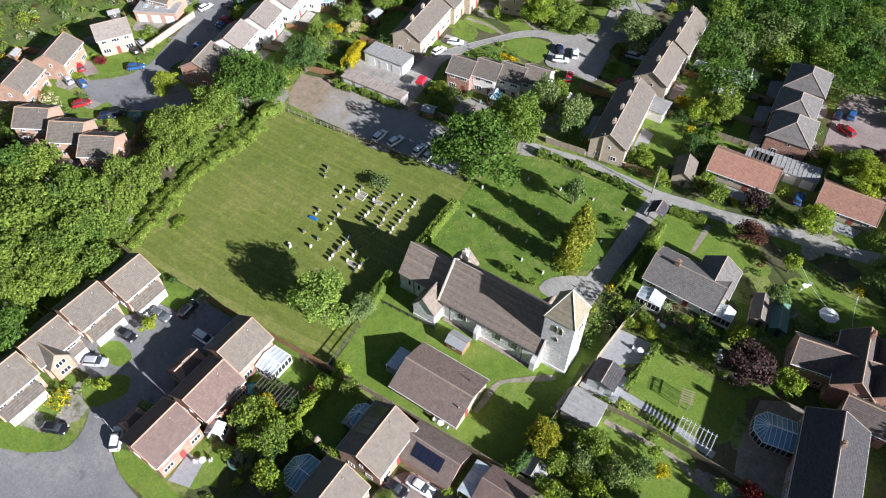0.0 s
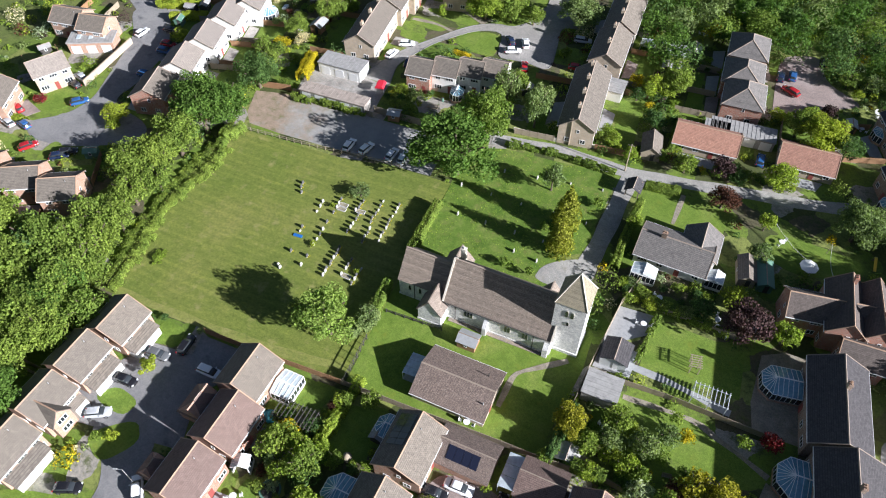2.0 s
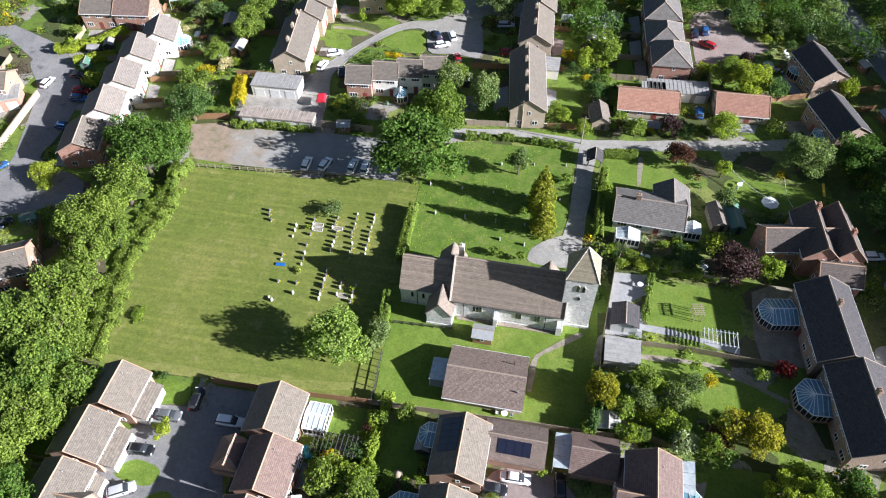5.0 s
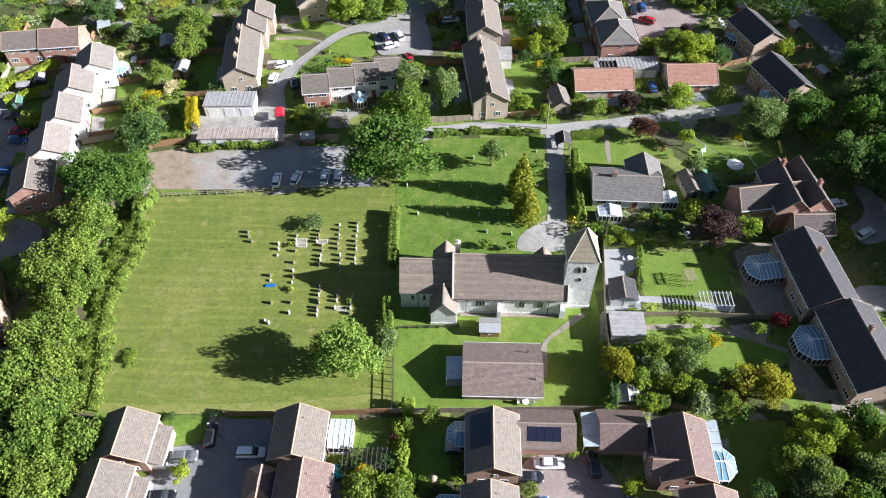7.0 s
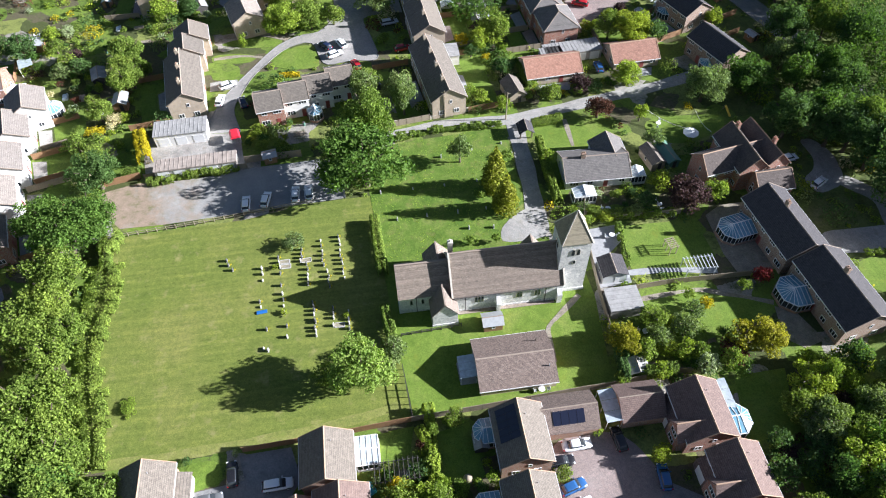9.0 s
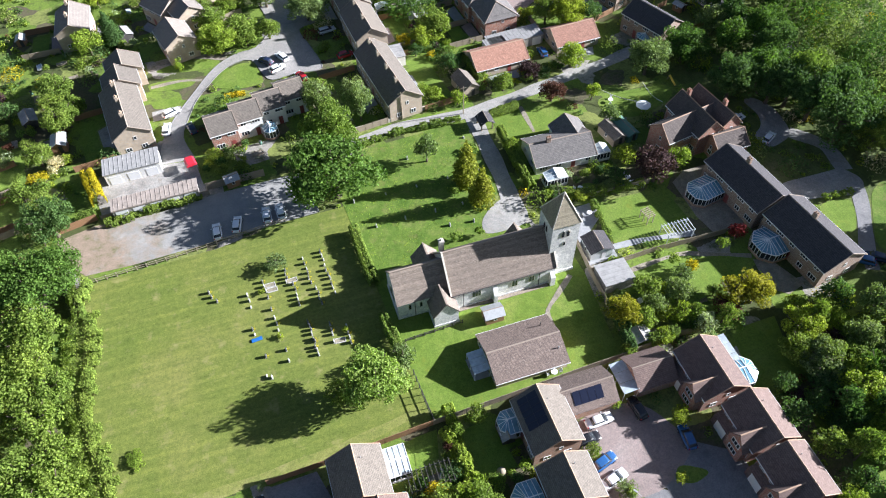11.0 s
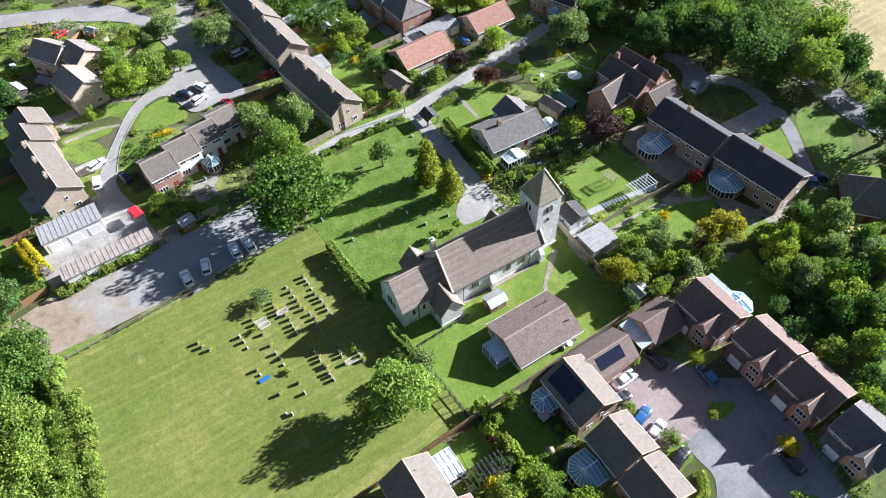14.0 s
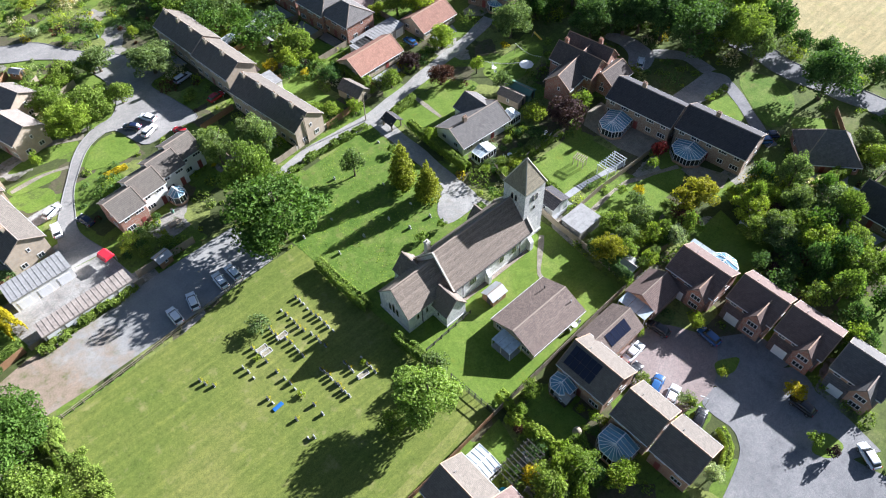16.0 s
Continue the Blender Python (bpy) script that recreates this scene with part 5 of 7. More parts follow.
house(4.8, 100.1, 4, 16, 7.6, 5.1, 7.6, "terrace", units=3)
house(-32.3, 59.1, -83, 5.6, 7, 4.9, 7, "tile_terrace")
house(-26.8, 61.5, -83, 5.6, 7, 4.9, 7, "white_terrace")
house(-21.5, 63.5, -83, 5.6, 7, 4.9, 7, "white_terrace")
house(-16.5, 65.5, -83, 5.6, 7, 4.9, 7, "white_terrace")
house(-51.5, 69.4, 8, 17, 7.6, 5, 7.4, "terrace", units=3)
house(-52.0, 80.9, 8, 6, 7.6, 5, 7.4, "terrace", units=1)
house(-51.3, 87.2, 8, 6, 7.6, 4.8, 7.0, "terrace", units=1)
house(-40.8, 110.6, 35, 8, 7, 5, 7.2, "buff")
house(-35.5, 105.8, 20, 7, 7, 5, 7.2, "buff")
house(-38.9, 95.2, 15, 9, 7.4, 5, 7.2, "buff")
house(-62.6, 109.9, 0, 11, 7.6, 5, 7.2, "buff", units=2)
house(-85.4, 66.3, 16, 8.2, 7.8, 5, 7.2, "white_house")
house(-87.1, 57.9, 16, 8.2, 7.8, 5, 7.2, "white_house")
house(-86.1, 47.7, 16, 8.2, 7.8, 5, 7.2, "white_house")
house(-85.0, 37.8, 16, 8.2, 7.8, 5, 7.2, "white_house")
house(-84.2, 27.1, 16, 8.2, 7.8, 5, 7.2, "tile_terrace")
house(-112.5, 23.4, -30, 8, 7, 4.8, 7, "buff")
house(-115.6, 10.1, 25, 9, 7.5, 4.8, 7, "estate")
house(-113.9, -1.8, 25, 9, 7.5, 4.8, 7, "estate")
house(-99.2, -7.4, -60, 7, 7.4, 4.8, 7, "estate")
house(-89.2, -6.2, -60, 7, 7.4, 4.8, 7, "estate")
house(-80.2, -5.5, -60, 7, 7.4, 4.8, 7, "estate")
house(-114.6, 41.8, -78, 7, 7, 4.8, 6.8, "orange_brick")
house(-122.8, 41.9, -80, 8, 7, 4.8, 6.8, "estate")
house(-97.0, 76.2, -82, 9, 8, 4.8, 7.2, "estate_red", cross="W")
house(-105.6, 75.0, -82, 9, 7.5, 4.8, 7, "estate")
house(63.2, 8.2, 6.4, 15.2, 8.6, 4.8, 7.4, "dark_brick", chimney=.62)
house(66.2, -7.4, 6.9, 15.0, 9.2, 4.8, 7.4, "dark_brick", chimney=.6)
house(72.4, 62.8, 20, 12, 8, 5, 7.4, "dark_brick")
house(71.0, 81.4, 20, 11, 8, 5, 7.4, "dark_brick")
house(79.5, -24.0, 40.4, 11, 9.5, 2.6, 7.2, "hip_grey")
house(72.1, -39.4, 0, 9, 8, 2.8, 6.8, "dark_brick")
house(35.5, 98.6, 4, 9.5, 8.5, 5, 7.6, "hip_grey")
house(36.0, 87.6, 4, 9.5, 8.5, 5, 7.6, "hip_grey")
house(37.4, 79.5, 4, 9.5, 8.5, 5, 7.6, "hip_grey")
house(59.6, 26.2, -80, 13, 6, 5, 7.6, "manor")
house(62.4, 27.0, 5, 11, 6, 5.5, 8.4, "manor", chimney=0.85)
house(66.9, 27.6, 8, 11, 5.5, 5.5, 8.4, "manor", chimney=0.3)
house(66.2, 20.6, -88, 7, 6, 3.6, 5.6, "manor")
# ---- garages, sheds and glass rooms ----
outbuilding("tile_grey", 14.1, -21.7, -90, 9, 6.2, 2.5, 4.6, "low garage with brown tiled roof")
outbuilding("tile_red", 25.9, -21.4, -90, 6.6, 6.2, 2.4, 4.4, "double garage with reddish tiled roof")
outbuilding("tile_red", -27.4, -42.9, 0, 3.4, 3, 2.2, 3.5, "small brick garage with hipped reddish tiled roof")
outbuilding("tile_red", -27.2, -31.6, 0, 5, 5, 2.4, 4.7, "brick garage with hipped reddish tiled roof")
outbuilding("flat_grey", 29.4, -2.4, 0, 4.6, 5.6, 2.5, 2.7, "flat-roofed concrete garage with grey felt roof")
outbuilding("shed_wood", 6.2, -2.7, -90, 3.2, 2.6, 1.9, 2.6, "wooden shed with curved grey metal roof")
outbuilding("summer", 29.7, 5.0, 0, 4.2, 4.4, 2.3, 3.2, "pale grey summerhouse with dark grey roof")
outbuilding("flat_white", -51.5, 55.3, -88, 11, 4.8, 2.9, 3.1, "row of white flat-roofed garages")
outbuilding("flat_grey", -47.5, 44.3, -88, 16.5, 3.2, 2.4, 2.7, "long garage row with stained corrugated roof")
outbuilding("shed_green", 49.7, 32.4, 10, 6, 2.6, 2, 2.7, "low green painted metal garden shed")
outbuilding("shed_brown", 46.5, 32.1, 10, 5.5, 3, 2.1, 3, "timber shed with brown tiled roof")
outbuilding("shed_wood", -32.5, 44.9, -80, 2.6, 2.2, 1.9, 2.5, "small wooden garden shed with pale roof")
outbuilding("shed_dark", 27.8, -15.1, 0, 2.6, 3.4, 1.9, 2.5, "small dark timber garden shed")
outbuilding("shed_brown", 22.5, 58.1, 10, 6, 4, 2.2, 3.6, "small barn with brown tiled roof")
outbuilding("flat_grey", 39.4, 70.4, -86, 13.5, 4.6, 2.4, 2.6, "row of flat-roofed pale grey garages")
outbuilding("flat_white", 34.0, 69.6, -87, 5, 3, 2.4, 2.6, "white flat-roofed lean-to against a house")
outbuilding("lych", 22.3, 44.5, 0, 3.2, 3, 1.9, 2.9, "lychgate with grey pitched roof on timber posts")
outbuilding("shed_dark", 0.4, -24.0, 0, 2.2, 2, 1.8, 2.4, "small dark stained garden shed")
outbuilding("shed_wood", -66.4, 68.5, 0, 4, 3, 2, 2.8, "small timber garden shed with brown roof")
outbuilding("flat_brick", -113.6, 38.3, -62, 11, 5, 2.8, 3.1, "flat-roofed orange brick extension with rooflights")
outbuilding("shed_dark", -51.5, 105.5, 20, 4, 3, 2, 2.6, "small blue-grey painted timber garden shed")
outbuilding("flat_white", 10.1, 73.8, 0, 5, 4, 2.5, 2.7, "white flat-roofed house extension")
conservatory("white", -16.8, -23.1, -90, 4.6, 3.4)
conservatory("blue", 1.3, -22.7, 90, 4, 3.6)
conservatory("blue", -0.6, -34.7, 90, 5.4, 4.4)
conservatory("blue", 40.3, -26.4, -90, 5, 3.4)
conservatory("blue", 55.3, 10.6, 100, 5.4, 6)
conservatory("blue", 59.2, -5.1, 94, 6.4, 5)
conservatory("white", 29.6, 23.7, 180, 4.4, 2.6)
conservatory("white", 41.6, 27.5, 180, 3, 2.6)
conservatory("blue", -22.5, 56.8, 190, 3, 2.6)
conservatory("blue", -81.0, 67.5, -74, 5, 4)
conservatory("blue", 66.7, 82.2, 110, 4, 3)
conservatory("blue", 69.1, 59.8, 110, 4, 3)
# ---- cars ----
car("white", -37.1, 32.4, 0, "hatchback")
car("white", -33.2, 33.0, -12, "hatchback")
car("white", -27.3, 33.6, -2, "hatchback")
car("white", -24.6, 33.6, 2, "hatchback")
car("white", 14.9, -26.3, -88, "saloon")
car("black", 11.9, -28.5, -88, "hatchback")
car("blue", 12.7, -32.5, -75, "hatchback")
car("white", 12.8, -35.4, -75, "saloon")
car("black", 12.8, -40.5, -75, "hatchback")
car("blue", 26.4, -33.0, -5, "hatchback")
car("black", 21.5, -26.3, 5, "hatchback")
car("white", 26.0, -60.8, -30, "hatchback")
car("black", 26.2, -50.0, 0, "hatchback")
car("black", -37.2, -23.2, 5, "hatchback")
car("grey", -40.4, -26.7, -85, "hatchback")
car("white", -30.4, -25.8, -88, "estate_car")
car("black", -42.1, -32.8, -85, "hatchback")
car("silver", -42.0, -39.2, -60, "hatchback")
car("black", -37.5, -50.4, -65, "hatchback")
car("white", -28.2, -46.2, 40, "hatchback")
car("white", -15.6, 83.8, 25, "hatchback")
car("white", -17.4, 79.6, -65, "hatchback")
car("navy", -19.6, 83.4, 40, "hatchback")
car("navy", -38.9, 64.5, 15, "hatchback")
car("white", -42.8, 71.4, -65, "hatchback")
car("white", -44.2, 66.0, -10, "hatchback")
car("red", -12.5, 74.6, 20, "hatchback")
car("red", -37.6, 124.0, -60, "hatchback")
car("red", -112.4, 11.9, 70, "hatchback")
car("red", -100.3, 3.2, -30, "hatchback")
car("blue", -106.7, 8.2, 75, "hatchback")
car("silver", -110.5, 7.2, 75, "hatchback")
car("blue", -101.1, 19.5, -40, "hatchback")
car("silver", -107.6, 26.8, 75, "hatchback")
car("black", -106.9, 24.0, 75, "hatchback")
car("blue", -96.2, 43.6, -85, "hatchback")
car("blue", -94.2, 34.0, -85, "hatchback")
car("black", -100.4, 51.5, -85, "hatchback")
car("red", -97.2, 46.3, -85, "hatchback")
car("white", -106.7, 47.7, -5, "hatchback")
car("black", -91.0, 5.3, -50, "hatchback")
car("navy", -91.8, 3.6, -50, "hatchback")
car("red", 47.2, 91.4, 60, "estate_car")
car("navy", 44.4, 96.0, 0, "hatchback")
car("blue", 47.0, 97.6, 0, "hatchback")
car("blue", 44.5, 64.4, 0, "hatchback")
car("white", 74.6, 28.0, -80, "hatchback")
car("white", 77.5, 20.4, -60, "hatchback")
car("blue", 74.3, -13.3, 50, "hatchback")
car("navy", 76.8, -13.4, 50, "hatchback")
car("silver", -2.9, 91.0, -80, "estate_car")
car("red", -0.8, 79.4, -80, "hatchback")
car("black", 53.1, 106.3, 0, "hatchback")
# ---- trees ----
tree("broad", "oak", -12.9, 34.4, 14.6, 9.1)
tree("broad", "green", -11.2, 46.1, 15, 5.6)
tree("broad", "greygreen", -11.1, 59.3, 11, 3.3)
tree("broad", "greygreen", -2.9, 55.1, 12, 3.1)
tree("broad", "chestnut", -16.4, -10.8, 10.8, 5.2)
tree("broad", "greygreen", -11.1, -7.0, 6, 2.2)
tree("broad", "green", -22.4, -9.4, 4, 2.4)
tree("conifer", "goldgreen", 13.6, 23.0, 9.6, 2.6)
tree("conifer", "goldgreen", 12.7, 29.7, 10.4, 2.8)
tree("broad", "greygreen", 7.0, 38.1, 7.5, 2.5)
tree("shrub", "green", 9.5, 27.2, 2, 1.2)
tree("shrub", "green", 5.5, 15.8, 2.2, 1.3)
tree("shrub", "green", 10.4, 15.6, 2.4, 1.0)
tree("shrub", "green", 17.0, 37.9, 2, 1.4)
tree("broad", "greygreen", -27.6, 20.4, 2.8, 2.2)
tree("shrub", "lime", -54.4, -9.7, 1.0, 1.9)
tree("shrub", "yellowgreen", -31.0, 15.5, 1.0, 0.8)
tree("shrub", "yellowgreen", -18.6, 2.9, 1.0, 0.7)
tree("shrub", "yellowgreen", -29.6, 5.1, 1.0, 0.8)
tree("broad", "oak", -65.0, 28.8, 11, 5.0)
tree("broad", "oak", -68.0, 23.5, 12, 6.7)
tree("broad", "oak", -73.4, 28.6, 11, 5.0)
tree("broad", "green", -68.5, 15.4, 11, 5.4)
tree("broad", "green", -68.9, 8.4, 10, 4.7)
tree("broad", "green", -72.2, 5.2, 10, 5.2)
tree("broad", "green", -67.3, -0.4, 9, 4.1)
tree("broad", "green", -65.5, 5.0, 8, 3.6)
tree("broad", "green", -64.6, -7.2, 9, 3.9)
tree("broad", "green", -68.5, -8.8, 10, 4.2)
tree("broad", "green", -63.6, -13.6, 9, 4.1)
tree("broad", "green", -67.7, -15.4, 11, 4.4)
tree("broad", "green", -62.6, -20.8, 10, 4.1)
tree("broad", "green", -66.6, -22.1, 11, 4.3)
tree("broad", "green", -61.1, -17.9, 7, 3.1)
tree("broad", "green", -62.2, -28.0, 10, 4.1)
tree("broad", "green", -59.9, -25.1, 6, 2.6)
tree("broad", "green", -62.1, -33.0, 10, 3.6)
tree("broad", "greygreen", -59.7, -32.3, 7, 2.4)
tree("broad", "dark", -66.6, 41.8, 9, 5.0)
tree("broad", "green", -82.0, -19.0, 12, 6.6)
tree("broad", "green", -71.4, -19.2, 12, 6.4)
tree("broad", "green", -72.6, -27.7, 13, 7.2)
tree("broad", "green", -61.8, -26.4, 12, 6.1)
tree("broad", "green", -64.8, -34.7, 12, 5.9)
tree("broad", "green", -60.5, -40.1, 11, 4.8)
tree("broad", "green", -58.4, -32.8, 11, 4.9)
tree("broad", "green", -55.1, -26.4, 9, 4.0)
tree("broad", "green", -74.5, -35.6, 13, 7.0)
tree("broad", "green", -88.7, -29.1, 12, 7.5)
tree("broad", "green", -62.4, -19.7, 10, 4.2)
tree("shrub", "red", -58.3, -27.5, 3, 1.4)
tree("shrub", "yellow", -55.9, -27.6, 1.6, 0.9)
tree("broad", "greygreen", -3.6, 59.0, 9, 3.5)
tree("broad", "green", -10.2, 63.2, 8, 3.1)
tree("broad", "green", 23.1, 79.7, 7, 3.6)
tree("broad", "lime", 17.5, 75.6, 5, 1.9)
tree("broad", "green", -67.2, 78.5, 7, 3.6)
tree("broad", "green", -68.1, 87.1, 7, 3.4)
tree("broad", "dark", -92.0, 89.8, 8, 4.3)
tree("broad", "green", -70.0, 63.5, 6, 3.1)
tree("broad", "green", -80.5, 83.8, 5, 2.3)
tree("broad", "green", -5.1, 82.9, 3, 1.7)
tree("broad", "lime", -39.3, 85.6, 5, 1.1)
tree("broad", "yellowgreen", -93.1, 48.2, 5, 2.5)
tree("broad", "green", -22.7, 92.0, 6, 3.8)
tree("broad", "green", -28.7, 93.0, 6, 3.2)
tree("broad", "green", -17.0, 93.1, 6, 3.2)
tree("broad", "lime", 14.7, 56.2, 4, 2.0)
tree("broad", "lime", 19.0, 53.3, 4, 1.7)
tree("broad", "green", 25.5, 56.1, 3, 1.5)
tree("broad", "yellowgreen", 54.8, 73.7, 9, 5.0)
tree("broad", "green", 50.0, 75.7, 8, 3.5)
tree("broad", "dark", 60.0, 72.2, 7, 3.2)
tree("broad", "yellowgreen", 77.0, 76.2, 6, 2.4)
tree("broad", "green", -22.7, 109.9, 6, 3.5)
tree("broad", "lime", -25.8, 107.6, 5, 3.0)
tree("broad", "green", -16.9, 108.4, 6, 3.3)
tree("broad", "green", -31.5, 108.1, 6, 3.2)
tree("broad", "green", -31.3, 100.9, 5, 2.3)
tree("broad", "greygreen", -15.5, 107.7, 7, 4.1)
tree("broad", "green", -64.4, 74.5, 7, 3.0)
tree("broad", "green", -65.7, 84.3, 8, 3.6)
tree("broad", "green", -62.7, 78.3, 6, 2.4)
tree("broad", "lime", -29.2, 90.6, 9, 5.2)
tree("broad", "green", -24.1, 93.9, 8, 4.6)
tree("broad", "green", -30.1, 101.8, 7, 4.1)
tree("broad", "greygreen", -6.3, 98.0, 8, 5.6)
tree("broad", "yellowgreen", -57.8, 122.6, 6, 3.7)
tree("conifer", "dark", -54.2, 103.5, 9, 2.9)
tree("broad", "lime", -59.7, 101.2, 8, 3.9)
tree("broad", "green", -65.9, 72.7, 8, 3.5)
tree("broad", "yellowgreen", -89.3, 18.8, 4, 3.2)
tree("broad", "yellowgreen", -87.5, 15.8, 3, 1.8)
tree("broad", "red", -109.2, 16.0, 2.5, 1.6)
tree("broad", "yellowgreen", -94.9, 49.1, 4, 2.6)
tree("broad", "yellow", -70.2, 57.0, 4, 2.3)
tree("broad", "green", -69.1, 49.2, 5, 2.8)
tree("broad", "green", -110.7, 1.4, 2.2, 1.6)
tree("broad", "copper", 39.3, 47.5, 5.5, 3.3)
tree("broad", "purple", 37.3, 56.2, 6, 2.6)
tree("broad", "lime", 48.6, 57.4, 7, 3.5)
tree("broad", "purple", 48.5, 17.5, 9, 4.3)
tree("broad", "lime", 54.6, 19.5, 6, 2.5)
tree("broad", "greygreen", 63.7, 49.1, 10, 5.0)
tree("broad", "oak", 74.1, 50.7, 9, 5.8)
tree("broad", "greygreen", 85.9, 57.4, 9, 4.2)
tree("broad", "greygreen", 48.1, 36.3, 5, 2.3)
tree("broad", "lime", 48.0, 44.8, 5, 1.7)
tree("broad", "gold", 26.6, -11.0, 7.5, 3.0)
tree("broad", "green", 33.3, -6.8, 5, 2.6)
tree("broad", "greygreen", 33.1, -10.6, 5, 2.4)
tree("broad", "lime", 36.4, -14.0, 5, 2.1)
tree("broad", "pale", 39.0, -16.8, 5, 2.1)
tree("broad", "green", 38.6, -14.7, 5, 1.9)
tree("broad", "gold", 46.0, -13.4, 7, 2.8)
tree("broad", "gold", 49.9, -14.4, 7.5, 3.7)
tree("broad", "red", 55.5, -1.1, 4.5, 1.8)
tree("broad", "green", 51.7, -2.3, 3.5, 1.3)
tree("broad", "yellow", 43.5, -5.0, 3.5, 1.4)
tree("broad", "greygreen", 40.9, -6.3, 4, 2.1)
tree("broad", "green", 41.4, -2.4, 3, 1.3)
tree("broad", "lime", 24.7, 34.8, 4, 1.6)
tree("broad", "dark", 40.8, 19.9, 4, 2.6)
tree("broad", "lime", 57.9, -20.2, 6, 2.9)
tree("broad", "green", 53.0, -28.8, 7, 3.2)
tree("broad", "purple", 57.1, -26.1, 5, 1.5)
tree("broad", "yellowgreen", 63.2, -19.6, 6, 2.4)
tree("broad", "green", 42.9, -16.4, 6, 1.9)
tree("broad", "green", 29.7, -12.5, 5, 2.3)
tree("broad", "green", 24.8, -17.0, 3.5, 1.4)
tree("broad", "lime", 31.4, -16.7, 4, 1.6)
tree("broad", "lime", -8.8, -31.7, 7, 2.1)
tree("broad", "green", -3.1, -20.1, 5, 1.7)
tree("broad", "green", -6.7, -21.3, 4, 1.2)
tree("broad", "dark", 89.0, 15.1, 14, 7.2)
tree("broad", "green", 95.4, 11.0, 11, 4.9)
tree("broad", "greygreen", 95.6, 2.6, 11, 3.8)
tree("broad", "dark", 88.6, 23.2, 13, 5.8)
tree("broad", "dark", 83.9, 30.8, 12, 5.3)
tree("broad", "dark", 76.4, 34.9, 12, 5.3)
tree("broad", "dark", 95.6, -14.2, 14, 6.4)
tree("broad", "dark", 108.6, -20.0, 8, 4.0)
tree("broad", "dark", 107.2, 3.2, 8, 3.4)
tree("broad", "dark", 108.4, 12.4, 10, 4.4)
tree("broad", "dark", 107.0, -8.5, 8, 3.2)
tree("broad", "dark", 96.2, -30.7, 9, 4.6)
tree("broad", "dark", 109.0, -29.3, 9, 4.4)
tree("broad", "dark", 107.2, -2.4, 7, 2.8)
tree("broad", "lime", 59.4, -22.1, 6, 3.0)
tree("broad", "yellowgreen", 52.8, -22.5, 7, 3.6)
tree("broad", "lime", 55.2, -18.3, 5, 1.9)
tree("broad", "greygreen", 65.5, -32.5, 8, 4.6)
tree("broad", "green", 58.0, -30.5, 6, 3.5)
tree("broad", "greygreen", 52.0, -29.5, 6, 3.7)
tree("broad", "lime", 55.0, -35.6, 8, 4.0)
tree("broad", "green", 50.3, -26.0, 6, 3.1)
tree("broad", "dark", 50.5, -32.9, 5, 2.8)
tree("broad", "green", 60.9, -39.8, 6, 3.0)
tree("broad", "green", 55.3, -40.4, 7, 3.4)
tree("broad", "green", 55.7, -44.3, 7, 3.9)
tree("broad", "lime", 42.1, -49.6, 6, 2.2)
tree("broad", "purple", 61.7, -27.8, 4, 1.5)
tree("broad", "lime", 84.1, -31.9, 6, 3.4)
tree("broad", "greygreen", 87.6, -28.5, 6, 3.0)
tree("broad", "green", -12.4, -32.3, 7, 3.2)
tree("broad", "lime", -9.0, -32.1, 5, 2.0)
tree("broad", "lime", -4.3, -38.0, 6, 2.1)
tree("broad", "yellowgreen", 26.3, -30.3, 4, 1.6)
tree("broad", "pale", 6.6, -46.9, 4, 1.6)
tree("broad", "green", 22.2, -54.1, 3, 1.3)
tree("shrub", "purple", 22.2, -57.1, 3, 1.2)
tree("broad", "yellow", 27.2, -48.0, 3, 1.8)
tree("shrub", "green", 14.1, -38.1, 2.2, 1.1)
tree("broad", "lime", -6.2, -29.8, 4, 1.3)
tree("broad", "green", 11.8, -30.5, 1.8, 1.6)
tree("broad", "greygreen", 13.8, -37.5, 2, 1.7)
tree("broad", "lime", 9.5, -37.5, 1.4, 1.0)
tree("broad", "lime", 18.6, -24.5, 1.6, 1.1)
tree("broad", "yellowgreen", 22.3, -38.4, 1.6, 1.0)
tree("shrub", "yellowgreen", -36.8, -41.6, 2.6, 1.3)
tree("shrub", "green", -39.2, -42.5, 2.4, 1.2)
tree("broad", "green", -7.1, -33.4, 7, 3.0)
tree("broad", "lime", -3.1, -38.1, 6, 2.1)
tree("broad", "lime", -9.9, -35.7, 5, 1.7)
tree("shrub", "yellowgreen", -39.8, -29.4, 3, 1.9)

# ---- the church ----
church = thing("church", 0, 0, 0, "flint parish church with brown clay-tiled roofs and square tower", "church")
FL = BRICK["flint"]
OLD = ROOF["church"]


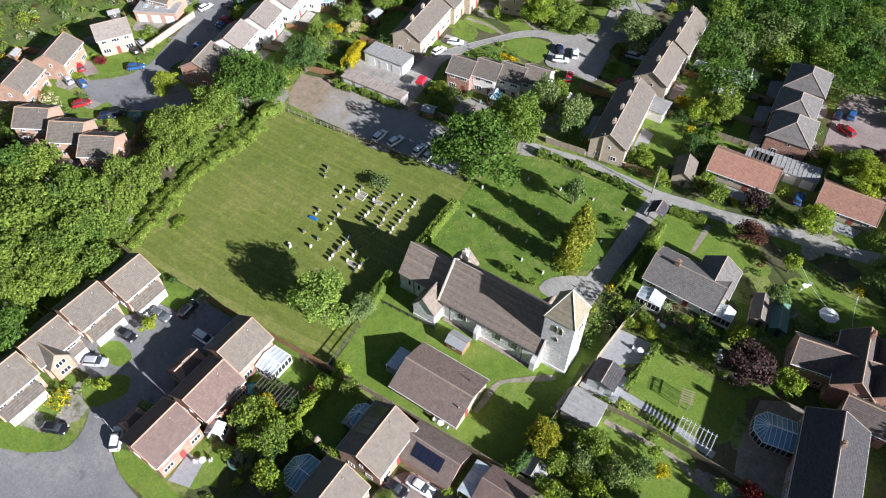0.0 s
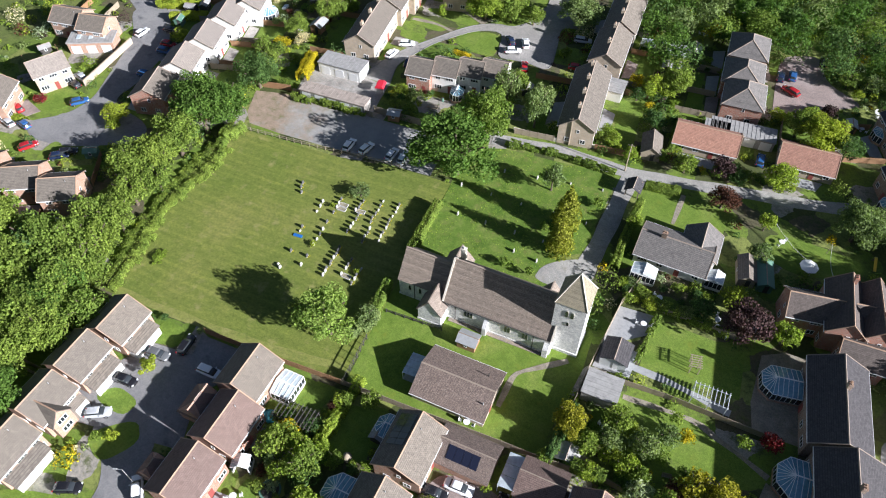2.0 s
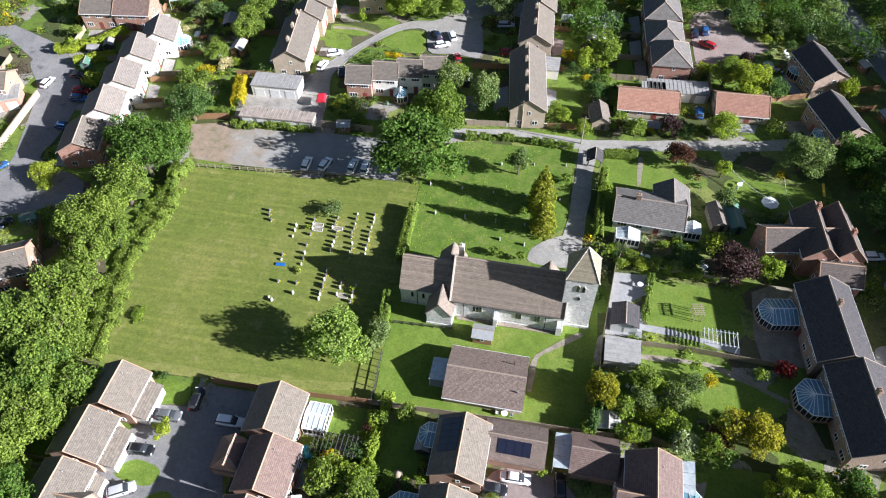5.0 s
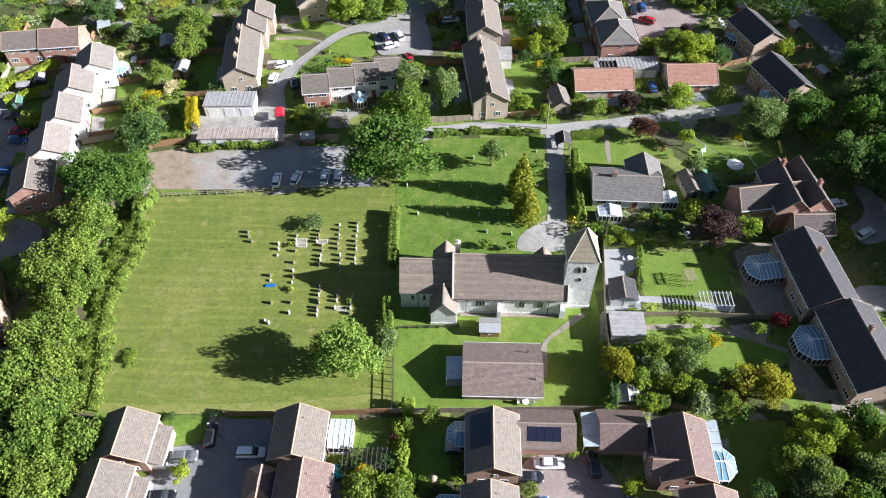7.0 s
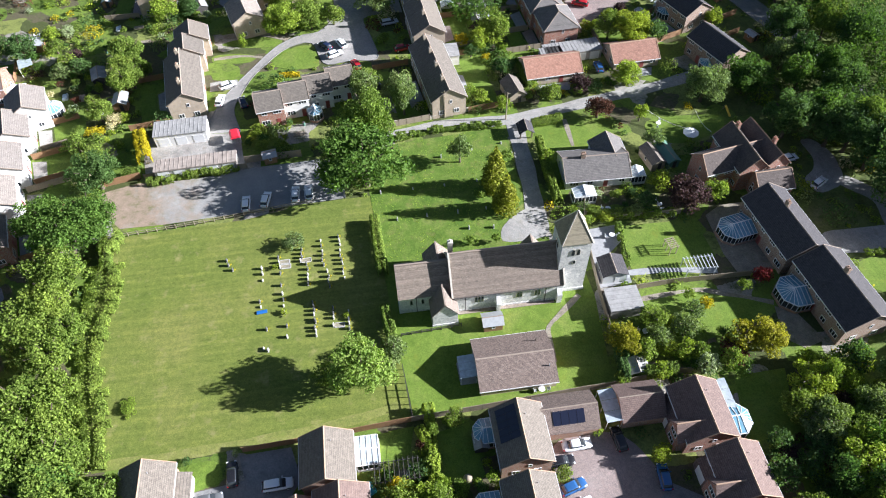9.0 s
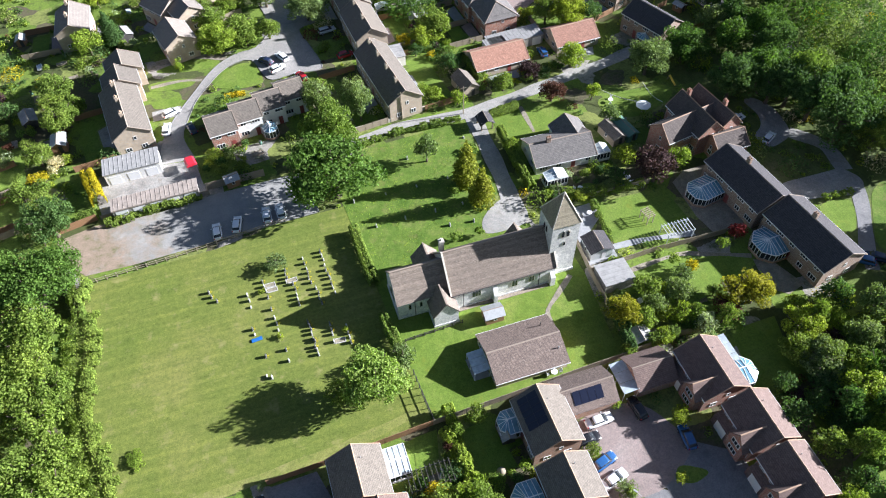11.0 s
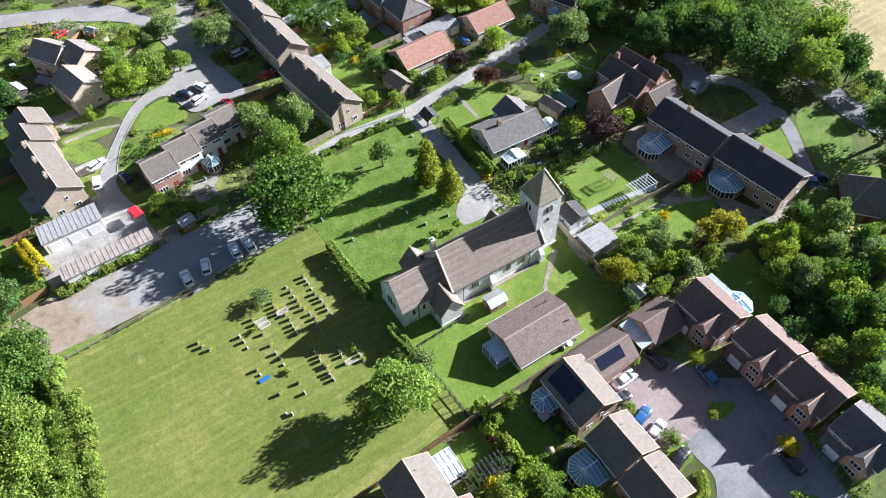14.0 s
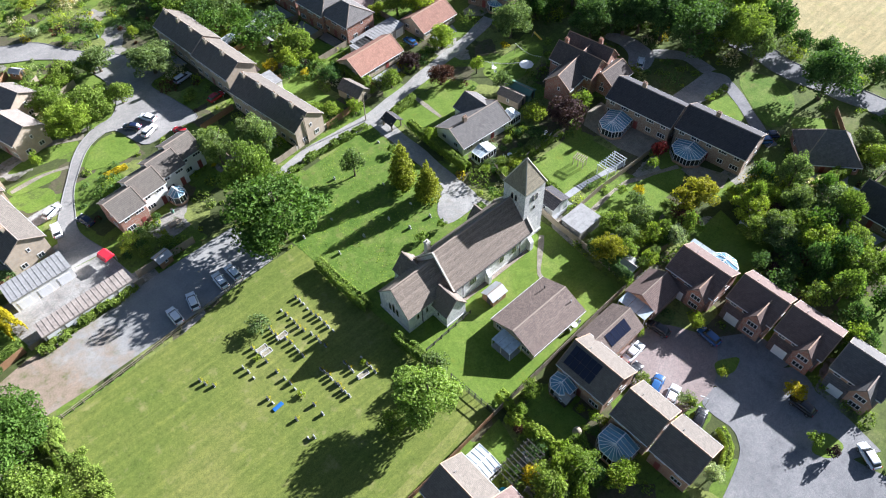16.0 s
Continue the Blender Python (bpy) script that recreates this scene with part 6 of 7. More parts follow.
def gable_block(name, x0, x1, y0, y1, he, hr, axis, roof, over=.3):
    """A walled block with a gable roof whose ridge runs along the axis."""
    mid = (y0 + y1) / 2 if axis == "x" else (x0 + x1) / 2
    a, b = (y0, y1) if axis == "x" else (x0, x1)
    s = Shape().prism([(a, 0), (b, 0), (b, he), (mid, hr - .2), (a, he)], *((x0, x1) if axis == "x" else (y0, y1)), axis)
    s.box(x0 - .12, x1 + .12, y0 - .12, y1 + .12, 0, .45)
    w = part(name, s, FL, church, "grey flint wall with pale stone dressings")
    q = Shape()
    drop = over * (hr - he) / ((b - a) / 2)
    for e, k in ((a, -1), (b, 1)):
        o = e + k * over
        if axis == "x":
            q.slab([(x0 - .15, o, he - drop), (x1 + .15, o, he - drop), (x1 + .15, mid, hr), (x0 - .15, mid, hr)], .16)
        else:
            q.slab([(o, y0 - .2, he - drop), (o, y1 + .2, he - drop), (mid, y1 + .2, hr), (mid, y0 - .2, hr)], .16)
    r = part("roof", q, roof, w, "weathered brown clay tiles with lichen")
    c = Shape()
    if axis == "x":
        c.bar((x0 - .15, mid, hr + .02), (x1 + .15, mid, hr + .02), .3, .16)
    else:
        c.bar((mid, y0 - .2, hr + .02), (mid, y1 + .2, hr + .02), .26, .14)
    part("ridge_cap", c, M_ridge_dull, w)
    return w


def lancet(parent, x, y, z, rot, w=.42, h=1.5):
    """A pointed stone-framed window light with dark glass."""
    out = [(-w / 2, 0), (w / 2, 0), (w / 2, h * .68), (w * .3, h * .86), (0, h), (-w * .3, h * .86), (-w / 2, h * .68)]
    big = [(p[0] * 1.45, p[1] * 1.1 - .08) for p in out]
    f = part("stone_window", Shape().prism(big, -.02, .05), M_stone, parent, m=pose(x, y, z, 0, 0, rot))
    part("glass", Shape().prism(out, .0, .07), M_pane, f)


nave = gable_block("nave", 0, 19.3, 1.0, 10.6, 4.7, 10.4, "x", OLD)
chancel = gable_block("chancel", -9.3, 0.1, 2.1, 9.6, 4.6, 8.8, "x", OLD)
vestry = gable_block("vestry", -3.9, .4, -1.5, 2.6, 3.4, 6.2, "y", OLD)
north_chapel = gable_block("north_chapel", -3.8, .6, 8.5, 12.4, 3.2, 5.9, "y", OLD)
north_porch = gable_block("north_porch", 14.3, 17.6, 10.0, 12.3, 2.6, 4.9, "y", OLD)
for x in (4.0, 4.55, 5.1):
    lancet(nave, x, .98, 2.2, 180)
for x in (11.4, 11.95, 14.6, 15.15):
    lancet(nave, x, .98, 2.1, 180)
for x in (-7.2, -5.2):
    lancet(chancel, x, 2.08, 2.2, 180, .4, 1.4)
for y, h in ((4.9, 2.0), (5.85, 2.6), (6.8, 2.0)):
    lancet(chancel, -9.32, y, 2.0, 90, .5, h)
for x in (-2.2,):
    lancet(vestry, -3.92, .6, 1.4, 90, .3, .9)
part("buttress", Shape().prism([(1.0, 0), (-.1, 0), (-.1, 2.0), (.6, 2.9), (1.0, 3.6)], 7.5, 8.2, "x"), FL, church)
part("buttress", Shape().prism([(1.0, 0), (.1, 0), (.1, 2.2), (1.0, 3.2)], 18.3, 19.2, "x"), FL, church)
for x in (2.1, 16.3, -6.3):
    yy = .9 if x > 0 else 2.0
    part("drainpipe", Shape().bar((x, yy, 0), (x, yy, 4.5), .12), M_darkwood, church)
part("gutter", Shape().box(0, 19.3, .6, .74, 4.28, 4.4), M_darkwood, church)
part("chimney", Shape().box(.1, .9, 7.6, 8.4, 8.2, 11.0).box(.02, .98, 7.52, 8.48, 10.75, 10.9).tube([((.5, 8, 11), .2), ((.5, 8, 11.5), .16)], 8), M_stone, church, "pale stone chimney stack")
for x in (-.18, 19.45):
    cop = Shape()
    for k in (-1, 1):
        cop.bar((x, 5.8, 10.55), (x, 5.8 + k * 5.1, 4.55), .3, .22)
    part("coping", cop, M_stone, church)
# tower
TX0, TX1, TY0, TY1, TE, TA = 18.5, 23.6, 2.5, 7.6, 13.3, 18.6
tower = part("tower", Shape().box(TX0, TX1, TY0, TY1, 0, TE).box(TX0 - .15, TX1 + .15, TY0 - .15, TY1 + .15, 0, .7), FL, church, "square flint tower")
cx, cy = (TX0 + TX1) / 2, (TY0 + TY1) / 2
spire = Shape()
o = .16
ring0 = [(TX0 - o, TY0 - o, TE - .25), (TX1 + o, TY0 - o, TE - .25), (TX1 + o, TY1 + o, TE - .25), (TX0 - o, TY1 + o, TE - .25)]
for i in range(4):
    spire.slab([ring0[i], ring0[(i + 1) % 4], (cx, cy, TA)], .15)
part("tower_roof", spire, ROOF["olive"], tower, "pyramid roof of mossy buff shingles")
hips = Shape()
for p in ring0:
    hips.bar(p, (cx, cy, TA + .05), .16, .14)
part("hip_cap", hips, M_stone, tower)
part("weathervane", Shape().tube([((cx, cy, TA - .1), .05), ((cx, cy, TA + 1.3), .02)], 6).box(cx - .35, cx + .35, cy - .015, cy + .015, TA + .85, TA + 1.0), M_darkwood, tower)
for rot, pts in ((180, [(20.6, TY0 - .02), (21.5, TY0 - .02)]), (90, [(TX0 - .02, 4.6), (TX0 - .02, 5.5)]), (-90, [(TX1 + .02, 4.6), (TX1 + .02, 5.5)]), (0, [(20.6, TY1 + .02), (21.5, TY1 + .02)])):
    for x, y in pts:
        lancet(tower, x, y, 10.2, rot, .5, 1.5)
    lancet(tower, (pts[0][0] + pts[1][0]) / 2, (pts[0][1] + pts[1][1]) / 2, 7.9, rot, .4, .9)
flower_bed = Shape().box(1, 18, .2, .9, 0, .12)
tagged(new("flower_bed", flower_bed.mesh("flower_bed", M_earth)), "narrow earth bed along the church wall", "flower bed", kind="structure")

# ---- the hall ----
hall = thing("church_hall", 8.1, -11.3, -90, "low brick church hall with broad brown tiled roof", "hall")
HL, HW, HE, HR = 12.4, 9.0, 2.3, 4.15
part("wall", Shape().prism([(-HW / 2, 0), (HW / 2, 0), (HW / 2, HE), (0, HR - .18), (-HW / 2, HE)], -HL / 2, HL / 2), BRICK["buff"], hall)
rs, rx, ry, e, rr = roof_pair(HL, HW, HE, HR, 0, .45, .16)
hr_ = part("roof", rs, ROOF["hall"], hall)
part("ridge_cap", Shape().prism([(-.16, HR - .05), (0, HR + .08), (.16, HR - .05)], -rr, rr), M_ridge_dull, hr_)
for sx in (-1, 1):
    part("fascia", Shape().box(sx * rx - .06, sx * rx + .06, -ry, ry, e - .22, e - .02), M_upvc, hall)
part("vent_pipe", Shape().tube([((-2.6, 4.2, 2.8), .09), ((-2.6, 4.2, 3.9), .09)], 8), M_darkwood, hall)
part("vent_pipe", Shape().tube([((2.4, 5.3, 2.8), .09), ((2.4, 5.3, 3.7), .09)], 8), M_metal, hall)
for xx, kind in ((-2.9, "wide"), (2.9, "wide"), (-.65, "two"), (.65, "two")):
    put_window(hall, kind, pose(xx, -HL / 2, .8 if kind == "wide" else .3, 0, 0, 180))
for i in range(4):
    for sx in (-1, 1):
        put_window(hall, "wide", pose(sx * HW / 2, -4.5 + i * 3, .9, 0, 0, 90 if sx < 0 else -90))
part("door", DOOR["door"], None, hall, m=pose(1.5, HL / 2, 0, 0, 0, 0))

# ---- graves ----
STONES = {}


def grave(x, y, kind, rot=0.0):
    """A headstone with rounded shoulders on a plinth; some with kerb and flowers."""
    if kind not in STONES:
        g = thing("gravestone", x, y, rot, "", "gravestone", "graves in the field")
        w, h = (.58, .78) if kind != "low" else (.5, .42)
        arc = [(w / 2 * math.cos(a * math.pi / 8), h * .72 + h * .28 * math.sin(a * math.pi / 8)) for a in range(9)]
        part("headstone", Shape().prism([(-w / 2, .12), (w / 2, .12)] + arc, -.07, .07), {"dark": M_darkstone, "pale": M_greystone}.get(kind, M_gravestone), g)
        part("plinth", Shape().box(-w / 2 - .05, w / 2 + .05, -.12, .12, 0, .1), M_gravestone, g)
        if kind in ("kerbed",):
            part("kerb", Shape().box(-.5, .5, -2.0, -1.9, 0, .16).box(-.5, -.4, -2, -.2, 0, .16).box(.4, .5, -2, -.2, 0, .16), M_gravestone, g)
            part("gravel_bed", Shape().box(-.4, .4, -1.9, -.18, 0, .09), M_path, g)
        if kind == "dark":
            fl = part("flowers", leaf_cloud("flowers", (np.random.default_rng(3).normal(0, .1, (30, 3)) * (1.4, .8, .5) + (0, -.35, .18), np.tile((0, 0, 1.), (30, 1))), .12, LEAF["yellow"], np.random.default_rng(4)), None, g)
            tagged(fl, kind="stuff")
        STONES[kind] = g
        g.matrix_basis = pose(x, y, .02, 0, 0, rot)
    else:
        g = copy_thing(STONES[kind], pose(x, y, .02, 0, 0, rot))
    return tagged(g, {"pale": "grey stone headstone standing in mown grass", "dark": "dark granite headstone with yellow flowers", "low": "low worn headstone in the grass", "kerbed": "pale headstone with stone-kerbed grave"}[kind], "gravestone")


_r = random.Random(7)
for i in range(3):
    grave(-33.7 + i * 0.14 + _r.uniform(-.15, .15), 15.9 + i * -1.38 + _r.uniform(-.2, .2), _r.choice(['pale', 'dark', 'dark', 'low']), 90 + _r.uniform(-6, 6))
for i in range(4):
    grave(-30.6 + i * 0.14 + _r.uniform(-.15, .15), 17.9 + i * -1.26 + _r.uniform(-.2, .2), _r.choice(['kerbed', 'pale', 'dark']), 90 + _r.uniform(-6, 6))
for i in range(2):
    grave(-30.1 + i * 0.19 + _r.uniform(-.15, .15), 11.2 + i * -1.72 + _r.uniform(-.2, .2), _r.choice(['pale', 'dark', 'dark', 'low']), 90 + _r.uniform(-6, 6))
for i in range(2):
    grave(-33.8 + i * 0.06 + _r.uniform(-.15, .15), 8.4 + i * -1.42 + _r.uniform(-.2, .2), _r.choice(['pale', 'dark', 'dark', 'low']), 90 + _r.uniform(-6, 6))
for i in range(3):
    grave(-29.7 + i * 0.08 + _r.uniform(-.15, .15), 8.1 + i * -1.41 + _r.uniform(-.2, .2), _r.choice(['pale', 'dark', 'dark', 'low']), 90 + _r.uniform(-6, 6))
for i in range(2):
    grave(-29.1 + i * 0.09 + _r.uniform(-.15, .15), 2.2 + i * -2.30 + _r.uniform(-.2, .2), _r.choice(['pale', 'dark', 'dark', 'low']), 90 + _r.uniform(-6, 6))
for i in range(1):
    grave(-32.6 + i * -0.18 + _r.uniform(-.15, .15), 2.0 + i * -0.13 + _r.uniform(-.2, .2), _r.choice(['pale', 'dark', 'dark', 'low']), 90 + _r.uniform(-6, 6))
for i in range(2):
    grave(-33.0 + i * 0.88 + _r.uniform(-.15, .15), -1.6 + i * -0.45 + _r.uniform(-.2, .2), _r.choice(['pale', 'dark', 'dark', 'low']), 90 + _r.uniform(-6, 6))
for i in range(4):
    grave(-26.4 + i * -0.01 + _r.uniform(-.15, .15), 19.2 + i * -0.95 + _r.uniform(-.2, .2), _r.choice(['kerbed', 'pale', 'dark']), 90 + _r.uniform(-6, 6))
for i in range(6):
    grave(-22.7 + i * 0.06 + _r.uniform(-.15, .15), 20.7 + i * -1.14 + _r.uniform(-.2, .2), _r.choice(['pale', 'dark', 'dark', 'low']), 90 + _r.uniform(-6, 6))
for i in range(10):
    grave(-19.3 + i * 0.06 + _r.uniform(-.15, .15), 21.4 + i * -1.12 + _r.uniform(-.2, .2), _r.choice(['pale', 'dark', 'dark', 'low']), 90 + _r.uniform(-6, 6))
for i in range(5):
    grave(-25.4 + i * 0.06 + _r.uniform(-.15, .15), 15.5 + i * -1.16 + _r.uniform(-.2, .2), _r.choice(['pale', 'dark', 'dark', 'low']), 90 + _r.uniform(-6, 6))
for i in range(9):
    grave(-24.5 + i * 0.05 + _r.uniform(-.15, .15), 6.6 + i * -0.88 + _r.uniform(-.2, .2), _r.choice(['pale', 'dark', 'dark', 'low']), 90 + _r.uniform(-6, 6))
for i in range(4):
    grave(-20.9 + i * -0.08 + _r.uniform(-.15, .15), 5.0 + i * -1.19 + _r.uniform(-.2, .2), _r.choice(['kerbed', 'pale', 'dark']), 90 + _r.uniform(-6, 6))
for i in range(5):
    grave(-18.2 + i * -0.07 + _r.uniform(-.15, .15), 4.0 + i * -0.94 + _r.uniform(-.2, .2), _r.choice(['pale', 'dark', 'dark', 'low']), 90 + _r.uniform(-6, 6))
for i in range(4):
    grave(-21.6 + i * 0.05 + _r.uniform(-.15, .15), 13.4 + i * -1.25 + _r.uniform(-.2, .2), _r.choice(['kerbed', 'pale', 'dark']), 90 + _r.uniform(-6, 6))
for i in range(3):
    grave(-40.4 + i * 0.62 + _r.uniform(-.15, .15), 18.6 + i * -1.13 + _r.uniform(-.2, .2), _r.choice(['pale', 'dark', 'dark', 'low']), 90 + _r.uniform(-6, 6))
for i in range(5):
    grave(-10.3 + i * 6.63 + _r.uniform(-.15, .15), 31.7 + i * 0.13 + _r.uniform(-.2, .2), _r.choice(['low', 'pale']), 90 + _r.uniform(-6, 6))
for i in range(4):
    grave(-7.6 + i * 5.94 + _r.uniform(-.15, .15), 24.0 + i * 0.12 + _r.uniform(-.2, .2), _r.choice(['low', 'pale']), 90 + _r.uniform(-6, 6))
for i in range(4):
    grave(-3.6 + i * 6.79 + _r.uniform(-.15, .15), 39.3 + i * 0.99 + _r.uniform(-.2, .2), _r.choice(['low', 'pale']), 90 + _r.uniform(-6, 6))
for i in range(2):
    grave(5.8 + i * 4.88 + _r.uniform(-.15, .15), 19.8 + i * -0.61 + _r.uniform(-.2, .2), _r.choice(['low', 'pale']), 90 + _r.uniform(-6, 6))

# ---- hedges, fences and walls ----
hedge([(-12.0, 24.2), (-11.9, 18.6), (-11.5, 10.4)], 2.0, 2.0, "green", "clipped green hedge along the churchyard")
hedge([(-11.9, 2.6), (-11.5, -0.9), (-11.0, -4.4)], 1.8, 2.4, "green", "tall green hedge beside the graves")
hedge([(-10.8, -4.4), (-12.7, -10.0)], 2.2, 2.6, "greygreen", "overgrown hedge behind the chestnut", lumpy=0.4)
hedge([(24.6, 41.2), (24.2, 31.3), (24.3, 22.9)], 1.6, 2.2, "green", "clipped hedge along the church drive")
hedge([(24.4, 46.7), (30.9, 47.5)], 1.6, 2.0, "green", "clipped green front hedge")
hedge([(-60.5, 55.9), (-58.4, 47.3)], 2.6, 3.2, "yellow", "bright yellow clipped conifer hedge", lumpy=0.1)
hedge([(-62.8, 44.6), (-59.1, 44.6)], 1.6, 2.0, "green", "green hedge at the car park")
hedge([(-57.4, 41.6), (-50.0, 42.4), (-39.0, 43.0)], 1.6, 1.4, "green", "shrubby green planting along the car park", lumpy=0.5)
hedge([(-62.3, 20.7), (-62.1, 12.2), (-62.7, 5.5), (-62.5, 1.8), (-61.3, -5.3), (-59.8, -10.8), (-58.7, -16.0), (-58.3, -19.5)], 5.0, 1.0, "green", "rough bramble and nettle edge of the field", lumpy=0.4, density=110)
hedge([(-61.9, 27.3), (-62.5, 23.4), (-62.4, 19.7)], 3, 2.0, "green", "rough scrub at the field corner", lumpy=0.5)
hedge([(-111.4, 59.8), (-103.7, 63.5), (-98.2, 70.9)], 2.5, 2.0, "yellowgreen", "long clipped garden hedge", lumpy=0.12)
hedge([(-104.0, 56.0), (-95.9, 60.6)], 2.2, 2.0, "yellowgreen", "clipped yellow-green garden hedge", lumpy=0.12)
hedge([(-114.6, 8.8), (-107.2, 9.3)], 1.6, 1.2, "yellowgreen", "clipped yellow-green front hedge", lumpy=0.1)
hedge([(-30.6, 73.2), (-26.2, 73.1)], 1.2, 1.0, "yellow", "low yellow-green front hedge")
hedge([(-8.6, -20.2), (-7.0, -25.3), (-7.1, -29.6)], 1.8, 2.0, "lime", "leafy garden boundary hedge", lumpy=0.4)
hedge([(-6.8, -16.9), (-7.0, -24.5), (-8.1, -28.3)], 1.6, 1.8, "lime", "leafy garden boundary hedge", lumpy=0.4)
hedge([(90.4, -29.9), (68.0, -28.2), (55.4, -26.1)], 2.2, 2.4, "lime", "tall leafy roadside hedge", lumpy=0.3)
hedge([(13.8, -43.7), (12.4, -46.0), (8.8, -47.4)], 1.4, 1.0, "lime", "low clipped hedge at the road corner")
hedge([(26.2, 70.8), (26.4, 58.2), (23.7, 56.2)], 1.6, 1.8, "green", "leafy green garden hedge", lumpy=0.4)
hedge([(24.8, -15.1), (29.1, -16.4), (33.9, -16.3)], 1.8, 2.2, "green", "leafy green boundary hedge", lumpy=0.5)
hedge([(-6.4, 47.0), (4.7, 48.3), (17.6, 47.8)], 1.4, 1.1, "green", "low overgrown churchyard hedge", lumpy=0.5)
hedge([(28.4, 20.1), (36.7, 17.8), (46.1, 17.3)], 1.4, 1.3, "green", "flowering green garden border", lumpy=0.6)
hedge([(34.3, 15.9), (33.2, 5.4)], 1.0, 0.9, "green", "low leafy garden border", lumpy=0.6)
hedge([(26.5, -7.2), (26.0, -11.3), (25.4, -17.1)], 1.5, 3.2, "dark", "tall dark garden hedge behind the hall lawn", lumpy=0.3)
hedge([(-120.5, 14.6), (-114.1, 14.7), (-114.3, 17.4)], 1, 1, "green", "low front garden border", lumpy=0.5)
fence([(-63.1, 27.5), (-47.0, 28.7), (-35.6, 29.9), (-24.2, 31.1)], 1.1, rails=True, words="weathered post-and-rail fence between field and car park")
fence([(-10.0, -9.1), (-9.4, -18.2)], 1.6, rails=True, mat=M_darkwood, words="dark post-and-rail fence at the lawn", step=1.4)
fence([(-9.6, -2.7), (0.9, -2.2)], 1.0, rails=True, mat=M_darkwood, words="low dark rail fence south of the church")
fence([(-35.8, -19.7), (-23.2, -19.3), (-9.7, -18.5)], 1.7, mat=M_board)
fence([(-9.7, -18.5), (1.9, -18.1), (18.0, -17.4), (23.4, -17.3), (34.2, -16.4), (39.4, -17.1)], 1.7)
fence([(29.4, 22.5), (27.7, 16.1), (26.3, 0.8), (26.0, -6.1), (25.2, -17.3)], 1.7)
fence([(26.5, 0.5), (39.1, 1.1), (54.6, 0.7)], 1.5)
fence([(27.4, 19.6), (35.7, 17.4), (47.3, 17.1)], 1.5)
fence([(-58.4, 43.4), (-37.4, 43.4)], 1.3)
fence([(-37.7, 44.9), (-26.0, 45.1)], 1.9)
fence([(-69.1, 41.6), (-59.2, 43.7)], 1.7, mat=M_board)
fence([(-62.6, -42.3), (-62.9, -32.8), (-61.8, -28.1)], 1.7)
fence([(-63.7, -33.5), (-61.9, -26.3)], 1.6)

# ---- small things ----
brick_wall([(-104.6, 24.8), (-106.4, 43.4)], 1.6, BRICK["buff"], "tall garden wall along the estate road")
brick_wall([(-6.6, 52.1), (3.5, 52.7), (12.3, 54.2)], 0.9, M_stone, "low pale wall along the lane")
def pergola(x, y, rot, L, W, h, mat, words, slats=7):
    p = thing("pergola", x, y, rot, words, "pergola")
    for sx in (-1, 1):
        for k in range(3):
            part("post", Shape().box(sx * W / 2 - .06, sx * W / 2 + .06, -L / 2 + k * L / 2 - .06, -L / 2 + k * L / 2 + .06, 0, h), mat, p)
        part("beam", Shape().box(sx * W / 2 - .04, sx * W / 2 + .04, -L / 2 - .2, L / 2 + .2, h, h + .14), mat, p)
    for k in range(slats):
        y0 = -L / 2 + L * k / (slats - 1)
        part("slat", Shape().box(-W / 2 - .3, W / 2 + .3, y0 - .04, y0 + .04, h + .14, h + .28), mat, p)
    return p


def table_set(x, y, rot, words="white garden table with two chairs"):
    t = thing("garden_table", x, y, rot, words, "garden furniture")
    part("tabletop", Shape().prism([(.55 * math.cos(a * math.pi / 8), .55 * math.sin(a * math.pi / 8)) for a in range(16)], .7, .75, "z"), M_upvc, t)
    part("leg", Shape().tube([((0, 0, 0), .25), ((0, 0, .05), .05), ((0, 0, .7), .05)], 8), M_upvc, t)
    for k in (-1, 1):
        c = thing("garden_chair", x + k * 1.1 * math.cos(radians(rot)), y + k * 1.1 * math.sin(radians(rot)), rot + 90 * k, "white garden chair on grass", "chair", "garden chairs")
        part("seat", Shape().box(-.25, .25, -.25, .25, .4, .45), M_upvc, c)
        part("backrest", Shape().box(-.25, .25, -.27, -.22, .45, .95), M_upvc, c)
        for sx in (-.22, .22):
            for sy in (-.22, .22):
                part("leg", Shape().box(sx - .02, sx + .02, sy - .02, sy + .02, 0, .4), M_upvc, c)


def parasol(x, y, r, h):
    t = thing("parasol", x, y, 0, "open white garden parasol", "parasol")
    part("pole", Shape().tube([((0, 0, 0), .2), ((0, 0, .08), .03), ((0, 0, h), .03)], 8), M_timber, t)
    part("canopy", Shape().tube([((0, 0, h - .55), r), ((0, 0, h - .5), r), ((0, 0, h - .02), .1), ((0, 0, h), .02)], 8), M_fabric, t)


def pole(x, y, h, words):
    t = thing("utility_pole", x, y, 0, words, "pole")
    part("shaft", Shape().tube([((0, 0, 0), .14), ((0, 0, h), .09)], 8), M_timber, t)
    part("crossarm", Shape().box(-.7, .7, -.05, .05, h - .5, h - .38), M_timber, t)


def street_lamp(x, y, rot):
    t = thing("street_lamp", x, y, rot, "slim grey street lamp", "street lamp", "street lamps")
    part("column", Shape().tube([((0, 0, 0), .09), ((0, 0, 1), .06), ((0, 0, 5.6), .04)], 8), M_metal, t)
    part("arm", Shape().bar((0, 0, 5.55), (.9, 0, 5.7), .05), M_metal, t)
    part("lamp_head", Shape().box(.7, 1.3, -.1, .1, 5.66, 5.8), M_metal, t)


